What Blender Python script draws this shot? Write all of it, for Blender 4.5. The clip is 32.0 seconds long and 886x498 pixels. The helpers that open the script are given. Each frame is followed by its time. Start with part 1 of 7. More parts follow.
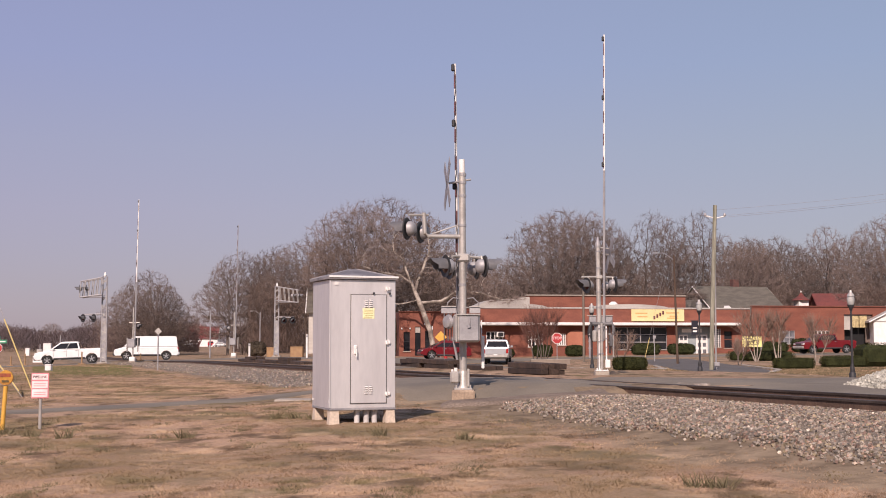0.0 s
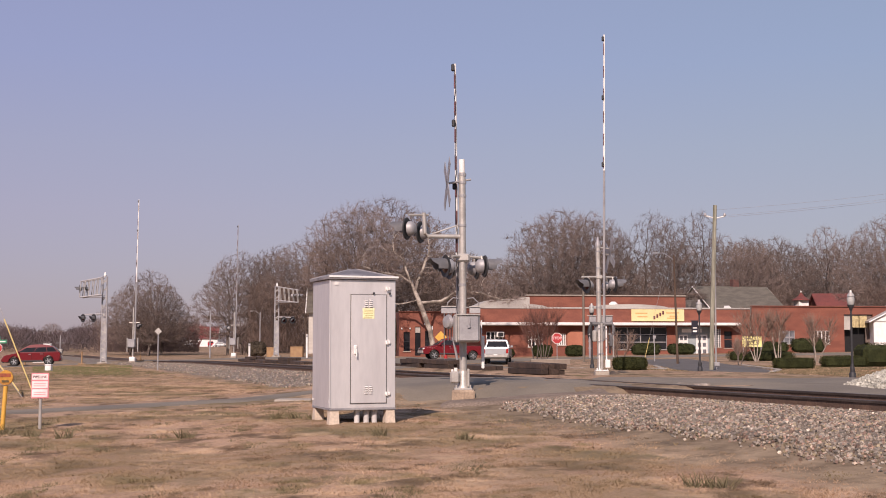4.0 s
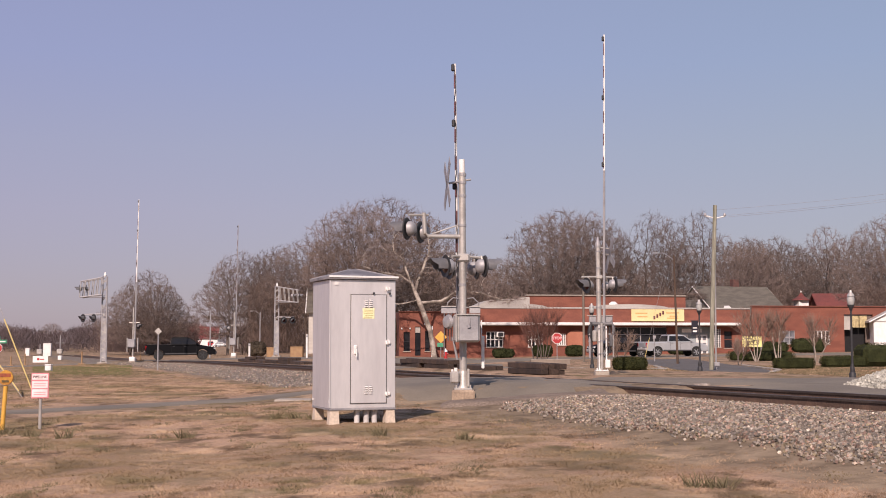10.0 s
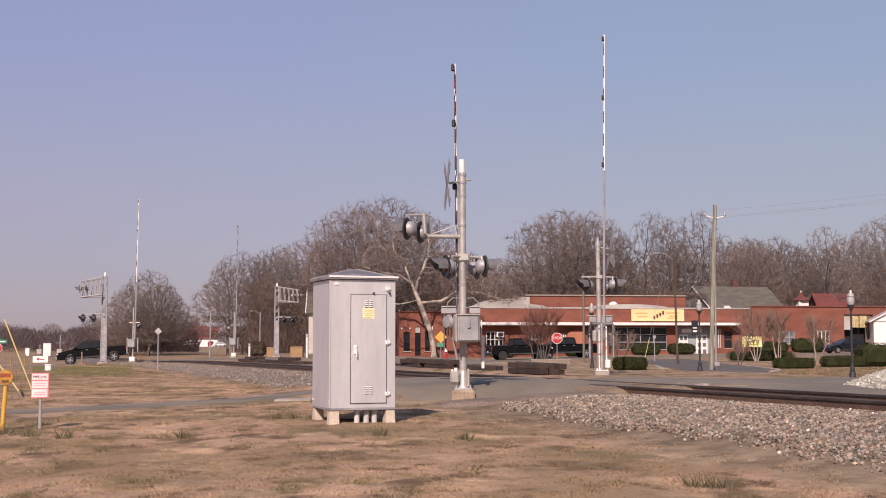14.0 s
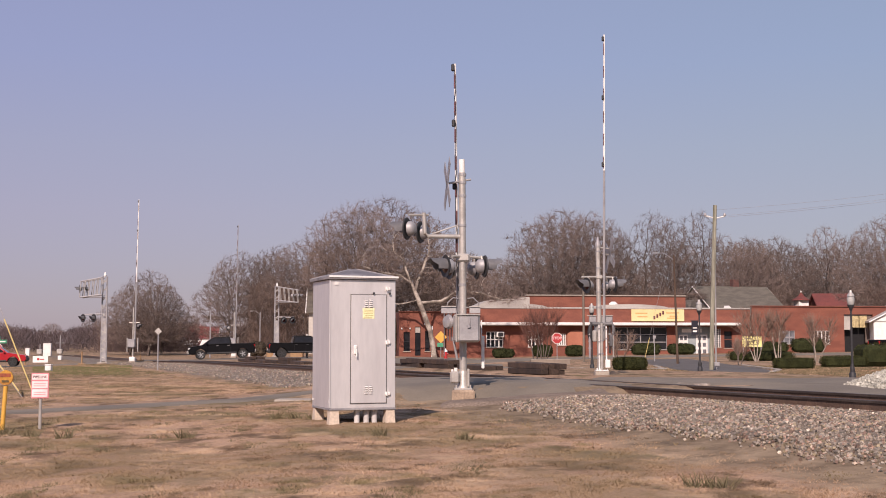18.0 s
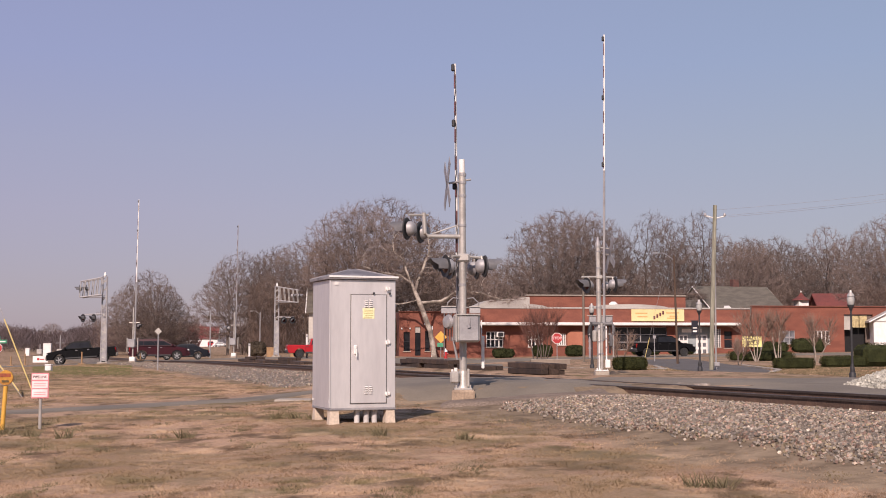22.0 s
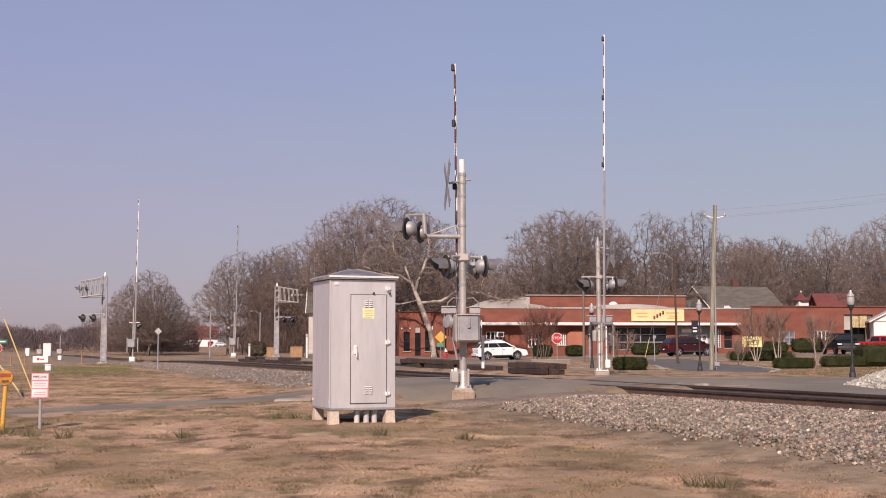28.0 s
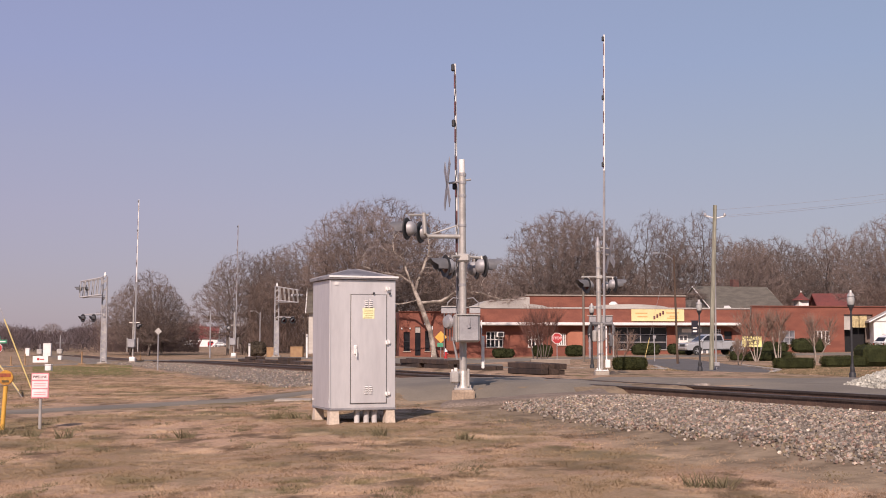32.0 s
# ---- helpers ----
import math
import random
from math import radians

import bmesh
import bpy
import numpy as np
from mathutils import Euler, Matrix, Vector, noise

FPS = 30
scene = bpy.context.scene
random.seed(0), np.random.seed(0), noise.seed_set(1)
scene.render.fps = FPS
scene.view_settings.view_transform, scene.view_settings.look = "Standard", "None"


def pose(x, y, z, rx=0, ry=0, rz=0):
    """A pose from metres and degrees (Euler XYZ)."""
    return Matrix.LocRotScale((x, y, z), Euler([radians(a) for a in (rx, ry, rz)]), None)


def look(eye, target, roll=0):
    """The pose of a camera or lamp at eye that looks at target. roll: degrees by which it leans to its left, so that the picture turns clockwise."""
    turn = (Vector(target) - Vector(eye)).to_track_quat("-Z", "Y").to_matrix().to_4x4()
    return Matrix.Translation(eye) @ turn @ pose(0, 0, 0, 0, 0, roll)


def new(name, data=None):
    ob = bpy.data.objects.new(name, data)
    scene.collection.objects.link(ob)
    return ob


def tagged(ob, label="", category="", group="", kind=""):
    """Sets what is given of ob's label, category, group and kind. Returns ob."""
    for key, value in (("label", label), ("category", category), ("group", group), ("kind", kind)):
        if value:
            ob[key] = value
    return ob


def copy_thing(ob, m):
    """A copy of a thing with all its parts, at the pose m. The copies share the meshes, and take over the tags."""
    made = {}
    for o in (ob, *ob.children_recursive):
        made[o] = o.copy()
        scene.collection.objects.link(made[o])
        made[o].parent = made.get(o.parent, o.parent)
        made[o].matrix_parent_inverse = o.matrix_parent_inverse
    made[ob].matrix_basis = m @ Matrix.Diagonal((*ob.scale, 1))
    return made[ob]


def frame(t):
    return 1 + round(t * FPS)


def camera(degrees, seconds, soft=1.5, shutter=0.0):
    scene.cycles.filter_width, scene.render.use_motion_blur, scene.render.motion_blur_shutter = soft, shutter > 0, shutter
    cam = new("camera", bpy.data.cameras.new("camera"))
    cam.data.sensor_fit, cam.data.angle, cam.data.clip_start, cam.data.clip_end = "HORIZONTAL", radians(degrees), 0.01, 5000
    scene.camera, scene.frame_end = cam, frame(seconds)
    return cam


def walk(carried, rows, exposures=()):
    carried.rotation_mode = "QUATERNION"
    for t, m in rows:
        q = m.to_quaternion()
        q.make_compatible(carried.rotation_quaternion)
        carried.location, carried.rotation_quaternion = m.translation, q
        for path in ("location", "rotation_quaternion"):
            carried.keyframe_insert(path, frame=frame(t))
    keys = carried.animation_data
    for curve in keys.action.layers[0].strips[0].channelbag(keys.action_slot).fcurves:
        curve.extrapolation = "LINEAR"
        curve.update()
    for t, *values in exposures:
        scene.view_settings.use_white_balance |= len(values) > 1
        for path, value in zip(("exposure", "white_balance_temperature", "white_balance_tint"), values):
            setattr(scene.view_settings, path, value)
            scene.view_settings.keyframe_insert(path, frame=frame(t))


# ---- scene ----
cam = camera(40, 32.0, soft=1.0)
EYE = pose(0, 0, 1.4, 94.433, 0, 0)
walk(cam, [(0, EYE), (32.0, EYE)], exposures=[(0, 0.0, 6700, 29), (32.0, 0.0, 6700, 29)])

# ---- world and sun ----
world = bpy.data.worlds.new("sky")
scene.world = world
world.use_nodes = True
wn = world.node_tree.nodes
sky = wn.new("ShaderNodeTexSky")
sky.sky_type = "NISHITA"
sky.sun_disc = False
sky.sun_elevation = radians(36)
sky.sun_rotation = radians(192.7)
sky.air_density, sky.dust_density, sky.ozone_density = 1.0, 0.6, 3.0
wn["Background"].inputs[1].default_value = 0.103
# thin winter haze: greyer and warmer low down, bluer higher up, a little greener towards the east
wl = world.node_tree.links.new
way = wn.new("ShaderNodeTexCoord")
axes = wn.new("ShaderNodeSeparateXYZ")
wl(way.outputs["Generated"], axes.inputs[0])
height = wn.new("ShaderNodeValToRGB")
el = height.color_ramp.elements
el[0].position, el[0].color = 0.0, (2.90, 2.78, 3.20, 1)
el[1].position, el[1].color = 0.45, (2.70, 3.60, 5.05, 1)
for p, c in ((0.045, (3.02, 2.94, 3.38, 1)), (0.105, (3.32, 3.38, 3.92, 1)), (0.156, (3.24, 3.66, 4.32, 1)), (0.225, (2.95, 3.72, 5.05, 1))):
    el.new(p).color = c
wl(axes.outputs["Z"], height.inputs[0])
side = wn.new("ShaderNodeMapRange")
side.interpolation_type = "SMOOTHSTEP"
side.inputs[1].default_value, side.inputs[2].default_value = -0.55, 0.55
wl(axes.outputs["X"], side.inputs[0])
tint = wn.new("ShaderNodeMix")
tint.data_type = "RGBA"
tint.inputs[6].default_value, tint.inputs[7].default_value = (1.03, 0.94, 1.025, 1), (0.97, 1.06, 0.975, 1)
wl(side.outputs[0], tint.inputs[0])
veil = wn.new("ShaderNodeMix")
veil.data_type, veil.blend_type = "RGBA", "MULTIPLY"
veil.inputs[0].default_value = 1.0
wl(height.outputs[0], veil.inputs[6]), wl(tint.outputs[2], veil.inputs[7])
haze = wn.new("ShaderNodeMix")
haze.data_type = "RGBA"
haze.inputs[0].default_value = 0.72
wl(sky.outputs[0], haze.inputs[6]), wl(veil.outputs[2], haze.inputs[7])
wl(haze.outputs[2], wn["Background"].inputs[0])
sun_data = bpy.data.lights.new("sun", "SUN")
sun_data.energy, sun_data.angle, sun_data.color = 5.0, radians(0.6), (1.0, 0.91, 0.75)
sun = new("sun", sun_data)
SUN_WAY = Vector((-0.22, -0.975, 0)).normalized() * math.cos(radians(36)) + Vector((0, 0, math.sin(radians(36))))
sun.matrix_world = look(SUN_WAY * 60, (0, 0, 0))

# ---- plan ----
# The track runs along TT; c is the way across it (far side positive), s the way along it.
NN = Vector((0.9367, 0.3502, 0))
TT = Vector((-0.3502, 0.9367, 0))
RAIL_NEAR, RAIL_FAR = 11.73, 13.24


def on_track(c, s, z=0.0):
    p = NN * c + TT * s
    return Vector((p.x, p.y, z))


def smooth(a, b, x):
    k = np.clip((x - a) / (b - a), 0, 1)
    return k * k * (3 - 2 * k)


def rail_top(s):
    s = np.asarray(s, float)
    return 0.60 - 0.0044 * (s - 13.75) - 0.0072 * np.clip(s - 75, 0, 30)


LANE_C = [-40, -6, 1, 6, 9, 10, 11.7, 13.5, 17, 22]
LANE_S = [4, 19.5, 22.5, 26.0, 27.1, 25.4, 24.4, 24.3, 24.0, 24.0]


def street_y(x):
    return 102.2 + 0.235 * np.asarray(x, float)


def ground_z(x, y):
    x, y = np.asarray(x, float), np.asarray(y, float)
    c, s = x * NN.x + y * NN.y, x * TT.x + y * TT.y
    top = rail_top(np.clip(s, -200, 300))
    bed = top - 0.17
    far = np.interp(x, [-60, -35, -30, -26, -21, -14, -5, 3, 8, 23, 40, 80], [-0.7, -0.46, -0.33, -0.15, 0.12, 0.22, 0.1, -0.08, 0.04, 0.29, 0.48, 0.7])
    k = smooth(42, 88, y)
    far = far + (0.35 - far) * smooth(125, 280, y)
    far = far - 0.2 * (1 - smooth(96, 102, y)) * smooth(-2, 2, x) * (1 - smooth(7, 11, x))
    near = (0.02 + 0.0165 * np.clip(y - 8, 0, 12)) * (1 - k) + far * k
    beyond = (0.46 - 0.16 * smooth(21, 29, c)) * (1 - k) + far * k
    z = near + (bed - near) * smooth(7.3, 10.7, c)
    z = z + (beyond - z) * smooth(14.3, 16.0, c)
    # both crossings lift the road to the rails
    lift = near + (top - 0.015 - near) * smooth(4.5, 10.4, c)
    lift = lift + (beyond - lift) * smooth(14.6, 19.0, c)
    mid = np.interp(c, LANE_C, LANE_S)
    w = 1 - smooth(2.9, 3.6, np.abs(s - mid))
    w2 = 1 - smooth(6.5, 8.5, np.abs(y - 1.8 - street_y(x)))
    far_lift = near + (top - 0.015 - near) * smooth(7.0, 11.6, c)
    far_lift = far_lift + (beyond - far_lift) * smooth(14.0, 22.0, c)
    z = z + (far_lift - z) * w2
    z = z + 0.04 * np.exp(-((x + 1.3) ** 2 + (y - 18.5) ** 2) / 2.2)
    return z + (lift - z) * w


def gz(x, y):
    return float(ground_z(x, y))


# ---- mesh helpers ----
class Geo:
    """Vertices and faces of one mesh."""

    def __init__(self):
        self.v, self.f, self.m = [], [], None

    def add(self, vs, fs, m=None):
        n = len(self.v)
        self.v += [tuple(m @ Vector(p)) for p in vs] if m else [tuple(p) for p in vs]
        self.f += [tuple(i + n for i in f) for f in fs]
        return self

    def box(self, x, y, z, sx, sy, sz, b=0.0, m=None):
        hx, hy, hz = sx / 2, sy / 2, sz / 2
        if b <= 0:
            vs = [(x + i * hx, y + j * hy, z + k * hz) for i in (-1, 1) for j in (-1, 1) for k in (-1, 1)]
            fs = [(0, 1, 3, 2), (4, 6, 7, 5), (0, 4, 5, 1), (2, 3, 7, 6), (0, 2, 6, 4), (1, 5, 7, 3)]
            return self.add(vs, fs, m)
        b = min(b, hx * 0.9, hy * 0.9, hz * 0.9)
        vs, ix = [], {}
        for i in (-1, 1):
            for j in (-1, 1):
                for k in (-1, 1):
                    for a in range(3):
                        d = [b, b, b]
                        d[a] = 0
                        ix[i, j, k, a] = len(vs)
                        vs.append((x + i * (hx - d[0]), y + j * (hy - d[1]), z + k * (hz - d[2])))
        fs = []
        for i in (-1, 1):
            fs.append([ix[i, j, k, 0] for j, k in ((-1, -1), (1, -1), (1, 1), (-1, 1))][::i])
            fs.append([ix[j, i, k, 1] for j, k in ((-1, -1), (-1, 1), (1, 1), (1, -1))][::i])
            fs.append([ix[j, k, i, 2] for j, k in ((-1, -1), (1, -1), (1, 1), (-1, 1))][::i])
            for j in (-1, 1):
                fs.append([ix[i, j, -1, 0], ix[i, j, -1, 1], ix[i, j, 1, 1], ix[i, j, 1, 0]][:: i * j])
                fs.append([ix[i, -1, j, 0], ix[i, 1, j, 0], ix[i, 1, j, 2], ix[i, -1, j, 2]][:: i * j])
                fs.append([ix[-1, i, j, 1], ix[-1, i, j, 2], ix[1, i, j, 2], ix[1, i, j, 1]][:: i * j])
                for k in (-1, 1):
                    fs.append([ix[i, j, k, a] for a in range(3)][:: i * j * k])
        return self.add(vs, fs, m)

    def tube(self, pts, rs, n=8, caps=True, m=None):
        pts = [Vector(p) for p in pts]
        if not hasattr(rs, "__len__"):
            rs = [rs] * len(pts)
        vs, fs = [], []
        for i, p in enumerate(pts):
            d = pts[min(i + 1, len(pts) - 1)] - pts[max(i - 1, 0)]
            d.normalize()
            a = d.cross(Vector((0, 0, 1)) if abs(d.z) < 0.9 else Vector((0, 1, 0))).normalized()
            b = d.cross(a)
            for k in range(n):
                w = 2 * math.pi * k / n
                vs.append(p + (a * math.cos(w) + b * math.sin(w)) * rs[i])
        for i in range(len(pts) - 1):
            for k in range(n):
                fs.append((i * n + k, i * n + (k + 1) % n, (i + 1) * n + (k + 1) % n, (i + 1) * n + k))
        if caps:
            fs.append(tuple(range(n))[::-1])
            fs.append(tuple((len(pts) - 1) * n + k for k in range(n)))
        return self.add(vs, fs, m)

    def prism(self, outline, y0, y1, m=None):
        """An outline in x and z, drawn out along y."""
        n = len(outline)
        vs = [(x, y0, z) for x, z in outline] + [(x, y1, z) for x, z in outline]
        fs = [tuple(range(n)), tuple(range(2 * n - 1, n - 1, -1))]
        fs += [(i, i + n, (i + 1) % n + n, (i + 1) % n) for i in range(n)]
        return self.add(vs, fs, m)

    def lathe(self, prof, n=16, m=None):
        """A profile of (radius, height) turned about z."""
        vs, fs = [], []
        for r, h in prof:
            for k in range(n):
                w = 2 * math.pi * k / n
                vs.append((r * math.cos(w), r * math.sin(w), h))
        for i in range(len(prof) - 1):
            for k in range(n):
                fs.append((i * n + k, i * n + (k + 1) % n, (i + 1) * n + (k + 1) % n, (i + 1) * n + k))
        fs.append(tuple(range(n))[::-1])
        fs.append(tuple((len(prof) - 1) * n + k for k in range(n)))
        return self.add(vs, fs, m)

    def mesh(self, name, material, even=True, smoothed=False):
        me = bpy.data.meshes.new(name)
        me.from_pydata(self.v, [], [tuple(f) for f in self.f])
        if even and len(self.f) < 6000:
            bm = bmesh.new()
            bm.from_mesh(me)
            bmesh.ops.recalc_face_normals(bm, faces=bm.faces)
            bm.to_mesh(me)
            bm.free()
        if smoothed:
            me.polygons.foreach_set("use_smooth", [True] * len(me.polygons))
            me.set_sharp_from_angle(angle=radians(40))
        if material:
            me.materials.append(material)
        return me


def part(name, geo, material, parent, label="", smoothed=False, at=None):
    ob = new(name, geo.mesh(name, material, smoothed=smoothed))
    ob.parent = parent
    if at is not None:
        ob.matrix_basis = at
    return tagged(ob, label)


def thing(name, m, label, category, group="", kind=""):
    ob = new(name)
    ob.empty_display_size = 0.2
    ob.matrix_basis = m
    return tagged(ob, label, category, group, kind)


def solid(name, geo, material, label, category, group="", kind="", at=None, smoothed=False):
    ob = new(name, geo.mesh(name, material, smoothed=smoothed))
    if at is not None:
        ob.matrix_basis = at
    return tagged(ob, label, category, group, kind)


def lettering(words, size, material, parent, m):
    cu = bpy.data.curves.new("lettering", "FONT")
    cu.body, cu.size, cu.extrude, cu.align_x, cu.align_y = words, size, 0.002, "CENTER", "CENTER"
    tmp = new("tmp", cu)
    me = bpy.data.meshes.new_from_object(tmp.evaluated_get(bpy.context.evaluated_depsgraph_get()))
    bpy.data.objects.remove(tmp)
    me.materials.clear()
    me.materials.append(material)
    ob = new("lettering", me)
    ob.parent, ob.matrix_basis = parent, m
    return ob


# ---- materials ----
def vary_stones(m):
    """Single stones differ in hue: pinkish, buff, bluish grey, a few almost white."""
    nd, lk = m.node_tree.nodes, m.node_tree.links.new
    bs = nd["Principled BSDF"]
    old = bs.inputs["Base Color"].links[0].from_socket
    geo = nd.new("ShaderNodeNewGeometry")
    wn_ = nd.new("ShaderNodeTexWhiteNoise")
    wn_.noise_dimensions = "1D"
    lk(geo.outputs["Random Per Island"], wn_.inputs["W"])
    cr = nd.new("ShaderNodeValToRGB")
    cr.color_ramp.interpolation = "CONSTANT"
    el = cr.color_ramp.elements
    el[0].color, el[1].color = (1.0, 1.0, 1.0, 1), (1.9, 1.95, 1.95, 1)
    el[1].position = 0.965
    for p, c in ((0.3, (1.12, 0.90, 0.86, 1)), (0.5, (0.95, 1.0, 1.03, 1)), (0.68, (1.08, 1.04, 0.84, 1)), (0.82, (0.72, 0.72, 0.74, 1)), (0.9, (1.35, 1.32, 1.28, 1))):
        el.new(p).color = c
    lk(wn_.outputs["Value"], cr.inputs[0])
    mx = nd.new("ShaderNodeMix")
    mx.data_type, mx.blend_type = "RGBA", "MULTIPLY"
    mx.inputs[0].default_value = 1.0
    lk(old, mx.inputs[6]), lk(cr.outputs[0], mx.inputs[7])
    lk(mx.outputs[2], bs.inputs["Base Color"])


def mat(name, c1, c2=None, scale=2.0, fine=30.0, grain=0.15, rough=0.8, metal=0.0, bump=0.1, rnd=0.0, spec=0.5, c3=None, scale3=0.4, cut=(0.4, 0.6), cut3=(0.5, 0.65), island=False, stretch=None):
    m = bpy.data.materials.new(name)
    m.use_nodes = True
    nt = m.node_tree
    nd, lk = nt.nodes, nt.links.new
    bs = nd["Principled BSDF"]
    tc = nd.new("ShaderNodeTexCoord")
    src = tc.outputs["Object"]
    if stretch:
        mp = nd.new("ShaderNodeMapping")
        mp.inputs["Scale"].default_value = stretch
        lk(src, mp.inputs[0])
        src = mp.outputs[0]

    def tex(sc, detail=4.0):
        n = nd.new("ShaderNodeTexNoise")
        n.inputs["Scale"].default_value, n.inputs["Detail"].default_value = sc, detail
        lk(src, n.inputs["Vector"])
        return n.outputs[0]

    def ramp(v, a, b):
        r = nd.new("ShaderNodeMapRange")
        r.inputs[1].default_value, r.inputs[2].default_value = a, b
        lk(v, r.inputs[0])
        return r.outputs[0]

    def mix(f, a, b, how="MIX"):
        x = nd.new("ShaderNodeMix")
        x.data_type, x.blend_type = "RGBA", how
        for i, q in ((0, f), (6, a), (7, b)):
            if hasattr(q, "links") or hasattr(q, "is_linked"):
                lk(q, x.inputs[i])
            elif i == 0:
                x.inputs[0].default_value = q
            else:
                x.inputs[i].default_value = (*q, 1)
        return x.outputs[2]

    col = mix(ramp(tex(scale), *cut), c1, c2 or tuple(v * 0.8 for v in c1))
    if c3:
        col = mix(ramp(tex(scale3, 3.0), *cut3), col, c3)
    ft = tex(fine, 3.0)
    g = nd.new("ShaderNodeMapRange")
    g.inputs[1].default_value, g.inputs[2].default_value = 0.3, 0.7
    g.inputs[3].default_value, g.inputs[4].default_value = 1 - grain, 1 + grain
    lk(ft, g.inputs[0])
    val = g.outputs[0]
    if rnd:
        r = nd.new("ShaderNodeNewGeometry" if island else "ShaderNodeObjectInfo")
        q = nd.new("ShaderNodeMapRange")
        q.inputs[3].default_value, q.inputs[4].default_value = 1 - rnd, 1 + rnd
        lk(r.outputs["Random Per Island" if island else "Random"], q.inputs[0])
        mm = nd.new("ShaderNodeMath")
        mm.operation = "MULTIPLY"
        lk(val, mm.inputs[0]), lk(q.outputs[0], mm.inputs[1])
        val = mm.outputs[0]
    hv = nd.new("ShaderNodeVectorMath")
    hv.operation = "SCALE"
    lk(col, hv.inputs[0]), lk(val, hv.inputs["Scale"])
    lk(hv.outputs[0], bs.inputs["Base Color"])
    bs.inputs["Roughness"].default_value, bs.inputs["Metallic"].default_value = rough, metal
    bs.inputs["Specular IOR Level"].default_value = spec
    if bump:
        bp = nd.new("ShaderNodeBump")
        bp.inputs["Strength"].default_value, bp.inputs["Distance"].default_value = bump, 0.02
        lk(ft, bp.inputs["Height"]), lk(bp.outputs[0], bs.inputs["Normal"])
    return m


M_GRASS = mat("dry_grass", (0.385, 0.259, 0.177), (0.289, 0.188, 0.127), 0.9, 26, 0.22, 0.95, bump=0.4, spec=0.1, c3=(0.11, 0.098, 0.05), scale3=0.4, cut3=(0.52, 0.72))
M_ASPHALT = mat("asphalt", (0.187, 0.156, 0.118), (0.144, 0.12, 0.0912), 0.6, 40, 0.18, 0.85, bump=0.2)
M_ASPHALT_DARK = mat("dark_asphalt", (0.109, 0.096, 0.085), (0.085, 0.0748, 0.0663), 0.5, 40, 0.18, 0.85, bump=0.2)
M_BALLAST_BED = mat("ballast_bed", (0.19, 0.152, 0.118), (0.125, 0.10, 0.078), 6, 22, 0.5, 0.95, bump=1.0)
M_STONE = mat("ballast_stone", (0.262, 0.218, 0.176), (0.186, 0.155, 0.126), 3, 40, 0.2, 0.9, rnd=0.6, island=True)
vary_stones(M_STONE)
M_PALE_STONE = mat("pale_stone", (0.399, 0.383, 0.327), (0.315, 0.302, 0.255), 3, 40, 0.2, 0.9, rnd=0.4, island=True)
M_DIRT = mat("bare_dirt", (0.23, 0.178, 0.14), (0.17, 0.132, 0.106), 1.5, 25, 0.3, 0.95, bump=0.5, spec=0.1)
M_CONCRETE = mat("concrete", (0.352, 0.306, 0.253), (0.291, 0.253, 0.214), 2.5, 40, 0.15, 0.9, bump=0.2)
M_RAIL = mat("rusty_rail", (0.15, 0.092, 0.064), (0.105, 0.066, 0.048), 4, 40, 0.25, 0.7, 0.2)
M_RAIL_HEAD = mat("worn_rail_head", (0.13, 0.10, 0.085), (0.09, 0.07, 0.06), 3, 30, 0.15, 0.5, 0.7, bump=0)
M_TIE = mat("old_timber", (0.0597, 0.0367, 0.026), (0.0367, 0.0237, 0.0184), 3, 18, 0.35, 0.9, bump=0.5, rnd=0.25)
M_CABINET = mat("cabinet_aluminium", (0.82, 0.79, 0.77), (0.73, 0.70, 0.685), 1.6, 9, 0.035, 0.58, 0.85, bump=0.015, stretch=(2.2, 2.2, 0.5), cut=(0.3, 0.7), c3=(0.70, 0.67, 0.655), scale3=0.9, cut3=(0.55, 0.8))
M_ALU = mat("silver_paint", (0.50, 0.47, 0.43), (0.39, 0.365, 0.335), 3, 25, 0.08, 0.45, 0.4, bump=0.03)
M_ALU_DULL = mat("weathered_aluminium", (0.36, 0.35, 0.35), (0.28, 0.27, 0.28), 3, 25, 0.1, 0.55, 0.3, bump=0.03)
M_HOOD = mat("dark_grey_hood", (0.16, 0.155, 0.16), (0.11, 0.108, 0.112), 4, 25, 0.1, 0.55, 0.1, bump=0.02)
M_DIM_LENS = mat("unlit_red_lens", (0.05, 0.008, 0.008), None, 6, 25, 0.1, 0.25, bump=0)
M_BLACK = mat("black_paint", (0.022, 0.022, 0.025), (0.03, 0.03, 0.032), 3, 25, 0.15, 0.6, bump=0.03)
M_GAP = mat("dark_gap", (0.01, 0.01, 0.012), None, 3, 25, 0.1, 0.8)
M_WHITE = mat("white_paint", (0.78, 0.76, 0.73), (0.7, 0.68, 0.65), 2, 20, 0.05, 0.5, bump=0.02)
M_RED = mat("red_paint", (0.45, 0.03, 0.03), (0.38, 0.028, 0.03), 2, 20, 0.06, 0.45, bump=0.02)
M_DULL_RED = mat("faded_red_stripe", (0.13, 0.03, 0.034), (0.09, 0.026, 0.03), 3, 20, 0.1, 0.6)
M_YELLOW = mat("yellow_paint", (0.66, 0.36, 0.06), (0.58, 0.31, 0.05), 3, 20, 0.08, 0.5)
M_PALE_YELLOW = mat("pale_yellow", (0.80, 0.77, 0.46), (0.76, 0.72, 0.42), 3, 20, 0.08, 0.6)
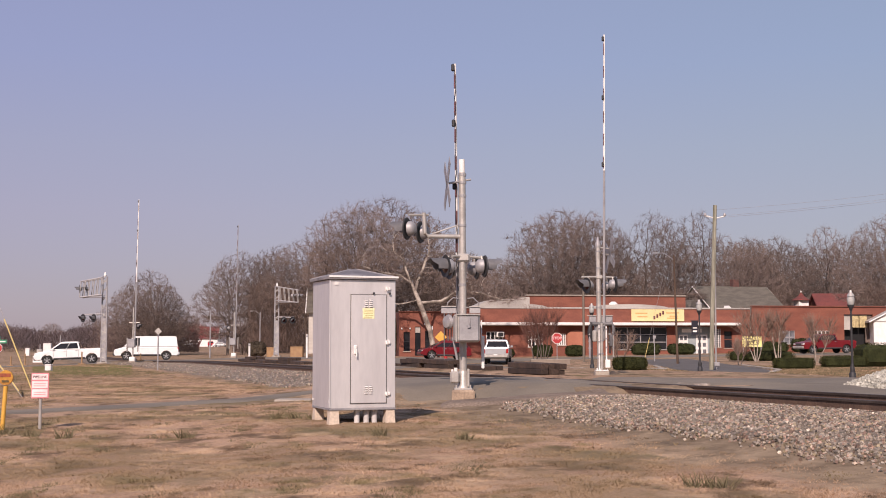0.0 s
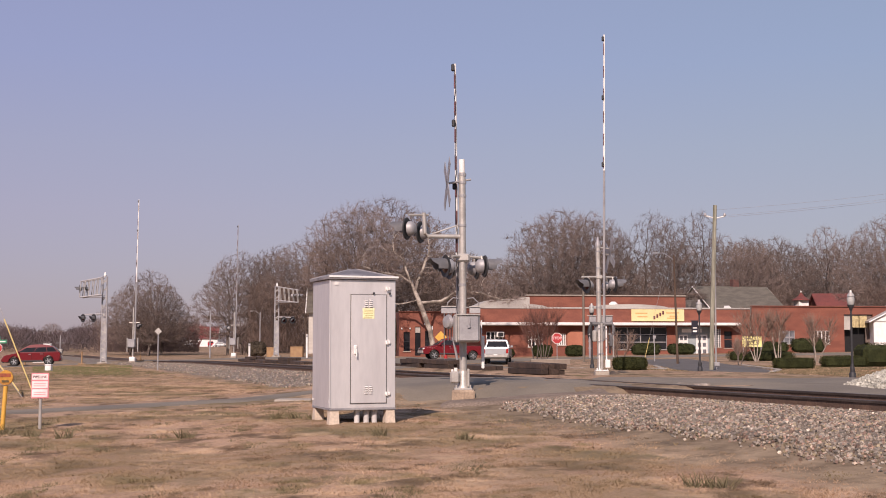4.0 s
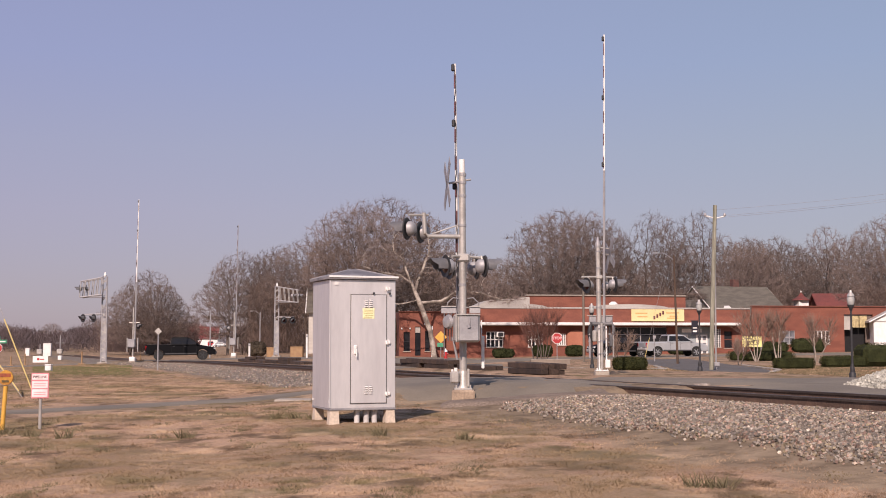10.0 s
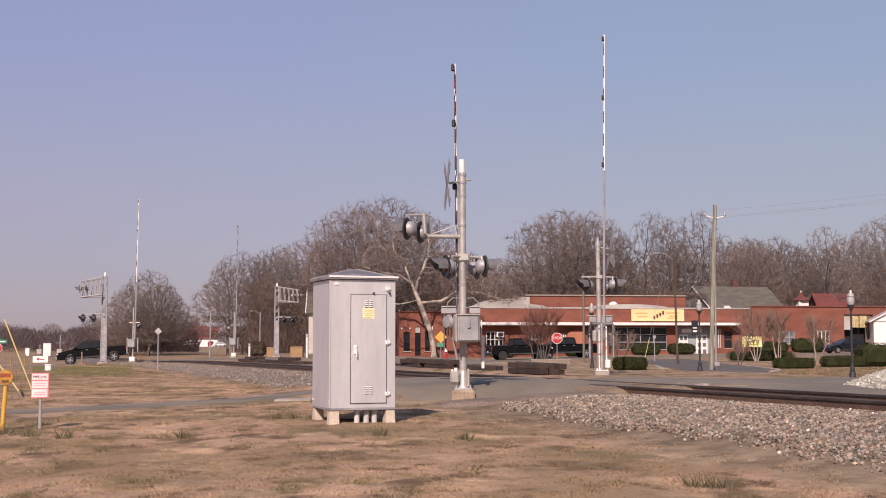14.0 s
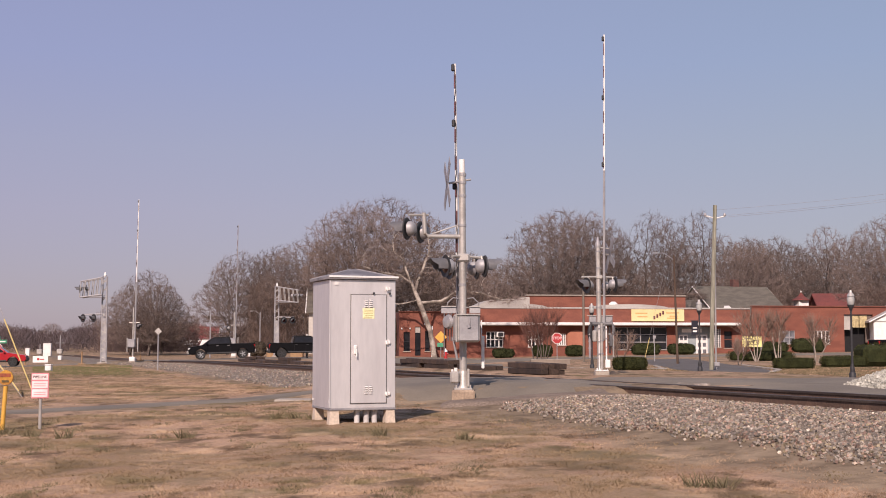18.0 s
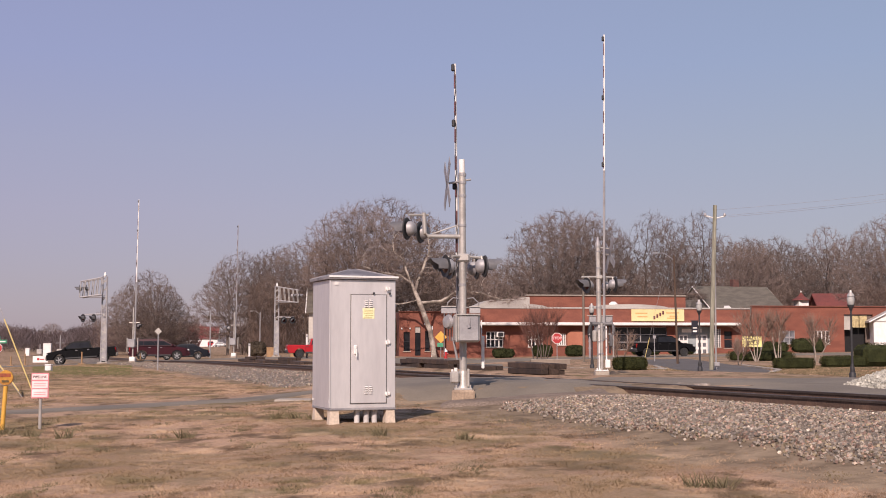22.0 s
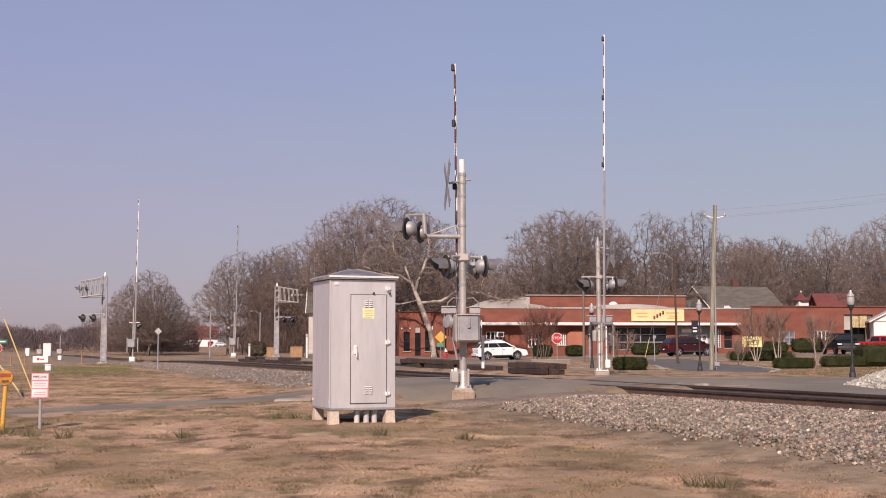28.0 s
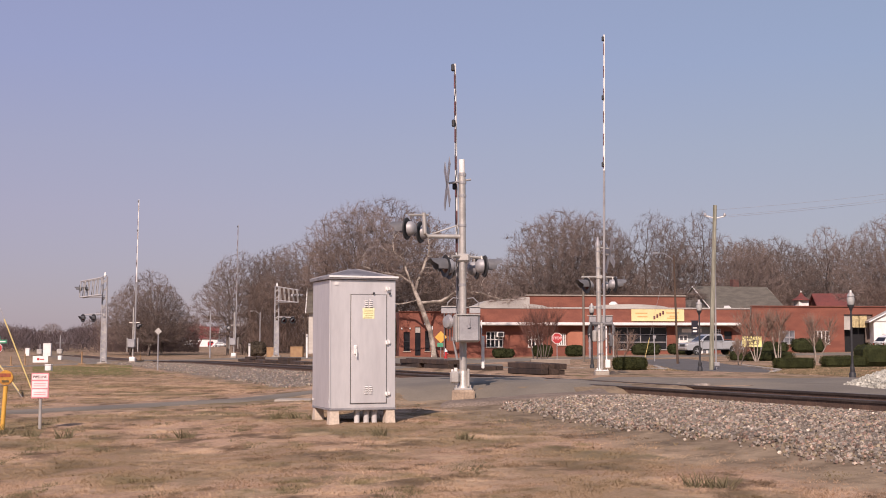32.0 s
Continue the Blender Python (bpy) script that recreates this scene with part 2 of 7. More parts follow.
M_ORANGE = mat("orange_plastic", (0.337, 0.207, 0.0999), (0.284, 0.168, 0.0842), 3, 20, 0.1, 0.5)
M_GREEN_SIGN = mat("green_sign", (0.05, 0.30, 0.17), None, 3, 20, 0.05, 0.5)
M_PINK = mat("faded_red_print", (0.72, 0.25, 0.27), (0.66, 0.22, 0.24), 3, 20, 0.06, 0.5)
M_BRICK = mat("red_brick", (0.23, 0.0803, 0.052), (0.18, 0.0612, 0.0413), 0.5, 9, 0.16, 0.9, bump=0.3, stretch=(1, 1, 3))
# Slightly darker brick for side, rear and end walls, copings and one house.
M_BRICK_DARK = mat("dark_brick", (0.191, 0.0651, 0.042), (0.146, 0.0498, 0.0344), 0.5, 9, 0.2, 0.9, bump=0.3, stretch=(1, 1, 3))
M_ROOF_PALE = mat("pale_roofing", (0.425, 0.399, 0.365), (0.323, 0.297, 0.272), 0.4, 10, 0.1, 0.9)
M_SHINGLE = mat("grey_shingle", (0.126, 0.111, 0.09), (0.0936, 0.0826, 0.0673), 0.8, 9, 0.25, 0.9, bump=0.4, stretch=(1, 1, 4))
M_RED_ROOF = mat("red_roofing", (0.168, 0.0459, 0.0383), (0.131, 0.0383, 0.0344), 0.8, 9, 0.2, 0.9)
M_GLASS = mat("dark_glass", (0.015, 0.016, 0.019), (0.022, 0.022, 0.026), 0.6, 5, 0.1, 0.1, bump=0, spec=0.22)
M_BRIGHT_GLASS = mat("bright_glazing", (0.20, 0.20, 0.22), (0.1, 0.1, 0.11), 1.5, 6, 0.3, 0.15, bump=0)
M_POLE_WOOD = mat("weathered_pole", (0.315, 0.302, 0.234), (0.187, 0.178, 0.136), 1.5, 12, 0.35, 0.9, bump=0.6, stretch=(9, 9, 0.35), c3=(0.13, 0.13, 0.085), scale3=1.1, cut3=(0.52, 0.62))
M_POLE_BROWN = mat("brown_pole", (0.107, 0.0673, 0.0459), (0.0765, 0.049, 0.0344), 1.5, 12, 0.25, 0.9, bump=0.4, stretch=(4, 4, 0.4))
M_POLE_GREY = mat("grey_brown_pole", (0.184, 0.153, 0.122), (0.138, 0.115, 0.0918), 1.5, 12, 0.25, 0.9, bump=0.4, stretch=(4, 4, 0.4))
M_BARK = mat("grey_bark", (0.157, 0.125, 0.106), (0.0712, 0.0551, 0.0456), 1.2, 8, 0.3, 0.95, bump=0.6, rnd=0.2)
M_TWIG = mat("twigs", (0.194, 0.146, 0.125), (0.135, 0.102, 0.0878), 0.3, 3, 0.2, 0.95, bump=0, rnd=0.22)
M_PALE_BARK = mat("pale_bark", (0.4, 0.344, 0.288), (0.176, 0.144, 0.12), 0.9, 6, 0.25, 0.9, bump=0.4, cut=(0.42, 0.58))
M_HEDGE = mat("hedge_leaves", (0.0493, 0.051, 0.017), (0.0323, 0.034, 0.0119), 4, 20, 0.3, 0.8, spec=0.12, rnd=0.3, island=True)
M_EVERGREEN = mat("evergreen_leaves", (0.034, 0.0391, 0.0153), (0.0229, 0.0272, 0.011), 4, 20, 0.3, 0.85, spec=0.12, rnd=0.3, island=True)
M_TYRE = mat("tyre_rubber", (0.018, 0.018, 0.018), (0.025, 0.024, 0.023), 6, 40, 0.1, 0.85)
M_RIM = mat("alloy_rim", (0.5, 0.5, 0.5), (0.42, 0.42, 0.42), 6, 40, 0.05, 0.35, 0.7, bump=0)
M_TRIM = mat("grey_plastic_trim", (0.05, 0.05, 0.052), (0.04, 0.04, 0.042), 6, 40, 0.1, 0.6)
M_LENS = mat("clear_lens", (0.62, 0.62, 0.6), (0.5, 0.5, 0.5), 9, 40, 0.1, 0.15, bump=0)
M_TAIL = mat("red_lens", (0.4, 0.015, 0.015), (0.3, 0.012, 0.012), 9, 40, 0.1, 0.2, bump=0)

# ---- ground ----
def patchy(m):
    """Long ragged patches of matted brown stems and of green in the dry grass."""
    nd, lk = m.node_tree.nodes, m.node_tree.links.new
    bs = nd["Principled BSDF"]
    tc = nd.new("ShaderNodeTexCoord")
    for off, scale, stretch, lo, hi, col, most in ((3.0, 1.3, 1.0, 0.52, 0.61, (0.105, 0.070, 0.045, 1), 0.9), (11.0, 0.8, 1.1, 0.54, 0.66, (0.125, 0.110, 0.048, 1), 0.75), (57.0, 0.42, 0.9, 0.47, 0.58, (0.175, 0.132, 0.075, 1), 0.55), (23.0, 3.4, 0.8, 0.58, 0.70, (0.075, 0.052, 0.035, 1), 0.85), (41.0, 9.0, 1.0, 0.60, 0.72, (0.085, 0.058, 0.040, 1), 0.7), (31.0, 1.1, 0.8, 0.54, 0.68, (0.47, 0.335, 0.225, 1), 0.8)):
        old = bs.inputs["Base Color"].links[0].from_socket
        mp = nd.new("ShaderNodeMapping")
        mp.inputs["Location"].default_value = (off, off * 1.7, 0)
        mp.inputs["Scale"].default_value = (stretch, 0.7, 0.0)
        lk(tc.outputs["Object"], mp.inputs[0])
        nz = nd.new("ShaderNodeTexNoise")
        nz.inputs["Scale"].default_value, nz.inputs["Detail"].default_value, nz.inputs["Roughness"].default_value = scale, 7.0, 0.62
        lk(mp.outputs[0], nz.inputs["Vector"])
        r = nd.new("ShaderNodeMapRange")
        r.inputs[1].default_value, r.inputs[2].default_value, r.inputs[4].default_value = lo, hi, most
        lk(nz.outputs[0], r.inputs[0])
        mx = nd.new("ShaderNodeMix")
        mx.data_type = "RGBA"
        mx.inputs[7].default_value = col
        lk(r.outputs[0], mx.inputs[0]), lk(old, mx.inputs[6])
        lk(mx.outputs[2], bs.inputs["Base Color"])


def mix_in_dirt(m):
    """Grass gives way to bare dirt in a ragged band below the ballast."""
    nt = m.node_tree
    nd, lk = nt.nodes, nt.links.new
    bs = nd["Principled BSDF"]
    old = bs.inputs["Base Color"].links[0].from_socket
    tc = nd.new("ShaderNodeTexCoord")
    dot = nd.new("ShaderNodeVectorMath")
    dot.operation = "DOT_PRODUCT"
    dot.inputs[1].default_value = NN
    lk(tc.outputs["Object"], dot.inputs[0])
    nz = nd.new("ShaderNodeTexNoise")
    nz.inputs["Scale"].default_value, nz.inputs["Detail"].default_value = 0.9, 6.0
    lk(tc.outputs["Object"], nz.inputs["Vector"])
    ma = nd.new("ShaderNodeMath")
    ma.operation = "MULTIPLY_ADD"
    ma.inputs[1].default_value = 3.2
    lk(nz.outputs[0], ma.inputs[0]), lk(dot.outputs["Value"], ma.inputs[2])
    r1, r2 = nd.new("ShaderNodeMapRange"), nd.new("ShaderNodeMapRange")
    r1.inputs[1].default_value, r1.inputs[2].default_value = 8.5, 9.3
    r2.inputs[1].default_value, r2.inputs[2].default_value = 14.6, 16.0
    r2.inputs[3].default_value, r2.inputs[4].default_value = 1.0, 0.0
    lk(ma.outputs[0], r1.inputs[0]), lk(ma.outputs[0], r2.inputs[0])
    mu = nd.new("ShaderNodeMath")
    mu.operation = "MULTIPLY"
    lk(r1.outputs[0], mu.inputs[0]), lk(r2.outputs[0], mu.inputs[1])
    fine = nd.new("ShaderNodeTexNoise")
    fine.inputs["Scale"].default_value, fine.inputs["Detail"].default_value = 1.3, 12.0
    fine.inputs["Roughness"].default_value = 0.72
    lk(tc.outputs["Object"], fine.inputs["Vector"])
    spread = nd.new("ShaderNodeMapRange")
    spread.inputs[1].default_value, spread.inputs[2].default_value = 0.33, 0.62
    lk(fine.outputs[0], spread.inputs[0])
    dirt = nd.new("ShaderNodeMix")
    dirt.data_type = "RGBA"
    dirt.inputs[6].default_value, dirt.inputs[7].default_value = (0.088, 0.064, 0.044, 1), (0.295, 0.222, 0.150, 1)
    lk(spread.outputs[0], dirt.inputs[0])
    mx = nd.new("ShaderNodeMix")
    mx.data_type = "RGBA"
    lk(mu.outputs[0], mx.inputs[0]), lk(old, mx.inputs[6]), lk(dirt.outputs[2], mx.inputs[7])
    lk(mx.outputs[2], bs.inputs["Base Color"])


patchy(M_GRASS)
mix_in_dirt(M_GRASS)


def grid_lines(spans):
    out = []
    for a, b, step in spans:
        n = max(1, round((b - a) / step))
        out += [a + (b - a) * i / n for i in range(n)]
    return out + [spans[-1][1]]


gx = grid_lines([(-3000, -400, 400), (-400, -100, 25), (-100, -40, 3), (-40, -16, 0.8), (-16, 16, 0.25), (16, 60, 0.9), (60, 120, 5), (120, 400, 25), (400, 3000, 400)])
gy = grid_lines([(-60, 0, 6), (0, 6, 1), (6, 45, 0.25), (45, 120, 0.7), (120, 200, 5), (200, 600, 40), (600, 4000, 400)])
XX, YY = np.meshgrid(gx, gy)
ZZ = ground_z(XX, YY)
nx, ny = len(gx), len(gy)
rough = np.random.rand(ny, nx) * 0.02 * (YY < 60)
verts = np.stack([XX, YY, ZZ + rough - 0.012], -1).reshape(-1, 3)
ii = (np.arange(ny - 1)[:, None] * nx + np.arange(nx - 1)[None, :]).ravel()
quads = np.stack([ii, ii + 1, ii + nx + 1, ii + nx], -1)
me = bpy.data.meshes.new("ground")
me.from_pydata(verts.tolist(), [], quads.tolist())
me.polygons.foreach_set("use_smooth", [True] * len(me.polygons))
me.materials.append(M_GRASS)
tagged(new("ground", me), "dry winter grass with green weeds and bare patches", "ground", kind="structure")


def sheet(name, rows, material, label, category, lift=0.02, n=9, kind="structure", wobble=0.0, sunk=True):
    """A surface that lies on the ground; rows are pairs of its two edges' points."""
    g = Geo()
    for i, (a, b) in enumerate(rows):
        for k in range(n):
            f = k / (n - 1)
            x, y = a[0] + (b[0] - a[0]) * f, a[1] + (b[1] - a[1]) * f
            if wobble and k in (0, n - 1):
                x += random.uniform(-wobble, wobble)
                y += random.uniform(-wobble, wobble)
            g.v.append((x, y, gz(x, y) + (-0.05 if k in (0, n - 1) or (sunk and i in (0, len(rows) - 1)) else lift)))
    for i in range(len(rows) - 1):
        for k in range(n - 1):
            g.f.append((i * n + k, (i + 1) * n + k, (i + 1) * n + k + 1, i * n + k + 1))
    me = g.mesh(name, material, smoothed=True)
    return tagged(new(name, me), label, category, kind=kind)


def ribbon(points, width, step=0.5):
    """Edge pairs along a line of points."""
    rows, p = [], [Vector((*q[:2], 0)) for q in points]
    for i in range(len(p) - 1):
        n = max(1, int((p[i + 1] - p[i]).length / step))
        for k in range(n + (i == len(p) - 2)):
            q = p[i].lerp(p[i + 1], k / n)
            d0 = (p[i + 1] - p[i]).normalized()
            d1 = (p[min(i + 2, len(p) - 1)] - p[i + 1]).normalized() if i + 2 < len(p) else d0
            d = d0.lerp(d1, k / n * 0.5).normalized()
            if i > 0:
                d = ((p[i] - p[i - 1]).normalized()).lerp(d, 0.5 + k / n * 0.5).normalized()
            w = Vector((-d.y, d.x, 0)) * width / 2
            rows.append((q - w, q + w))
    return rows


lane = [on_track(c, s) for c, s in zip(LANE_C, LANE_S)]
sheet("road", ribbon(lane[:5], 1.2), M_ASPHALT, "narrow worn grey asphalt lane through dry grass", "road", 0.02, wobble=0.12)
sheet("road", ribbon([on_track(7.4, 27.5), on_track(8.9, 27.0), on_track(10.0, 25.3), on_track(11.6, 24.4)], 6.0), M_ASPHALT, "grey asphalt approach to the level crossing", "road", 0.062, n=17)
sheet("road", ribbon([on_track(9.3, 24.4), on_track(11.63, 24.4)], 6.3, 0.3), M_ASPHALT, "grey asphalt lip along the near rail", "road", 0.055)
sheet("road", ribbon([on_track(11.86, 24.6), on_track(13.1, 24.4)], 5.6, 0.3), M_ASPHALT, "grey asphalt between the rails of the crossing", "road", 0.02)
sheet("road", ribbon([on_track(13.37, 24.4), on_track(15, 24.2), on_track(22, 24)], 6.0), M_ASPHALT, "grey asphalt road beyond the rails", "road", 0.04, n=17)
sheet("road", ribbon([on_track(17.75, 27), on_track(17.75, 0), on_track(17.75, -60)], 8.5, 1.0), M_ASPHALT, "grey asphalt service road beside the track", "road", 0.032, n=27)
sheet("road", ribbon([(x, float(street_y(x)) + 1.8) for x in range(-300, 301, 4)], 11.5, 4), M_ASPHALT, "wide grey asphalt main street", "road", 0.03, n=13)
edges = [((8.3, 43.5), (12.0, 45.0)), ((9.4, 50), (13.6, 50)), ((10.3, 56), (14.6, 56)), ((11.2, 63), (15.4, 64)), ((11.9, 70), (16.6, 72)), ((12.8, 79), (17.6, 81)), ((14.5, 97), (19.5, 99))]
rows = [tuple(Vector(p).lerp(Vector(q), k / 5) for p, q in zip(a, b)) for a, b in zip(edges, edges[1:]) for k in range(5)]
sheet("road", rows, M_ASPHALT_DARK, "dark asphalt side street", "road", 0.05, n=13)
sheet("road", ribbon([(34.0, 109.0), (34.7, 105.5), (37, 103), (45, 102.5), (56, 104)], 5.0, 1.0), M_ASPHALT, "short grey asphalt drive off the main street", "road", 0.03)
sheet("pavement", ribbon([(-4, 113.5), (3, 115)], 12, 1.0), M_ASPHALT, "grey asphalt forecourt before the brick building", "pavement", 0.034)

sheet("dirt_bank", ribbon([on_track(7.9, 21.6), on_track(9.3, 21.0), on_track(11.5, 20.9)], 1.3, 0.25), M_DIRT, "bare brown dirt along the edge of the asphalt", "ground", 0.055, wobble=0.06)

# ---- track ----
def rail(c, label):
    r = thing("rail", pose(0, 0, 0), label, "rail", "rails of the track")
    foot, web, head = Geo(), Geo(), Geo()
    ss = list(np.arange(-40, 60, 1.0)) + list(np.arange(60, 420, 6.0))
    for g, outline in ((foot, [(-0.075, -0.17), (0.075, -0.17), (0.07, -0.155), (0.012, -0.14), (-0.012, -0.14), (-0.07, -0.155)]),
                       (web, [(-0.011, -0.142), (0.011, -0.142), (0.011, -0.04), (-0.011, -0.04)]),
                       (head, [(-0.036, -0.04), (0.036, -0.04), (0.037, -0.006), (0.028, 0), (-0.028, 0), (-0.037, -0.006)])):
        n = len(outline)
        for s in ss:
            z = float(rail_top(s))
            g.v += [tuple(on_track(c + a, s, z + h)) for a, h in outline]
        for i in range(len(ss) - 1):
            g.f += [(i * n + k, i * n + (k + 1) % n, (i + 1) * n + (k + 1) % n, (i + 1) * n + k) for k in range(n)]
    part("rail_foot", foot, M_RAIL, r)
    part("rail_web", web, M_RAIL, r)
    part("rail_head", head, M_RAIL_HEAD, r, "worn steel head")
    return r


rail(RAIL_NEAR, "rusty steel rail with a worn head on ballast")
rail(RAIL_FAR, "rusty steel rail with a worn head on ballast")

TIE_DATA = Geo().box(0, 0, 0, 2.6, 0.23, 0.18, 0.012).mesh("tie", M_TIE)
track = tagged(new("track_bed"), "timber ties bedded in ballast under the rails", "track bed", kind="structure")
TRACK_TURN = math.degrees(math.atan2(NN.y, NN.x))
for i in range(-40, 230):
    s = 2.0 + i * 0.52
    if abs(s - 24.5) < 3.1 or abs(s - 98.7) < 7:
        continue
    p = on_track((RAIL_NEAR + RAIL_FAR) / 2, s, float(rail_top(s)) - 0.265)
    ob = new("tie", TIE_DATA)
    ob.parent, ob.matrix_basis = track, pose(p.x, p.y, p.z, 0, 0, TRACK_TURN + random.uniform(-0.6, 0.6))


def stones(name, n, place, sizes, material, label, category):
    """Loose broken stones, each a rough lump; place gives x, y and the height over the ground."""
    spots = np.array([place() for _ in range(n)])
    spots[:, 2] += ground_z(spots[:, 0], spots[:, 1])
    cube = np.array([(-1, -1, -1), (1, -1, -1), (1, 1, -1), (-1, 1, -1), (-1, -1, 1), (1, -1, 1), (1, 1, 1), (-1, 1, 1)], float)
    fs = np.array([(3, 2, 1, 0), (4, 5, 6, 7), (0, 1, 5, 4), (1, 2, 6, 5), (2, 3, 7, 6), (3, 0, 4, 7)])
    turns = np.random.randn(n, 4)
    turns /= np.linalg.norm(turns, axis=1)[:, None]
    w, x, y, z = turns.T
    rot = np.array([[1 - 2 * (y * y + z * z), 2 * (x * y - w * z), 2 * (x * z + w * y)], [2 * (x * y + w * z), 1 - 2 * (x * x + z * z), 2 * (y * z - w * x)], [2 * (x * z - w * y), 2 * (y * z + w * x), 1 - 2 * (x * x + y * y)]]).transpose(2, 0, 1)
    size = np.random.uniform(*sizes, n)[:, None, None]
    corners = cube[None] * size * np.random.uniform(0.45, 1.0, (n, 8, 3))
    g = Geo()
    g.v = (np.einsum("nij,nkj->nki", rot, corners) + spots[:, None, :]).reshape(-1, 3).tolist()
    g.f = (fs[None] + 8 * np.arange(n)[:, None, None]).reshape(-1, 4).tolist()
    me = g.mesh(name, material, even=False)
    return tagged(new(name, me), label, category, kind="stuff")


# bed of ballast, then its loose stones
rows = []
for s in np.arange(-30, 21.6, 0.7):
    rows.append((on_track(8.75 + max(0, (s - 17.6) / 2) + 0.2 * math.sin(s * 1.7) + random.uniform(-0.2, 0.2), s), on_track(14.0, s)))
sheet("ballast", rows, M_BALLAST_BED, "bank of crushed stone ballast under the track", "ballast", 0.02, n=24)
rows = [(on_track(7.4 + 0.3 * math.sin(s * 0.9), s), on_track(14.75, s)) for s in np.arange(29.6, 91, 0.8)]
sheet("ballast", rows, M_BALLAST_BED, "bank of crushed stone ballast under the track", "ballast", 0.02, n=24)
rows = [(on_track(8.4, s), on_track(14.0, s)) for s in np.arange(106, 420, 4.0)]
sheet("ballast", rows, M_BALLAST_BED, "bank of crushed stone ballast under the track", "ballast", 0.03, n=12)


def ballast_near(s0=7.0, s1=21.5):
    while True:
        s = random.uniform(s0, s1)
        c = 13.75 - 6.2 * random.random() ** 1.1
        edge = 8.75 + 0.35 * noise.noise(Vector((s * 0.35, 2.0, 0))) + 0.2 * noise.noise(Vector((s * 1.3, 5.0, 0)))
        if c < edge and random.random() < 0.35 + (edge - c) * 1.1:
            continue
        if abs(c - RAIL_NEAR) < 0.09 or abs(c - RAIL_FAR) < 0.09 or s > 17.6 + (min(c, 11.5) - 7.4) * 2.0 or s > 20.6 + 0.25 * math.sin(c * 5) or (c > 11.8 and s > 20.0):
            continue
        p = on_track(c, s)
        return p.x, p.y, random.uniform(-0.005, 0.03)


def ballast_far():
    while True:
        s = 29.0 + 62 * random.random() ** 1.3
        c = 15.0 - 7.6 * random.random()
        if abs(c - RAIL_NEAR) < 0.09 or abs(c - RAIL_FAR) < 0.09:
            continue
        p = on_track(c, s)
        return p.x, p.y, random.uniform(-0.005, 0.03)


stones("ballast_stones", 4000, lambda: ballast_near(-14.0, 7.0), (0.012, 0.03), M_STONE, "loose pinkish grey crushed stone ballast", "ballast")
stones("ballast_stones", 60000, ballast_near, (0.009, 0.0235), M_STONE, "loose pinkish grey crushed stone ballast", "ballast")
stones("ballast_stones", 21000, ballast_far, (0.014, 0.027), M_STONE, "loose pinkish grey crushed stone ballast", "ballast")


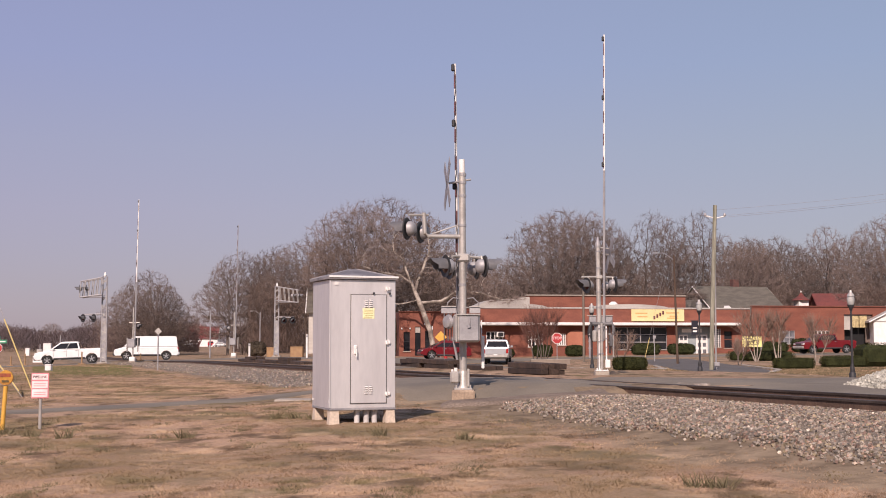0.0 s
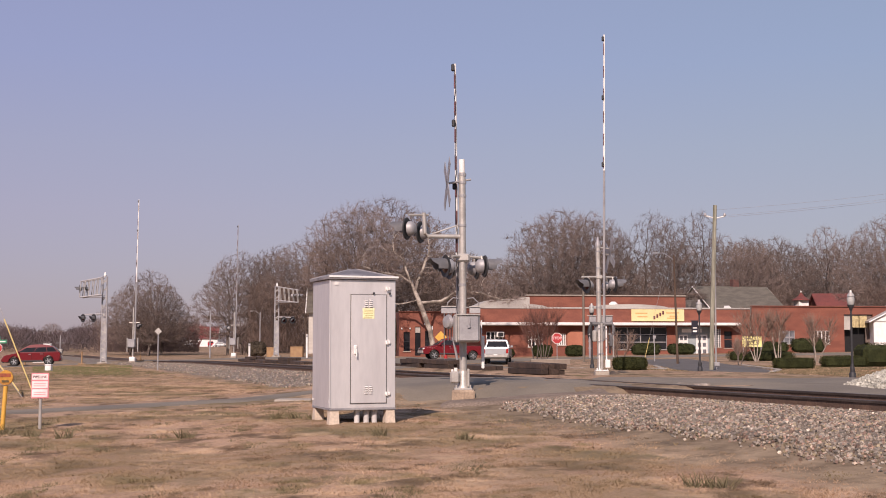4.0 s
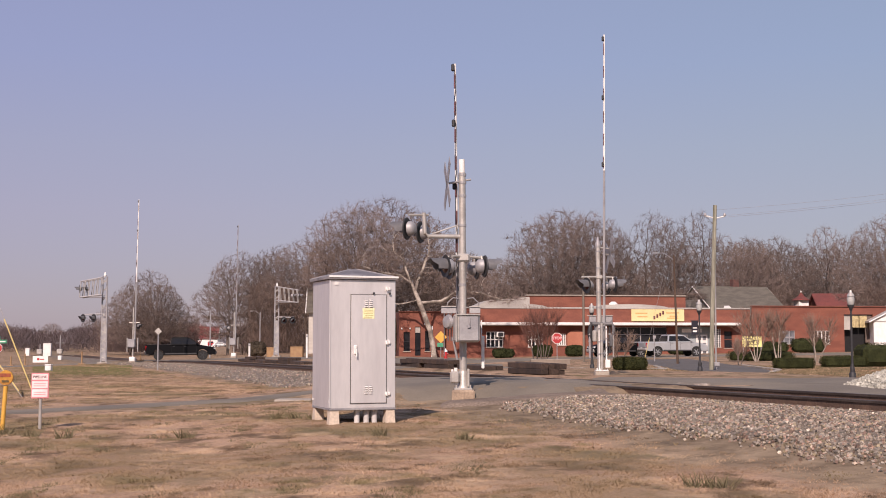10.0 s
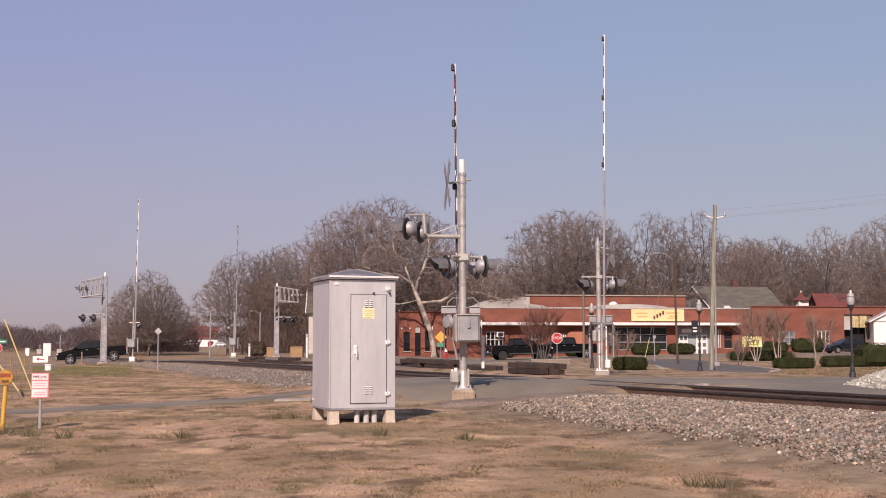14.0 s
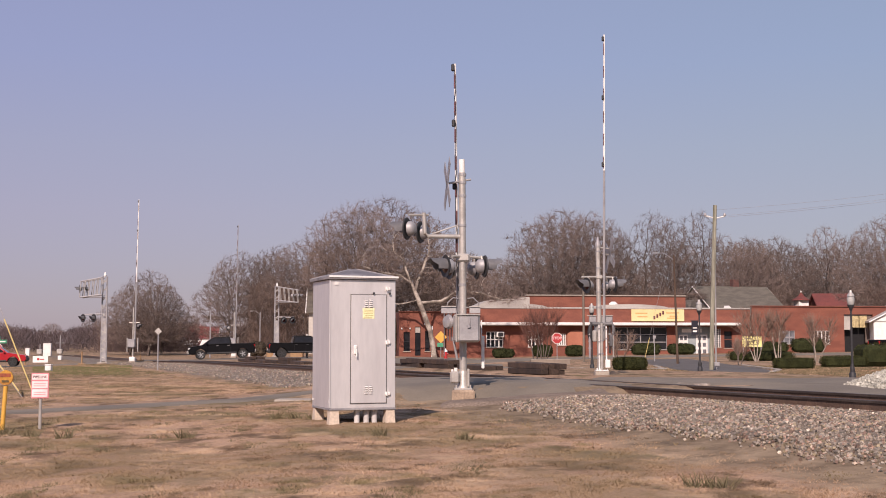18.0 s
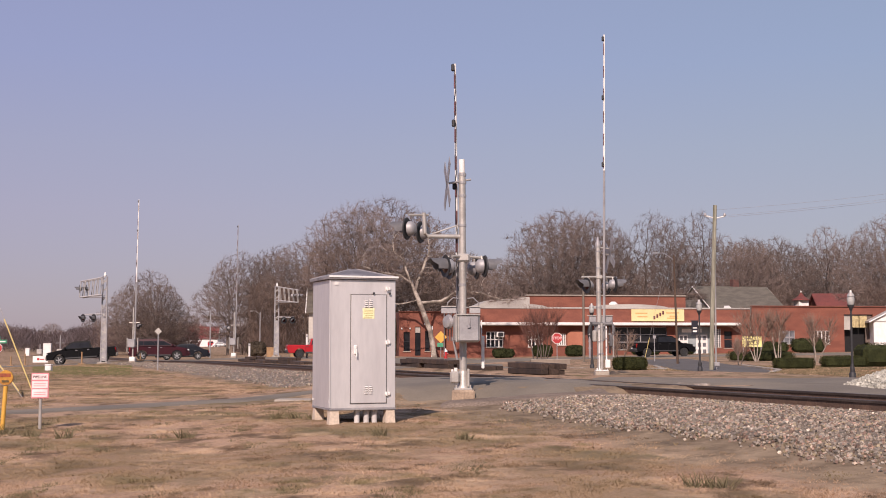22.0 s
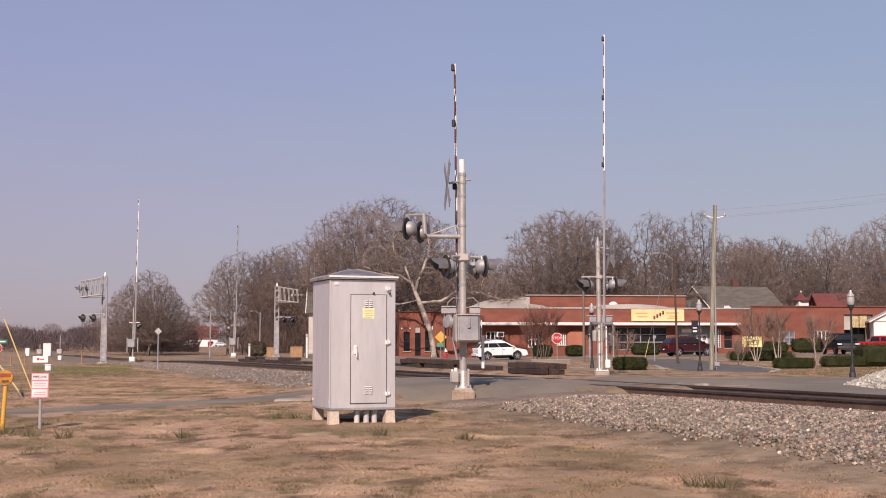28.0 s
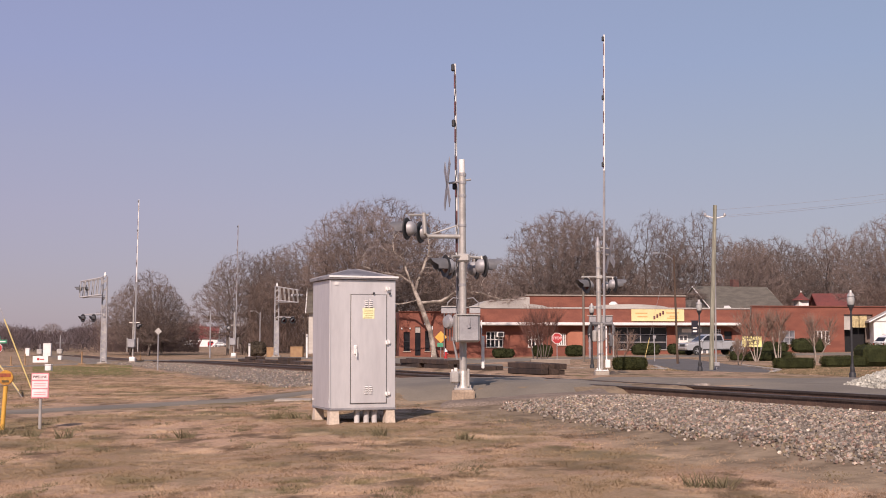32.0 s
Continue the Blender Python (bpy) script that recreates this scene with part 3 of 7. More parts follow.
# ---- signal cabinet ----
M_CONDUIT = mat("grey_conduit", (0.58, 0.56, 0.54), (0.5, 0.48, 0.46), 3, 25, 0.08, 0.5)
M_FOOT = mat("pale_concrete", (0.60, 0.50, 0.40), (0.52, 0.43, 0.34), 4, 30, 0.12, 0.9, bump=0.2)
def signal_cabinet():
    w, d, h = 1.01, 1.05, 1.90
    x, y = -1.365, 18.60
    z0 = gz(x, y) - 0.04
    cab = thing("signal_cabinet", pose(x, y, z0, 0, 0, 20), "tall silver-grey aluminium signal cabinet on four concrete feet", "signal cabinet")
    b = 0.25
    part("body", Geo().box(0, 0, b + h / 2, w, d, h, 0.008), M_CABINET, cab)
    g = Geo()
    ov = 0.045
    e = [(-w / 2 - ov, -d / 2 - ov), (w / 2 + ov * 0.3, -d / 2 - ov), (w / 2 + ov * 0.3, d / 2 + ov), (-w / 2 - ov, d / 2 + ov)]
    t = b + h
    g.add([(*p, t + 0.005) for p in e] + [(*p, t + 0.045) for p in e] + [(-0.05, 0, t + 0.185), (0.05, 0, t + 0.185)],
          [(3, 2, 1, 0), (0, 1, 5, 4), (1, 2, 6, 5), (2, 3, 7, 6), (3, 0, 4, 7), (4, 5, 9, 8), (5, 6, 9), (6, 7, 8, 9), (7, 4, 8)])
    part("roof", g, mat("dull_roof_metal", (0.27, 0.255, 0.26), (0.16, 0.15, 0.16), 2.2, 14, 0.2, 0.65, 0.3), cab, "low hipped dull grey metal roof")
    for p in e:
        part("roof_seam", Geo().tube([(p[0], p[1], t + 0.046), (0.05 if p[0] > 0 else -0.05, 0, t + 0.187)], 0.008, 5), M_ALU_DULL, cab)
    part("drip_trim", Geo().box(0.0, -d / 2 - ov - 0.006, t + 0.04, w + 0.06, 0.012, 0.028, 0.003), M_WHITE, cab, "pale roof edge strip")
    part("corner_trim", Geo().box(-w / 2 - 0.004, -d / 2 - 0.004, b + h / 2, 0.022, 0.022, h - 0.02, 0.003), M_CABINET, cab)
    # the door, with its dark seam round it
    dx, dw, dz, dh = 0.085, 0.555, b + 0.075 + 0.80, 1.61
    seam = Geo()
    for sx in (-1, 1):
        seam.box(dx + sx * dw / 2, -d / 2 - 0.003, dz, 0.007, 0.012, dh, 0)
    for sz in (-1, 1):
        seam.box(dx, -d / 2 - 0.003, dz + sz * dh / 2, dw + 0.012, 0.012, 0.007, 0)
    part("door_seam", seam, mat("seam_grey", (0.06, 0.057, 0.055), None, 9, 30, 0.1, 0.8), cab, "dark gap round the door")
    door = part("door", Geo().box(dx, -d / 2 - 0.006, dz, dw - 0.012, 0.022, dh - 0.012, 0.004), M_CABINET, cab)
    hd = Geo().box(-0.125, -d / 2 - 0.03, b + 0.86, 0.045, 0.03, 0.13, 0.008)
    hd.tube([(-0.125, -d / 2 - 0.04, b + 0.90), (-0.12, -d / 2 - 0.07, b + 0.86), (-0.118, -d / 2 - 0.07, b + 0.76)], 0.012, 8)
    part("handle", hd, M_WHITE, door, "bare metal lever handle")
    for k in (0.23, 0.99, 1.79):
        part("hinge", Geo().box(dx + dw / 2 + 0.02, -d / 2 - 0.02, b + k - 0.02, 0.075, 0.03, 0.05, 0.008).tube([(dx + dw / 2, -d / 2 - 0.035, b + k - 0.05), (dx + dw / 2, -d / 2 - 0.035, b + k + 0.01)], 0.012), M_WHITE, door)
    for k in (0.22, 1.50):
        for sx in (-0.035, 0.035):
            back = part("vent_recess", Geo().box(0.08 + sx, -d / 2 - 0.0175, b + k + 0.048, 0.048, 0.004, 0.126), M_ALU_DULL, door)
            for q in range(4):
                part("vent", Geo().box(0.08 + sx, -d / 2 - 0.026, b + k + q * 0.031, 0.052, 0.018, 0.02, 0.006), M_WHITE, back, "small white louvre")
    part("notice", Geo().box(0.078, -d / 2 - 0.0195, b + 1.40, 0.18, 0.004, 0.155), M_PALE_YELLOW, door, "yellow printed notice")
    bars = Geo()
    for q in range(5):
        bars.box(0.078 + random.uniform(-0.01, 0.01), -d / 2 - 0.0225, b + 1.345 + q * 0.026, 0.13, 0.003, 0.009)
    part("notice_print", bars, mat("notice_ink", (0.58, 0.52, 0.22), None, 20, 60, 0.1), door)
    for k in (0.07, 0.32):
        part("hook", Geo().box(0.085 + k, -d / 2 - 0.03, b + 1.70, 0.03, 0.04, 0.035, 0.01), M_BLACK, door)
    part("plate", Geo().box(-0.41, -d / 2 - 0.008, b + 1.84, 0.06, 0.012, 0.05, 0.003), M_WHITE, cab)
    for q in (-d / 2 + 0.05, d / 2 - 0.06):
        part("side_bolt", Geo().box(-w / 2 - 0.006, q, b + 0.1, 0.012, 0.03, 0.03, 0.004), M_WHITE, cab)
    for sx in (-1, 1):
        for sy in (-1, 1):
            px, py = sx * (w / 2 - 0.075), sy * (d / 2 - 0.08)
            g = Geo()
            g.add([(px + i * 0.085, py + j * 0.085, -0.12) for i, j in ((-1, -1), (1, -1), (1, 1), (-1, 1))] + [(px + i * 0.065, py + j * 0.065, b - 0.012) for i, j in ((-1, -1), (1, -1), (1, 1), (-1, 1))],
                  [(3, 2, 1, 0), (4, 5, 6, 7), (0, 1, 5, 4), (1, 2, 6, 5), (2, 3, 7, 6), (3, 0, 4, 7)])
            part("foot", g, M_FOOT, cab, "tapered concrete foot")
    part("base_channel", Geo().box(0, 0, b - 0.012, w + 0.01, d + 0.01, 0.03, 0.004), M_ALU_DULL, cab)
    for k in (-0.055, 0.09, 0.215):
        part("conduit", Geo().tube([(k, -0.40, -0.12), (k, -0.40, b - 0.01)], 0.042, 12).tube([(k, -0.40, b - 0.06), (k, -0.40, b - 0.02)], 0.05, 12), M_CONDUIT, cab, "grey cable conduit", True)
    return cab


signal_cabinet()


# ---- crossing signals ----
def signal_lamp(parent, p, turn, tilt=0, r=0.225):
    """A round flashing lamp: backing disc, housing, hood and lens, facing -y before its turn."""
    m = Matrix.Translation(p) @ pose(0, 0, 0, tilt, 0, turn)
    up = pose(0, 0, 0, 90)
    body = part("lamp_backing", Geo().lathe([(0.02, 0.012), (r * 0.94, 0.012), (r, 0.03), (r, 0.036), (r * 0.9, 0.03), (0.02, 0.03)][::-1], 20, up), M_BLACK, parent, "round black lamp backing", True, at=m)
    part("lamp_housing", Geo().lathe([(0.15, -0.02), (0.14, -0.1), (0.09, -0.15), (0.03, -0.16)], 14, up), M_ALU_DULL, body, "grey cast lamp housing", True)
    hood, n = Geo(), 9
    for k in range(n):
        a = math.pi * (-0.12 + 1.24 * k / (n - 1))
        for rr, depth in ((0.155, 0.03), (0.152, 0.36 if 2 <= k <= 6 else 0.24)):
            hood.v.append((rr * math.cos(a), -depth, rr * math.sin(a)))
    hood.f = [(2 * k, 2 * k + 1, 2 * k + 3, 2 * k + 2) for k in range(n - 1)]
    ob = part("hood", hood, M_HOOD, body, "half-round lamp hood", True)
    part("lens", Geo().lathe([(0.14, 0.03), (0.12, 0.05), (0.05, 0.062)], 14, up), M_DIM_LENS, body, "unlit red lens", True)
    return body


def gate_arm(parent, base, length, lean, stripes, r0=0.055, r1=0.026, label="raised white gate arm with red stripes", bare=0.42, paint_mat=None, cable=False):
    """An upright barrier arm: a slim pale board with red plates on its road face and small lamps."""
    def at(f):
        return base + Vector((lean[0] * f, lean[1] * f, length * f))

    def size(f):
        return r0 + (r1 - r0) * f

    a = part("gate_arm", Geo().tube([at(0), at(bare)], [r0, size(bare)], 8), M_ALU_DULL, parent, label, True)
    part("board", Geo().tube([at(bare), at(1)], [size(bare), r1], 6), paint_mat or M_WHITE, a, "white painted board")
    for k in range(stripes):
        f0 = bare + (1 - bare) * (k + 0.1) / stripes
        f1 = f0 + (1 - bare) * 0.5 / stripes
        p, q, w = at(f0), at(f1), size(f0)
        part("red_stripe", Geo().box((p.x + q.x) / 2 - w * (0.78 if not cable else 0.35), p.y - 0.02, (p.z + q.z) / 2, w * (0.7 if not cable else 1.5), w * 1.7, q.z - p.z, 0.004), M_DULL_RED, a)
    if cable:
        pts = [at(0.06 + 0.92 * k / 60) + Vector((r1 * 0.55 * math.sin(k * 0.9 + 2 * math.sin(k * 0.37)) - 0.008, -size(0.06 + 0.92 * k / 60) - 0.022, 0)) for k in range(61)]
        part("arm_cable", Geo().tube(pts, 0.0075, 5), M_BLACK, a, "black cable tied along the arm")
    for f in (0.55, 0.78, 0.985):
        p = at(f)
        part("arm_lamp", Geo().box(p.x - 0.045, p.y - 0.03, p.z, 0.07, 0.08, 0.15, 0.02), M_BLACK, a, "small arm lamp")
    return a


def gate_machine(parent, m, s=1.0, scale_label="grey gate mechanism box"):
    box = part("gate_mechanism", Geo().box(0, 0, 0, 0.50 * s, 0.42 * s, 0.56 * s, 0.04), M_ALU, parent, scale_label, at=m)
    part("mechanism_door", Geo().box(0.02 * s, -0.22 * s, -0.01 * s, 0.39 * s, 0.03, 0.48 * s, 0.02), M_ALU_DULL, box, "stained recessed door")
    part("door_rim", Geo().box(-0.225 * s, -0.225 * s, 0, 0.03 * s, 0.05, 0.56 * s, 0.01).box(0.02 * s, -0.225 * s, 0.265 * s, 0.46 * s, 0.05, 0.03 * s, 0.01), M_ALU, box)
    part("latch", Geo().tube([(0.03 * s, -0.25 * s, 0.2 * s), (0.04 * s, -0.26 * s, 0.02 * s)], 0.012, 6).box(0.02 * s, -0.25 * s, 0.02, 0.06 * s, 0.03, 0.05 * s, 0.01), M_ALU_DULL, box)
    return box


def near_signal():
    x, y = 0.405, 24.5
    zg = gz(x, y)
    z0 = 0.475
    sig = thing("crossing_signal", pose(x, y, 0), "silver crossing signal mast with raised gate beside the track", "crossing signal", "crossing signals")
    part("foundation", Geo().box(0, 0, (zg - 0.2 + z0) / 2, 0.46, 0.5, z0 - zg + 0.2, 0.03), mat("stained_concrete", (0.36, 0.27, 0.195), (0.27, 0.20, 0.145), 4, 25, 0.2, 0.9, bump=0.3), sig, "weathered tan concrete foundation block")
    base = Geo().box(0, 0, z0 + 0.02, 0.36, 0.36, 0.04, 0.008)
    for i in (-1, 1):
        for j in (-1, 1):
            base.tube([(i * 0.14, j * 0.14, z0), (i * 0.14, j * 0.14, z0 + 0.10)], 0.018, 6)
    part("base_plate", base, M_ALU, sig)
    part("base_casting", Geo().lathe([(0.13, z0 + 0.04), (0.11, z0 + 0.1), (0.105, z0 + 0.34), (0.085, z0 + 0.38)], 14), M_ALU, sig, smoothed=True)
    mast = part("mast", Geo().tube([(0, 0, z0 + 0.04), (-0.02, 0, 4.85)], 0.072, 16), M_ALU, sig, "silver painted steel mast", True)
    part("cap", Geo().tube([(-0.02, 0, 4.83), (-0.025, 0, 5.12)], 0.062, 14), M_WHITE, mast, "white cap at the mast's top", True)
    for z in (4.35, 4.62, 4.78, 3.05, 2.55, 3.75):
        part("clamp", Geo().tube([(-0.015, 0, z), (-0.015, 0, z + 0.05)], 0.082, 14), M_ALU_DULL, mast)
    # crossbuck, seen almost on edge
    arm = part("crossbuck_bracket", Geo().tube([(-0.30, -0.1, 4.62), (0.16, 0.05, 4.72)], 0.022, 8), M_ALU_DULL, sig)
    for a in (-45, 45):
        part("crossbuck_blade", Geo().box(0, 0, 0, 1.22, 0.014, 0.22, 0.003, pose(-0.32, 0.0, 4.62, 0, 0, 97) @ pose(0, 0, 0, 0, a, 0)), M_ALU_DULL, arm, "weathered crossbuck board seen almost edge-on")
    # lamp pair low on the mast
    cross = part("lamp_crossarm", Geo().tube([(-0.22, -0.28, 3.13), (0, 0, 3.15), (0.36, 0.12, 3.13)], 0.03, 8).box(0, 0, 3.12, 0.26, 0.22, 0.16, 0.03), M_ALU, sig)
    for p, turn in (((-0.33, -0.35, 2.93), -66), ((-0.24, 0.45, 2.93), -66), ((0.40, -0.30, 2.93), 104), ((0.26, 0.45, 2.93), 104)):
        part("lamp_bracket", Geo().tube([(p[0] * 0.9, p[1] * 0.9, 3.14), p], 0.022, 6), M_ALU, cross)
        signal_lamp(cross, p, turn)
    # upper arm with its own pair, reaching out to the side
    pipe = part("side_arm", Geo().tube([(0, 0, 3.55), (-0.70, -0.1, 3.55), (-0.77, -0.11, 3.60), (-0.79, -0.11, 4.02)], 0.045, 10).tube([(-0.1, 0, 3.78), (-0.62, -0.08, 3.6)], 0.014, 6), M_ALU, sig, smoothed=True)
    part("lamp_crossarm", Geo().tube([(-1.1, -0.3, 3.96), (-0.70, -0.05, 3.98)], 0.026, 8), M_ALU, pipe)
    signal_lamp(sig, Vector((-1.10, -0.35, 3.68)), -112)
    signal_lamp(sig, Vector((-0.84, 0.25, 3.66)), -112)
    # bell
    part("bell", Geo().lathe([(0.13, 0), (0.15, 0.03), (0.12, 0.09), (0.03, 0.11)], 14, pose(-0.27, -0.02, 1.83, 90, 0, -52)), M_ALU_DULL, sig, "dull grey bell", True)
    machine = gate_machine(sig, pose(0.06, -0.27, 1.70, 0, 0, 6), 1.0, "large silver gate mechanism box")
    plate = part("mounting_plate", Geo().box(-0.26, 0.16, 2.07, 0.36, 0.03, 0.13, 0.006).box(0.24, 0.16, 2.07, 0.22, 0.03, 0.13, 0.006), M_ALU_DULL, sig, "grey mounting plates beside the mast")
    for q, w in ((-0.26, 0.36), (0.24, 0.22)):
        part("plate_lip", Geo().box(q, 0.14, 2.145, w, 0.05, 0.018), M_ALU, plate)
    for sx in (-1, 1):
        part("conduit_loop", Geo().tube([(sx * 0.33, 0.14, 2.12), (sx * 0.31, 0.12, 2.22), (sx * 0.2, 0.1, 2.32), (sx * 0.09, 0.06, 2.30)], 0.012, 6), M_ALU_DULL, plate, smoothed=True)
    for q in (-0.38, -0.30, -0.24):
        part("hanging_rod", Geo().tube([(q, 0.16, 1.15 if q < -0.35 else 1.45), (q, 0.16, 2.05)], 0.011, 6), M_HOOD, plate)
    junction = part("small_box", Geo().box(-0.17, -0.12, z0 + 0.25, 0.19, 0.15, 0.24, 0.035), M_ALU, sig, "small silver junction box")
    part("box_fitting", Geo().tube([(-0.15, -0.12, z0 + 0.36), (-0.15, -0.12, z0 + 0.44)], 0.035, 8).tube([(-0.22, -0.12, z0 + 0.36), (-0.22, -0.12, z0 + 0.41)], 0.022, 8), M_WHITE, junction)
    part("base_clamp", Geo().box(0.10, -0.07, z0 + 0.24, 0.05, 0.12, 0.36, 0.012), M_ALU, sig)
    part("flexible_conduit", Geo().tube([(-0.12, -0.05, z0 + 0.6), (-0.2, -0.05, 1.5), (-0.1, -0.05, 1.75)], 0.025, 8), M_ALU_DULL, sig, smoothed=True)
    part("counterweight", Geo().box(0.40, 0.15, 1.22, 0.06, 0.12, 0.66, 0.015).box(0.37, 0.15, 1.62, 0.025, 0.10, 0.5, 0.01), M_WHITE, sig, "white counterweight arm")
    gate_arm(sig, Vector((-0.10, 0.12, 1.5)), 5.62, (-0.06, 0), 7, 0.032, 0.024, bare=0.3, cable=True)
    return sig


def far_signal():
    x, y = 4.66, 36.3
    zg = gz(x, y)
    z0 = max(zg, 0.585)
    sig = thing("crossing_signal", pose(x, y, 0), "silver crossing signal mast with a tall raised gate", "crossing signal", "crossing signals")
    part("foundation", Geo().box(0.05, 0, (zg - 0.2 + z0) / 2 - 0.01, 0.42, 0.42, z0 - zg + 0.2, 0.03), M_CONCRETE, sig)
    base = Geo().box(0.05, 0, z0 + 0.015, 0.38, 0.34, 0.03, 0.008)
    for i in (-0.1, 0.02, 0.2):
        base.tube([(i, -0.14, z0), (i, -0.14, z0 + 0.09)], 0.02, 6)
    part("base_plate", base, M_WHITE, sig, "pale bolted base plate")
    mast = part("mast", Geo().tube([(0, 0, z0), (-0.03, 0, 4.3)], [0.075, 0.066], 14), M_ALU, sig, "silver painted steel mast", True)
    part("cap", Geo().lathe([(0.08, 4.26), (0.09, 4.36), (0.05, 4.46), (0.02, 4.58)], 12, pose(-0.03, 0, 0)), M_ALU_DULL, mast, smoothed=True)
    for z in (0.95, 1.62, 1.70, 1.92, 2.45, 2.9, 3.62, 4.12):
        part("clamp", Geo().tube([(-0.012, 0, z), (-0.012, 0, z + 0.045)], 0.088, 12), M_ALU_DULL, mast)
    arm = part("crossbuck_bracket", Geo().tube([(-0.05, -0.02, 4.26), (0.42, 0.1, 4.22)], 0.022, 8).tube([(-0.05, -0.02, 4.12), (0.3, 0.1, 4.05)], 0.016, 6), M_ALU, sig)
    for a in (-45, 45):
        part("crossbuck_blade", Geo().box(0, 0, 0, 1.2, 0.014, 0.21, 0.003, pose(0.32, 0.05, 4.05, 0, 0, 101) @ pose(0, 0, 0, 0, a + 8, 0)), M_ALU_DULL, arm, "weathered crossbuck board seen almost edge-on")
    cross = part("lamp_crossarm", Geo().tube([(-0.55, -0.2, 3.36), (0, 0, 3.38), (0.55, 0.1, 3.36)], 0.028, 8).box(0, 0, 3.37, 0.2, 0.18, 0.13, 0.03), M_ALU, sig)
    for p, turn in (((-0.40, -0.35, 3.12), -60), ((-0.28, 0.4, 3.12), -66), ((0.40, -0.3, 3.14), 104), ((0.30, 0.4, 3.12), 104)):
        part("lamp_bracket", Geo().tube([(p[0] * 0.9, p[1] * 0.8, 3.37), p], 0.02, 6), M_ALU, cross)
        signal_lamp(cross, p, turn)
    # the mechanism: plates across the mast, a curved dark counterweight, pipes down to the base
    top = part("top_plate", Geo().box(-0.19, 0.1, 2.12, 0.22, 0.1, 0.20, 0.02).box(0.22, 0.1, 2.12, 0.36, 0.1, 0.20, 0.02), M_ALU_DULL, sig, "grey plates across the mast")
    part("plate_edge", Geo().box(0.02, 0.04, 2.225, 0.78, 0.04, 0.02, 0.004), M_ALU, top)
    hub = part("gate_mechanism", Geo().box(0.02, 0.14, 1.72, 0.30, 0.34, 0.52, 0.05), M_ALU_DULL, sig, "grey gate mechanism on the mast")
    part("mechanism_cover", Geo().box(-0.16, -0.06, 1.62, 0.13, 0.14, 0.34, 0.03, pose(0, 0, 0, 0, 0, 0)), M_ALU, hub, "pale cast cover")
    part("pivot", Geo().tube([(-0.22, -0.04, 1.98), (0.36, -0.04, 1.98)], 0.055, 10), M_HOOD, hub, smoothed=True)
    curve = [(-0.24 - 0.05 * math.sin(math.pi * k / 8), -0.02, 1.42 + 0.6 * k / 8) for k in range(9)]
    part("gear_guard", Geo().tube(curve, [0.03, 0.05, 0.07, 0.075, 0.075, 0.07, 0.06, 0.05, 0.03], 8), M_BLACK, hub, "dark curved gear guard", True)
    part("gear_guard", Geo().tube([(q[0] * -1.35 + 0.02, q[1], q[2] + 0.06) for q in curve[2:]], [0.02, 0.035, 0.045, 0.045, 0.04, 0.03, 0.02], 8), M_HOOD, hub, "grey curved guard", True)
    for px, py, za, zb, rr, m_ in ((0.045, -0.13, z0, 2.0, 0.042, M_ALU), (-0.03, -0.12, z0, 1.95, 0.02, M_WHITE), (0.185, -0.1, 0.92, 1.9, 0.024, M_WHITE), (0.40, -0.02, 1.0, 1.78, 0.022, M_ALU), (-0.30, -0.05, 0.98, 1.72, 0.034, M_ALU_DULL), (0.30, 0.02, 1.1, 2.0, 0.03, M_BLACK)):
        leg = part("leg", Geo().tube([(px, py, za), (px, py, zb)], rr, 8), m_, sig, "upright pipe", True)
        for q in (0.35, 0.62, 0.9):
            part("leg_clamp", Geo().tube([(px, py, za + (zb - za) * q), (px, py, za + (zb - za) * q + 0.04)], rr + 0.012, 8), M_ALU_DULL, leg)
    part("counterweight", Geo().box(0.33, 0.0, 1.48, 0.09, 0.2, 0.36, 0.03), M_HOOD, sig, "dark counterweight block")
    part("junction_box", Geo().box(0.21, -0.16, z0 + 0.21, 0.15, 0.14, 0.25, 0.02), M_WHITE, sig, "small white junction box")
    gate_arm(sig, Vector((0.13, -0.05, 1.9)), 8.82, (0.09, 0), 6, 0.04, 0.026, bare=0.53)
    return sig


near_signal()
far_signal()


def gate_signal(x, y, top, lamp_z, lamp_side, paint_mat=None):
    """A plain gate mast of the farther crossing."""
    z0 = gz(x, y)
    sig = thing("crossing_signal", pose(x, y, z0), "slim crossing signal mast with a tall raised gate", "crossing signal", "crossing signals")
    part("foundation", Geo().box(0, 0, 0.02, 0.5, 0.5, 0.24, 0.03), M_CONCRETE, sig)
    part("mast", Geo().tube([(0, 0, 0.1), (0, 0, 4.0)], 0.055, 10), M_ALU, sig, smoothed=True)
    part("gate_mechanism", Geo().box(-0.08, -0.05, 1.42, 0.52, 0.4, 0.62, 0.04), M_ALU_DULL, sig, "grey gate mechanism box")
    part("lower_box", Geo().box(0.0, -0.1, 0.28, 0.42, 0.3, 0.32, 0.04), M_WHITE, sig)
    part("crossarm", Geo().tube([(-0.3, 0, lamp_z + 0.25), (0.45, 0, lamp_z + 0.25)], 0.03, 8), M_ALU, sig)
    for q in (-0.42, 0.34):
        part("counterweight", Geo().box(q, 0.05, 1.3, 0.07, 0.16, 1.0, 0.02), M_ALU, sig, "counterweight arm")
    signal_lamp(sig, Vector((lamp_side, -0.05, lamp_z)), 60 if lamp_side > 0 else -120)
    gate_arm(sig, Vector((0.12, 0, 1.5)), top - 1.5, (0.12, 0), 6, 0.06, 0.032, "tall raised pale gate arm", paint_mat=paint_mat)
    return sig


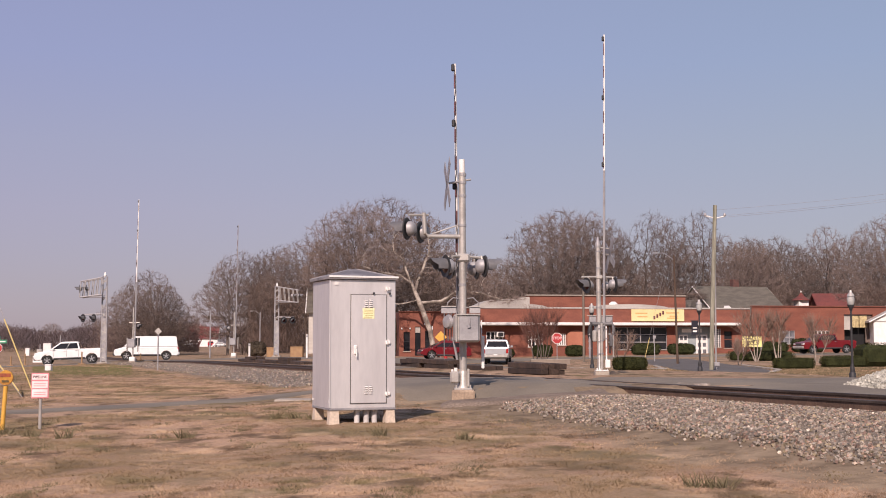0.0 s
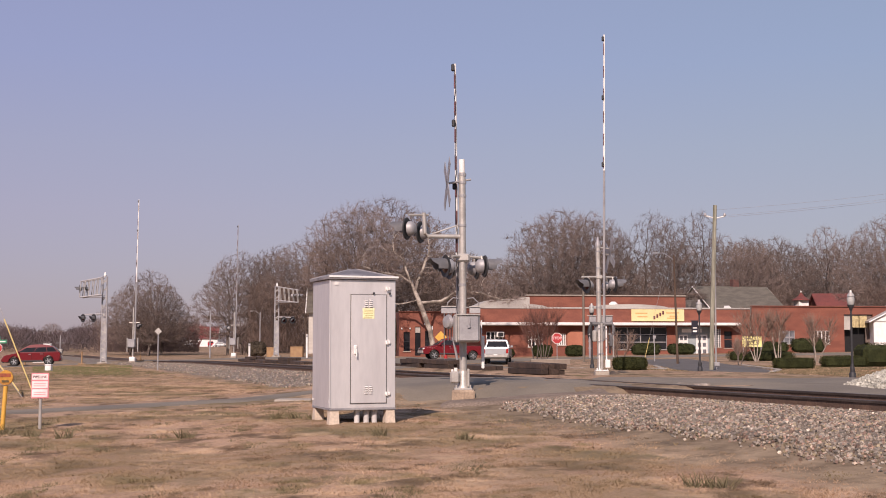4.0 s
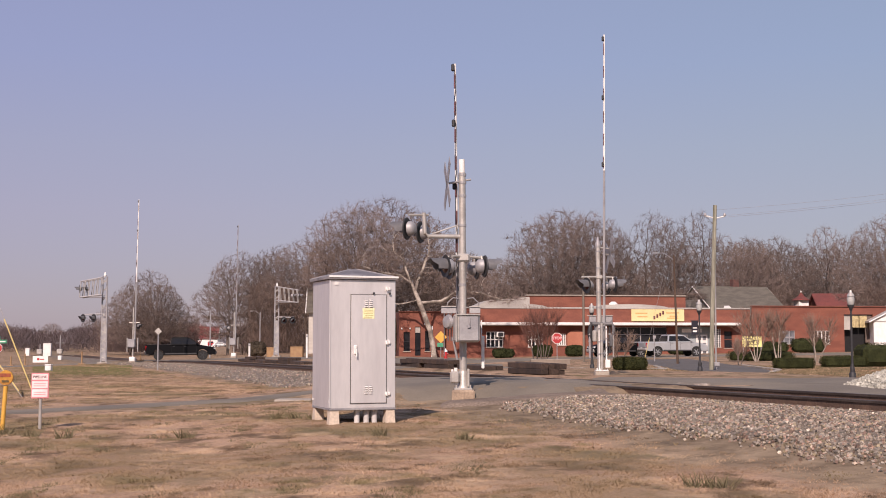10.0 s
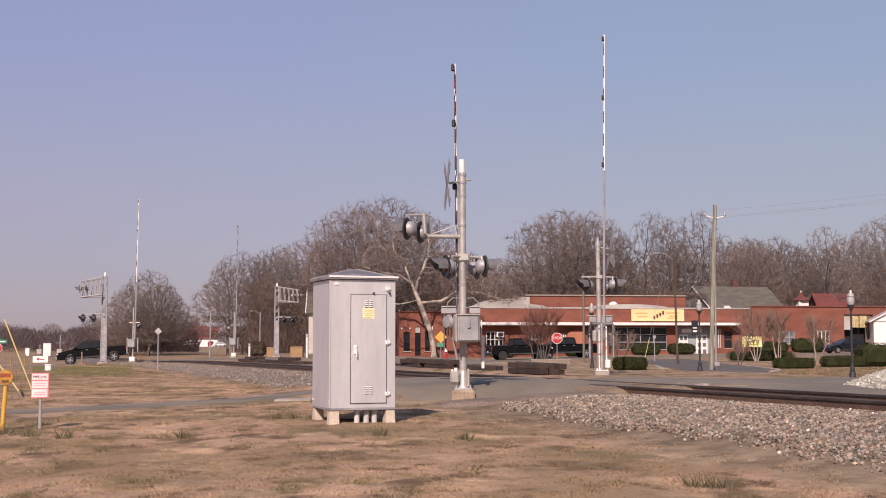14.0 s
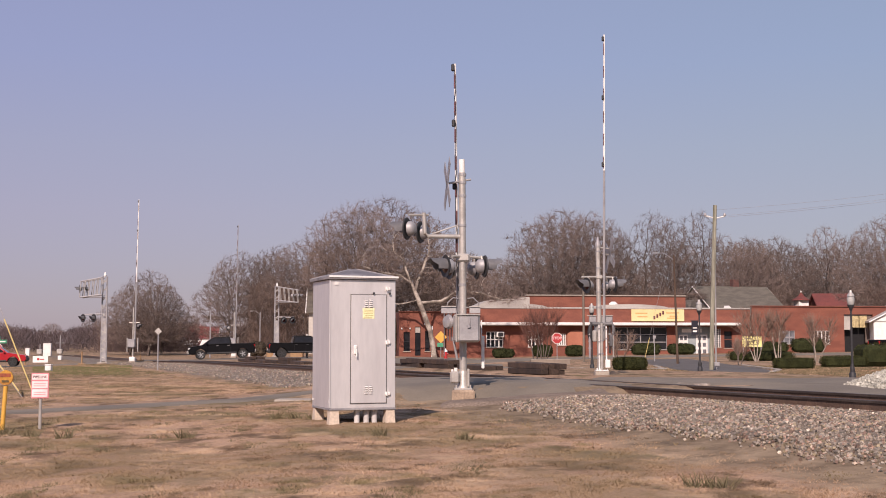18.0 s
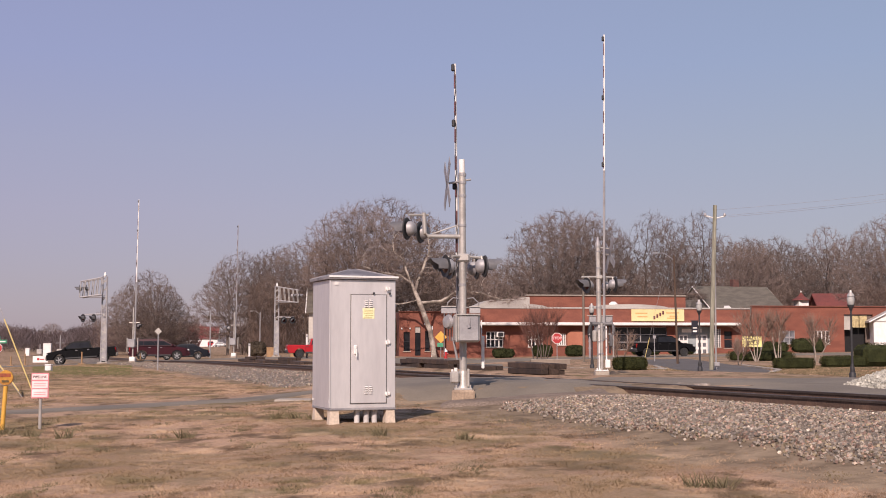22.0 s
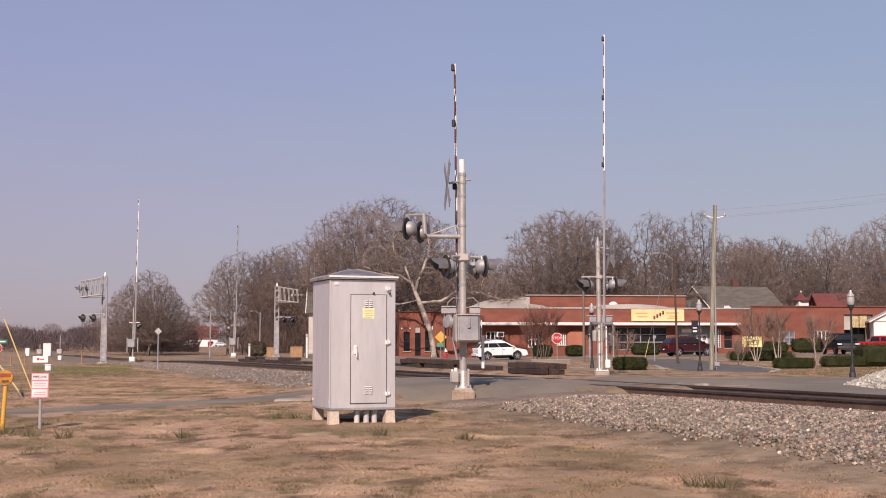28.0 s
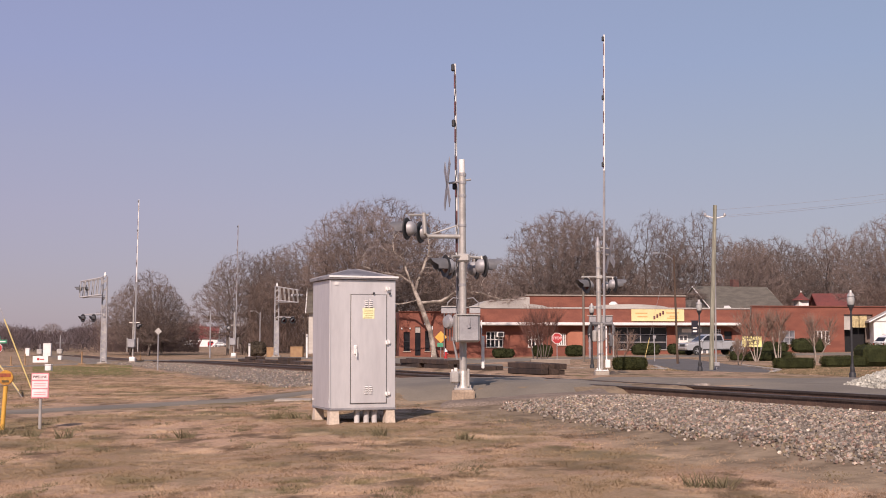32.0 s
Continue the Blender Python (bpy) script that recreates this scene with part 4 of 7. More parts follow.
gate_signal(-22.35, 88.0, 11.85, 2.65, 0.35)
gate_signal(-18.15, 106.0, 11.6, 2.6, -0.5, M_ALU_DULL)


def cantilever_signal(x, y, h, side, reach, truss_z):
    """A lattice mast with a short truss that carries lamps."""
    z0 = gz(x, y)
    sig = thing("cantilever_signal", pose(x, y, z0), "grey lattice signal mast with a truss arm of lamps", "crossing signal", "cantilever signals")
    part("foundation", Geo().box(0, 0, 0.0, 0.75, 0.7, 0.24, 0.04), M_CONCRETE, sig)
    for sx in (-1, 1):
        part("mast", Geo().tube([(sx * 0.19, 0, 0.1), (sx * 0.15, 0, h)], 0.06, 10), M_ALU_DULL, sig, smoothed=True)
    z, k = 0.5, 0
    while z < h - 0.2:
        part("lattice_bar", Geo().tube([(-0.17, -0.03, z), (0.17, -0.03, z + 0.3 * (1 if k % 2 else -1) + 0.15)], 0.028, 5), M_ALU, sig)
        z, k = z + 0.30, k + 1
    part("web_plate", Geo().box(0, 0.0, 1.7, 0.34, 0.05, 3.0, 0.01), M_ALU_DULL, sig, "solid grey lower web")
    part("finial", Geo().lathe([(0.08, h), (0.1, h + 0.1), (0.03, h + 0.3)], 8), M_WHITE, sig)
    for dy in (0, -0.7):
        for z1, z2 in ((0.75, 0.45), (-0.45, -0.65)):
            part("truss_chord", Geo().tube([(0, dy, truss_z + z1), (side * reach, dy, truss_z + z2)], 0.05, 6), M_ALU_DULL, sig)
        for k in range(5):
            f = k / 5 + 0.15
            xx, z1, z2 = side * reach * f, truss_z + 0.75 - 0.3 * f, truss_z - 0.45 - 0.2 * f
            part("truss_web", Geo().tube([(xx, dy, z1), (xx + side * 0.1, dy, z2)], 0.032, 5), M_ALU, sig)
    part("walkway", Geo().box(side * reach * 0.5, -0.35, truss_z - 0.62, reach, 0.7, 0.05), M_ALU_DULL, sig, "narrow truss walkway")
    for q in (0.75, 1.05):
        signal_lamp(sig, Vector((side * reach * q, -0.45, truss_z - 0.05)), -70 if side < 0 else 100, r=0.30)
    part("lamp_crossarm", Geo().tube([(side * 1.5, -0.1, 3.45), (0, 0, 3.5)], 0.05, 8), M_ALU_DULL, sig)
    for q in (0.65, 1.4):
        signal_lamp(sig, Vector((side * q, -0.25, 3.2)), -38 if side < 0 else 30, r=0.30)
    return sig


cantilever_signal(-23.9, 86.0, 6.15, -1, 1.55, 5.3)
cantilever_signal(-14.6, 107.0, 6.2, 1, 1.9, 5.4)


# ---- brick building ----
def wall_panel(name, parent, x0, x1, z0, z1, y, material, holes=(), thick=0.3, label=""):
    """A wall along x with openings cut through it: pieces round each hole make one mesh."""
    g = Geo()
    xs = sorted({x0, x1, *[v for h in holes for v in h[:2]]})
    zs = sorted({z0, z1, *[v for h in holes for v in h[2:]]})
    for i in range(len(xs) - 1):
        for j in range(len(zs) - 1):
            a, b = (xs[i] + xs[i + 1]) / 2, (zs[j] + zs[j + 1]) / 2
            if any(h[0] < a < h[1] and h[2] < b < h[3] for h in holes):
                continue
            g.box(a, y + thick / 2, b, xs[i + 1] - xs[i], thick, zs[j + 1] - zs[j])
    bm = bmesh.new()
    me = g.mesh(name, material)
    bm.from_mesh(me)
    bmesh.ops.remove_doubles(bm, verts=bm.verts, dist=0.0005)
    seen = {}
    for f in bm.faces:
        seen.setdefault(tuple(round(v, 3) for v in f.calc_center_median()), []).append(f)
    bmesh.ops.delete(bm, geom=[f for fs in seen.values() if len(fs) > 1 for f in fs], context="FACES")
    bm.to_mesh(me)
    bm.free()
    ob = new(name, me)
    ob.parent = parent
    return tagged(ob, label)


def window_part(parent, x0, x1, z0, z1, y, cols, rows_, frame_mat=None, depth=0.12, bar=0.06, glass=None):
    frame_mat = frame_mat or M_WHITE
    w = part("window", Geo().box((x0 + x1) / 2, y + 0.02, z0 - 0.04, x1 - x0 + 0.16, 0.2, 0.08, 0.01), M_CONCRETE, parent, "window sill and frame")
    fr = Geo()
    for i in range(cols + 1):
        fr.box(x0 + (x1 - x0) * i / cols, y + depth, (z0 + z1) / 2, bar, 0.06, z1 - z0 + bar)
    for j in range(rows_ + 1):
        fr.box((x0 + x1) / 2, y + depth + 0.004, z0 + (z1 - z0) * j / rows_, x1 - x0, 0.05, bar)
    part("window_frame", fr, frame_mat, w)
    for i in range(cols):
        for j in range(rows_):
            part("pane", Geo().box(x0 + (x1 - x0) * (i + 0.5) / cols, y + depth + 0.04, z0 + (z1 - z0) * (j + 0.5) / rows_, (x1 - x0) / cols - bar * 0.8, 0.012, (z1 - z0) / rows_ - bar * 0.8), glass or M_GLASS, w)
    return w


def brick_building():
    # the long front lies on a line that draws away a little to one side
    b = thing("shop_building", pose(-4.45, 124.0, 0.0, 0, 0, 8.0), "long low red brick shop building with a white canopy", "building")
    # left wing
    holes = [(0.45, 1.10, 0.6, 2.55), (1.62, 2.2, 0.15, 3.1), (2.65, 3.15, 0.6, 2.65)]
    wall_panel("wall", b, 0, 4.7, -0.5, 4.6, 0, M_BRICK, holes, label="red brick wing wall")
    for h in (holes[0], holes[2]):
        window_part(b, h[0], h[1], h[2], h[3], 0, 1, 2, M_BLACK)
    d = part("door", Geo().box(1.91, 0.16, 1.3, 0.54, 0.06, 2.3, 0.01), M_GLASS, b, "dark glazed shop door")
    part("transom", Geo().box(1.91, 0.14, 2.78, 0.5, 0.05, 0.6), M_ROOF_PALE, d, "pale transom panel")
    part("downspout", Geo().box(3.35, -0.08, 1.6, 0.14, 0.12, 3.2, 0.02), M_WHITE, b, "white rainwater pipe")
    part("coping", Geo().box(2.35, 0.1, 4.63, 4.8, 0.5, 0.1, 0.02), M_BRICK_DARK, b)
    for q in (0.25, 1.1, 2.6):
        part("wall_light", Geo().box(q, -0.08, 3.35 if q > 2 else 2.9, 0.14, 0.16, 0.18, 0.03), M_WHITE, b)
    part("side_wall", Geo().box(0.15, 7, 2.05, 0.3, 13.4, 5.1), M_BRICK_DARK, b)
    # middle front under the canopy
    holes = [(9.1, 10.85, 1.0, 2.6), (13.5, 15.0, 1.0, 2.65), (22.7, 28.4, 0.75, 3.1), (29.4, 33.3, 0.0, 3.15), (33.6, 34.3, 1.0, 2.9), (34.7, 35.6, 0.9, 2.7), (16.6, 17.5, 1.2, 2.4)]
    wall_panel("wall", b, 4.7, 37.6, -0.5, 5.0, 0.6, M_BRICK, holes, label="red brick shop front wall")
    window_part(b, *holes[0], 0.6, 4, 2, bar=0.11, depth=0.04)
    window_part(b, *holes[1], 0.6, 4, 2, bar=0.11, depth=0.04)
    window_part(b, *holes[2], 0.6, 4, 3, M_ALU_DULL, bar=0.09)
    window_part(b, *holes[4], 0.6, 3, 8, M_WHITE, bar=0.05, depth=0.04)
    window_part(b, *holes[5], 0.6, 1, 2, M_BRICK_DARK)
    window_part(b, *holes[6], 0.6, 4, 1, M_WHITE, bar=0.12, depth=0.04)
    h = holes[3]
    shop = part("shop_front", Geo().box((h[0] + h[1]) / 2, 1.12, 1.55, h[1] - h[0] + 0.1, 0.08, 3.3), mat("grey_blue_board", (0.30, 0.34, 0.35), (0.25, 0.285, 0.30), 1.2, 9, 0.1, 0.7), b, "grey-blue boarded shop front")
    for x0, x1 in ((29.85, 30.85), (31.75, 33.0)):
        part("door", Geo().box((x0 + x1) / 2, 1.05, 1.18, x1 - x0, 0.07, 2.3, 0.01), M_WHITE, shop, "white panelled door")
        for i in range(2):
            for k in range(3):
                part("door_pane", Geo().box(x0 + (x1 - x0) * (0.28 + 0.44 * i), 1.008, 0.55 + k * 0.7, (x1 - x0) * 0.3, 0.02, 0.42), M_BRIGHT_GLASS, shop, "pale reflecting door pane")
    part("sign_board", Geo().box(31.3, 1.06, 2.75, 2.2, 0.05, 0.4, 0.01), M_WHITE, shop, "white board over the doors")
    part("air_conditioner", Geo().box(10.5, 0.45, 2.3, 0.75, 0.6, 0.55, 0.03), M_WHITE, b, "white window air conditioner")
    part("air_conditioner_grille", Geo().box(10.5, 0.14, 2.3, 0.52, 0.03, 0.36, 0.02), M_TRIM, b)
    arch = [(-1.2, -0.6)] + [(1.2 * math.cos(a), 2.2 + 0.55 * math.sin(a)) for a in [math.pi * k / 8 for k in range(9)]][::-1] + [(1.2, -0.6)]
    # Sunlit stretch of wall: the light is put into a paler brick colour.
    part("brick_arch", Geo().prism(arch, 0.2, 0.62, pose(18.5, 0, 0) @ Matrix.Diagonal((0.78, 1, 1, 1))), mat("sunlit_brick", (0.408, 0.162, 0.102), (0.357, 0.136, 0.085), 0.5, 9, 0.12, 0.9), b, "rounded brick panel with sunlight in its paler colour")
    part("canopy", Geo().box(21.3, -0.05, 3.42, 29.6, 1.3, 0.28, 0.03), M_WHITE, b, "long white flat canopy")
    part("canopy_soffit", Geo().box(21.3, -0.02, 3.255, 29.0, 1.2, 0.05), M_ROOF_PALE, b)
    # pale roof edge in shallow scallops, parapet above
    part("roof_edge", Geo().box(22.0, 0.72, 5.08, 31.8, 0.4, 0.16, 0.02), M_ROOF_PALE, b, "weathered pale roof edge")
    for q, w in ((24.5, 8.6), (12.6, 6.2)):
        g = Geo().prism([(-w / 2, 0)] + [(w / 2 * -math.cos(math.pi * k / 10), 0.42 * math.sin(math.pi * k / 10)) for k in range(1, 10)] + [(w / 2, 0)], 1.0, 3.0, pose(q, 0, 5.1))
        part("roof_bow", g, M_ROOF_PALE, b, "low bowed pale roofing")
    part("sloping_roof", Geo().prism([(6.6, 4.6), (13.8, 4.9), (13.8, 6.25), (9.4, 5.85)], 1.2, 6.0), M_ROOF_PALE, b, "pale sloping roof")
    wall_panel("parapet", b, 13.9, 31.4, 4.9, 6.45, 3.2, M_BRICK, label="raised red brick parapet")
    part("coping", Geo().box(22.6, 3.3, 6.5, 17.6, 0.5, 0.12, 0.02), M_CONCRETE, b)
    for q in (22.9,):
        part("roof_vent", Geo().lathe([(0.5, 0), (0.42, 0.2), (0.2, 0.34)], 10, pose(q, 1.6, 5.45)), M_WHITE, b, "white roof vent")
    # sign panel, its lettering only in bars
    sign = part("sign_panel", Geo().box(27.4, 0.5, 4.35, 5.75, 0.14, 1.25, 0.02), mat("cream_sign", (0.68, 0.561, 0.289), (0.646, 0.527, 0.255), 1, 9, 0.05, 0.6), b, "pale yellow shop sign")
    ink = mat("sign_ink", (0.58, 0.36, 0.13), (0.52, 0.3, 0.12), 3, 20, 0.1)
    for q, zz, w, t in ((25.6, 4.55, 1.3, 0), (25.7, 4.2, 1.1, 0), (29.0, 4.6, 1.4, 0), (29.1, 4.25, 0.9, 0), (29.0, 4.05, 1.2, 0)):
        part("sign_print", Geo().box(q, 0.42, zz, w, 0.02, 0.12), ink, sign)
    for k in range(4):
        part("sign_print", Geo().box(27.0 + k * 0.32, 0.41, 4.1 + k * 0.17, 0.2, 0.02, 0.36, 0, None), M_DULL_RED, sign)
    # right wing
    holes = [(40.5, 42.3, 1.35, 2.75), (44.5, 46.2, 1.35, 2.75), (47.9, 51.2, 0.2, 4.5)]
    wall_panel("wall", b, 37.6, 60, -0.5, 5.3, 0.0, M_BRICK, holes, label="red brick end wall")
    window_part(b, *holes[0], 0.0, 3, 2, M_ALU_DULL, bar=0.1, depth=0.04, glass=M_BRIGHT_GLASS)
    window_part(b, *holes[1], 0.0, 4, 1, bar=0.12, depth=0.04)
    # The entrance's shade is put into a near-black board behind the opening.
    part("recess", Geo().box(49.55, 1.2, 2.3, 3.2, 0.1, 4.4), M_GAP, b, "near-black board painting the shade of a recessed entrance")
    part("grey_panel", Geo().box(48.35, 0.3, 3.65, 0.85, 0.1, 1.6), M_ROOF_PALE, b)
    part("grey_panel", Geo().box(50.8, 0.3, 3.0, 0.75, 0.1, 3.0), mat("brown_panel", (0.16, 0.12, 0.1), None, 1, 9, 0.1), b)
    for k in range(2):
        part("yellow_pane", Geo().box(49.25 + k * 0.95, 0.25, 3.75, 0.85, 0.06, 1.3), mat("yellow_glazing", (0.55, 0.45, 0.24), (0.36, 0.29, 0.16), 4, 9, 0.25, 0.3), b, "yellowed glazing")
    part("coping", Geo().box(48.8, 0.12, 5.34, 22.6, 0.5, 0.12, 0.02), M_BRICK_DARK, b)
    part("roof", Geo().box(30, 9, 4.45, 59.4, 15.8, 0.2), M_ROOF_PALE, b, "flat grey roof")
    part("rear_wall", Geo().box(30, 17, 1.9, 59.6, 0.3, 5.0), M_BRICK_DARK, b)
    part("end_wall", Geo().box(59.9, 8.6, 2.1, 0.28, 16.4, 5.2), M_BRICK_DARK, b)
    return b


brick_building()


def gable_house(x, y, w, d, eave, ridge, turn, roof_mat, wall_mat, label, barge=None):
    z = gz(x, y)
    h = thing("house", pose(x, y, z, 0, 0, turn), label, "house", "houses behind the shops")
    part("wall", Geo().box(0, 0, eave / 2 - 0.3, w, d, eave + 0.6), wall_mat, h)
    t = 0.18
    part("roof", Geo().prism([(-d / 2 - 0.5, eave - 0.25), (0, ridge), (d / 2 + 0.5, eave - 0.25), (d / 2 + 0.5, eave - 0.25 + t), (0, ridge + t), (-d / 2 - 0.5, eave - 0.25 + t)], -w / 2 - 0.3, w / 2 + 0.3, pose(0, 0, 0, 0, 0, 90)), roof_mat, h, "pitched shingle roof")
    for sx in (-1, 1):
        part("gable", Geo().prism([(-d / 2, eave - 0.1), (d / 2, eave - 0.1), (0, ridge - 0.05)], sx * w / 2 - 0.1, sx * w / 2 + 0.1, pose(0, 0, 0, 0, 0, 90)), wall_mat, h)
        part("barge_board", Geo().tube([(sx * (w / 2 + 0.33), -d / 2 - 0.5, eave - 0.2), (sx * (w / 2 + 0.33), 0, ridge + 0.08), (sx * (w / 2 + 0.33), d / 2 + 0.5, eave - 0.2)], 0.08, 4), barge or M_WHITE, h)
    for q in (-0.25, 0.25):
        window_part(h, w * q - 0.5, w * q + 0.5, 1.0, 2.4, -d / 2 - 0.05, 2, 2)
    return h


# The siding's tan-grey also carries the shade on the gable wall.
house = gable_house(37.5, 159, 10.7, 10, 4.6, 8.2, 20, M_SHINGLE, mat("shaded_grey_siding", (0.33, 0.30, 0.27), (0.28, 0.255, 0.23), 0.8, 9, 0.1, stretch=(0.2, 0.2, 4)), "house behind shops, gable shade in its grey siding, grey shingle roof")
part("dormer_vent", Geo().prism([(-0.6, -1.0), (0.6, -1.0), (0.6, 0), (0, 0.5), (-0.6, 0)], -4.9, -2.6, pose(-3.4, 0, 5.2)), M_WHITE, house, "small white roof gable")
part("chimney", Geo().box(0.9, 0.3, 8.6, 0.9, 0.7, 1.4, 0.02), mat("sooty_brick", (0.13, 0.055, 0.045), (0.09, 0.045, 0.038), 2, 9, 0.2), house)
gable_house(56.0, 176, 4.6, 7, 5.0, 7.9, 0, M_RED_ROOF, M_BRICK_DARK, "brick house with a dark red roof", M_RED_ROOF)
hs = thing("turret", pose(50.6, 172, gz(50.6, 172), 0, 0, 12), "small white turret with a red pointed roof", "turret")
part("wall", Geo().box(0, 0, 3.4, 1.5, 1.5, 7.2), M_WHITE, hs)
part("roof", Geo().lathe([(1.35, 6.95), (0.5, 7.5), (0.04, 8.1)], 8, pose(0, 0, 0, 0, 0, 22.5)), M_RED_ROOF, hs, "red pointed roof")
part("finial", Geo().lathe([(0.06, 8.05), (0.12, 8.15), (0.03, 8.35)], 8), M_WHITE, hs)
wh = gable_house(50.7, 133, 9, 9, 3.3, 5.6, 82, M_ROOF_PALE, M_WHITE, "white clapboard cottage with a pale roof")
gable_house(-78.5, 400, 10, 8, 2.8, 6.4, 4, mat("faded_red_roof", (0.17, 0.055, 0.05), (0.13, 0.045, 0.045), 0.8, 9, 0.2), M_WHITE, "low white house with a faded red roof")
gable_house(-12.6, 150, 7.5, 8, 5.0, 7.8, 4, M_SHINGLE, mat("pale_siding", (0.5, 0.47, 0.42), (0.44, 0.41, 0.37), 0.8, 9, 0.1, stretch=(0.2, 0.2, 4)), "pale two-storey house among bare trees")


# ---- trees ----
def crown_points(rnd, blobs, n):
    """Points spread through a crown of overlapping rounded masses, closer together near their skins."""
    out = []
    weight = [b[3] * b[3] * b[4] for b in blobs]
    for _ in range(n):
        cx, cy, cz, r, rz = rnd.choices(blobs, weight)[0]
        d = Vector((rnd.gauss(0, 1), rnd.gauss(0, 1), rnd.gauss(0, 1))).normalized()
        f = rnd.random() ** 0.3
        out.append((cx + d.x * r * f, cy + d.y * r * f, max(1.2, cz + d.z * rz * f)))
    return np.array(out)


def grow(seed, stems, points, step=0.36, kill=0.42, gnarl=0.22, rise=0.12):
    """Limbs that grow from the stems towards the points: node places and their parents."""
    rs = np.random.RandomState(seed)
    pos, par = [], []
    for stem in stems:
        last = -1
        if pos:
            last = int(np.argmin([np.linalg.norm(np.array(q) - np.array(stem[0])) for q in pos]))
        for k in range(len(stem) - 1):
            a, b = np.array(stem[k], float), np.array(stem[k + 1], float)
            m = max(1, int(np.linalg.norm(b - a) / step))
            for i in range(0 if k == 0 and last < 0 else 1, m + 1):
                pos.append(a + (b - a) * i / m + rs.uniform(-0.03, 0.03, 3))
                par.append(last)
                last = len(pos) - 1
    P, shoots = points, np.zeros(60000, int)
    d = np.full(len(P), 1e9)
    near = np.zeros(len(P), int)

    def meet(lo):
        nonlocal d, near
        q = np.array(pos[lo:])
        dist = np.linalg.norm(P[:, None, :] - q[None], axis=2)
        k = dist.argmin(1)
        m = dist[np.arange(len(P)), k]
        better = m < d
        d = np.where(better, m, d)
        near = np.where(better, k + lo, near)

    meet(0)
    for _ in range(90):
        keep = d > kill
        P, d, near = P[keep], d[keep], near[keep]
        if len(P) < 3:
            break
        lo = len(pos)
        A = np.array(pos)
        way = (P - A[near]) / d[:, None]
        total = np.zeros_like(A)
        np.add.at(total, near, way)
        for i in np.unique(near):
            if shoots[i] > 2 or len(pos) > 50000:
                d[near == i] = 0.0
                continue
            shoots[i] += 1
            v = total[i] / (np.linalg.norm(total[i]) + 1e-6) + rs.normal(0, gnarl, 3) + (0, 0, rise)
            if par[i] >= 0:
                v = v + 0.5 * (A[i] - A[par[i]]) / step
            v[2] = max(v[2], -0.05)
            pos.append(A[i] + v / np.linalg.norm(v) * step)
            par.append(i)
        meet(lo)
    return np.array(pos), np.array(par)


def bare_tree(seed, stems, blobs, n=1300, tip=0.009, sprays=8, spray=(0.25, 0.95), twig=0.0115, thick=2.3, ribbon_r=0.026, **kw):
    """Two meshes, wood and twigs, of a leafless tree."""
    rnd = random.Random(seed)
    pos, par = grow(seed, stems, crown_points(rnd, blobs, n), **kw)
    m = len(pos)
    r = np.zeros(m)
    kids = [[] for _ in range(m)]
    for i in range(m):
        if par[i] >= 0:
            kids[par[i]].append(i)
    for i in range(m - 1, -1, -1):
        r[i] = sum(r[k] ** thick for k in kids[i]) ** (1 / thick) if kids[i] else tip
    wood = Geo()
    starts = [(-1, i) for i in range(m) if par[i] < 0]
    while starts:
        root, i = starts.pop()
        chain = ([root] if root >= 0 else []) + [i]
        while kids[i]:
            order = sorted(kids[i], key=lambda k: -r[k])
            starts += [(i, k) for k in order[1:]]
            i = order[0]
            chain.append(i)
        rr = [min(r[k], r[chain[1]] * 1.05) if n_ == 0 and root >= 0 else r[k] for n_, k in enumerate(chain)]
        stop = next((n_ for n_, v in enumerate(rr) if v < ribbon_r), len(chain) - 1)
        if stop > 0:
            wood.tube([pos[k] for k in chain[:stop + 1]], rr[:stop + 1], 9 if rr[0] > 0.15 else 5 if rr[0] > 0.06 else 3, caps=False)
    # sprays of fine twigs on the thin ends
    rs = np.random.RandomState(seed + 1)
    fine = np.where((par >= 0) & (r < ribbon_r))[0]
    a, b = pos[par[fine]], pos[fine]
    w = np.cross(b - a, rs.normal(0, 1, a.shape))
    w /= np.linalg.norm(w, axis=1)[:, None] + 1e-6
    wa, wb = w * np.minimum(r[par[fine]], r[fine] * 1.3)[:, None], w * r[fine][:, None]
    strips = np.stack([a - wa, a + wa, b + wb, b - wb], 1).reshape(-1, 3)
    ends = np.repeat(np.where((r < tip * 2.1) & (par >= 0))[0], sprays)
    d = pos[ends] - pos[par[ends]]
    d /= np.linalg.norm(d, axis=1)[:, None] + 1e-6
    d = d + rs.normal(0, 0.6, d.shape) + (0, 0, 0.1)
    d /= np.linalg.norm(d, axis=1)[:, None]
    ln = rs.uniform(*spray, len(ends))[:, None]
    foot = pos[ends] + (pos[par[ends]] - pos[ends]) * rs.rand(len(ends), 1)
    w = np.cross(d, rs.normal(0, 1, d.shape))
    w *= twig / (np.linalg.norm(w, axis=1)[:, None] + 1e-6)
    tips = np.stack([foot - w, foot + w, foot + d * ln], 1).reshape(-1, 3)
    twigs = Geo()
    twigs.v = strips.tolist() + tips.tolist()
    twigs.f = np.arange(len(strips)).reshape(-1, 4).tolist() + (len(strips) + np.arange(len(tips)).reshape(-1, 3)).tolist()
    return wood, twigs


def tree_thing(seed, label, bark, twig, stems, blobs, **kw):
    wood, twigs = bare_tree(seed, stems, blobs, **kw)
    t = thing("tree", pose(0, -300, 0), label, "tree", "bare trees behind the street")
    part("trunk", wood, bark, t, "forked trunk and limbs", smoothed=True)
    part("crown", twigs, twig, t, "fine bare twigs")
    return t


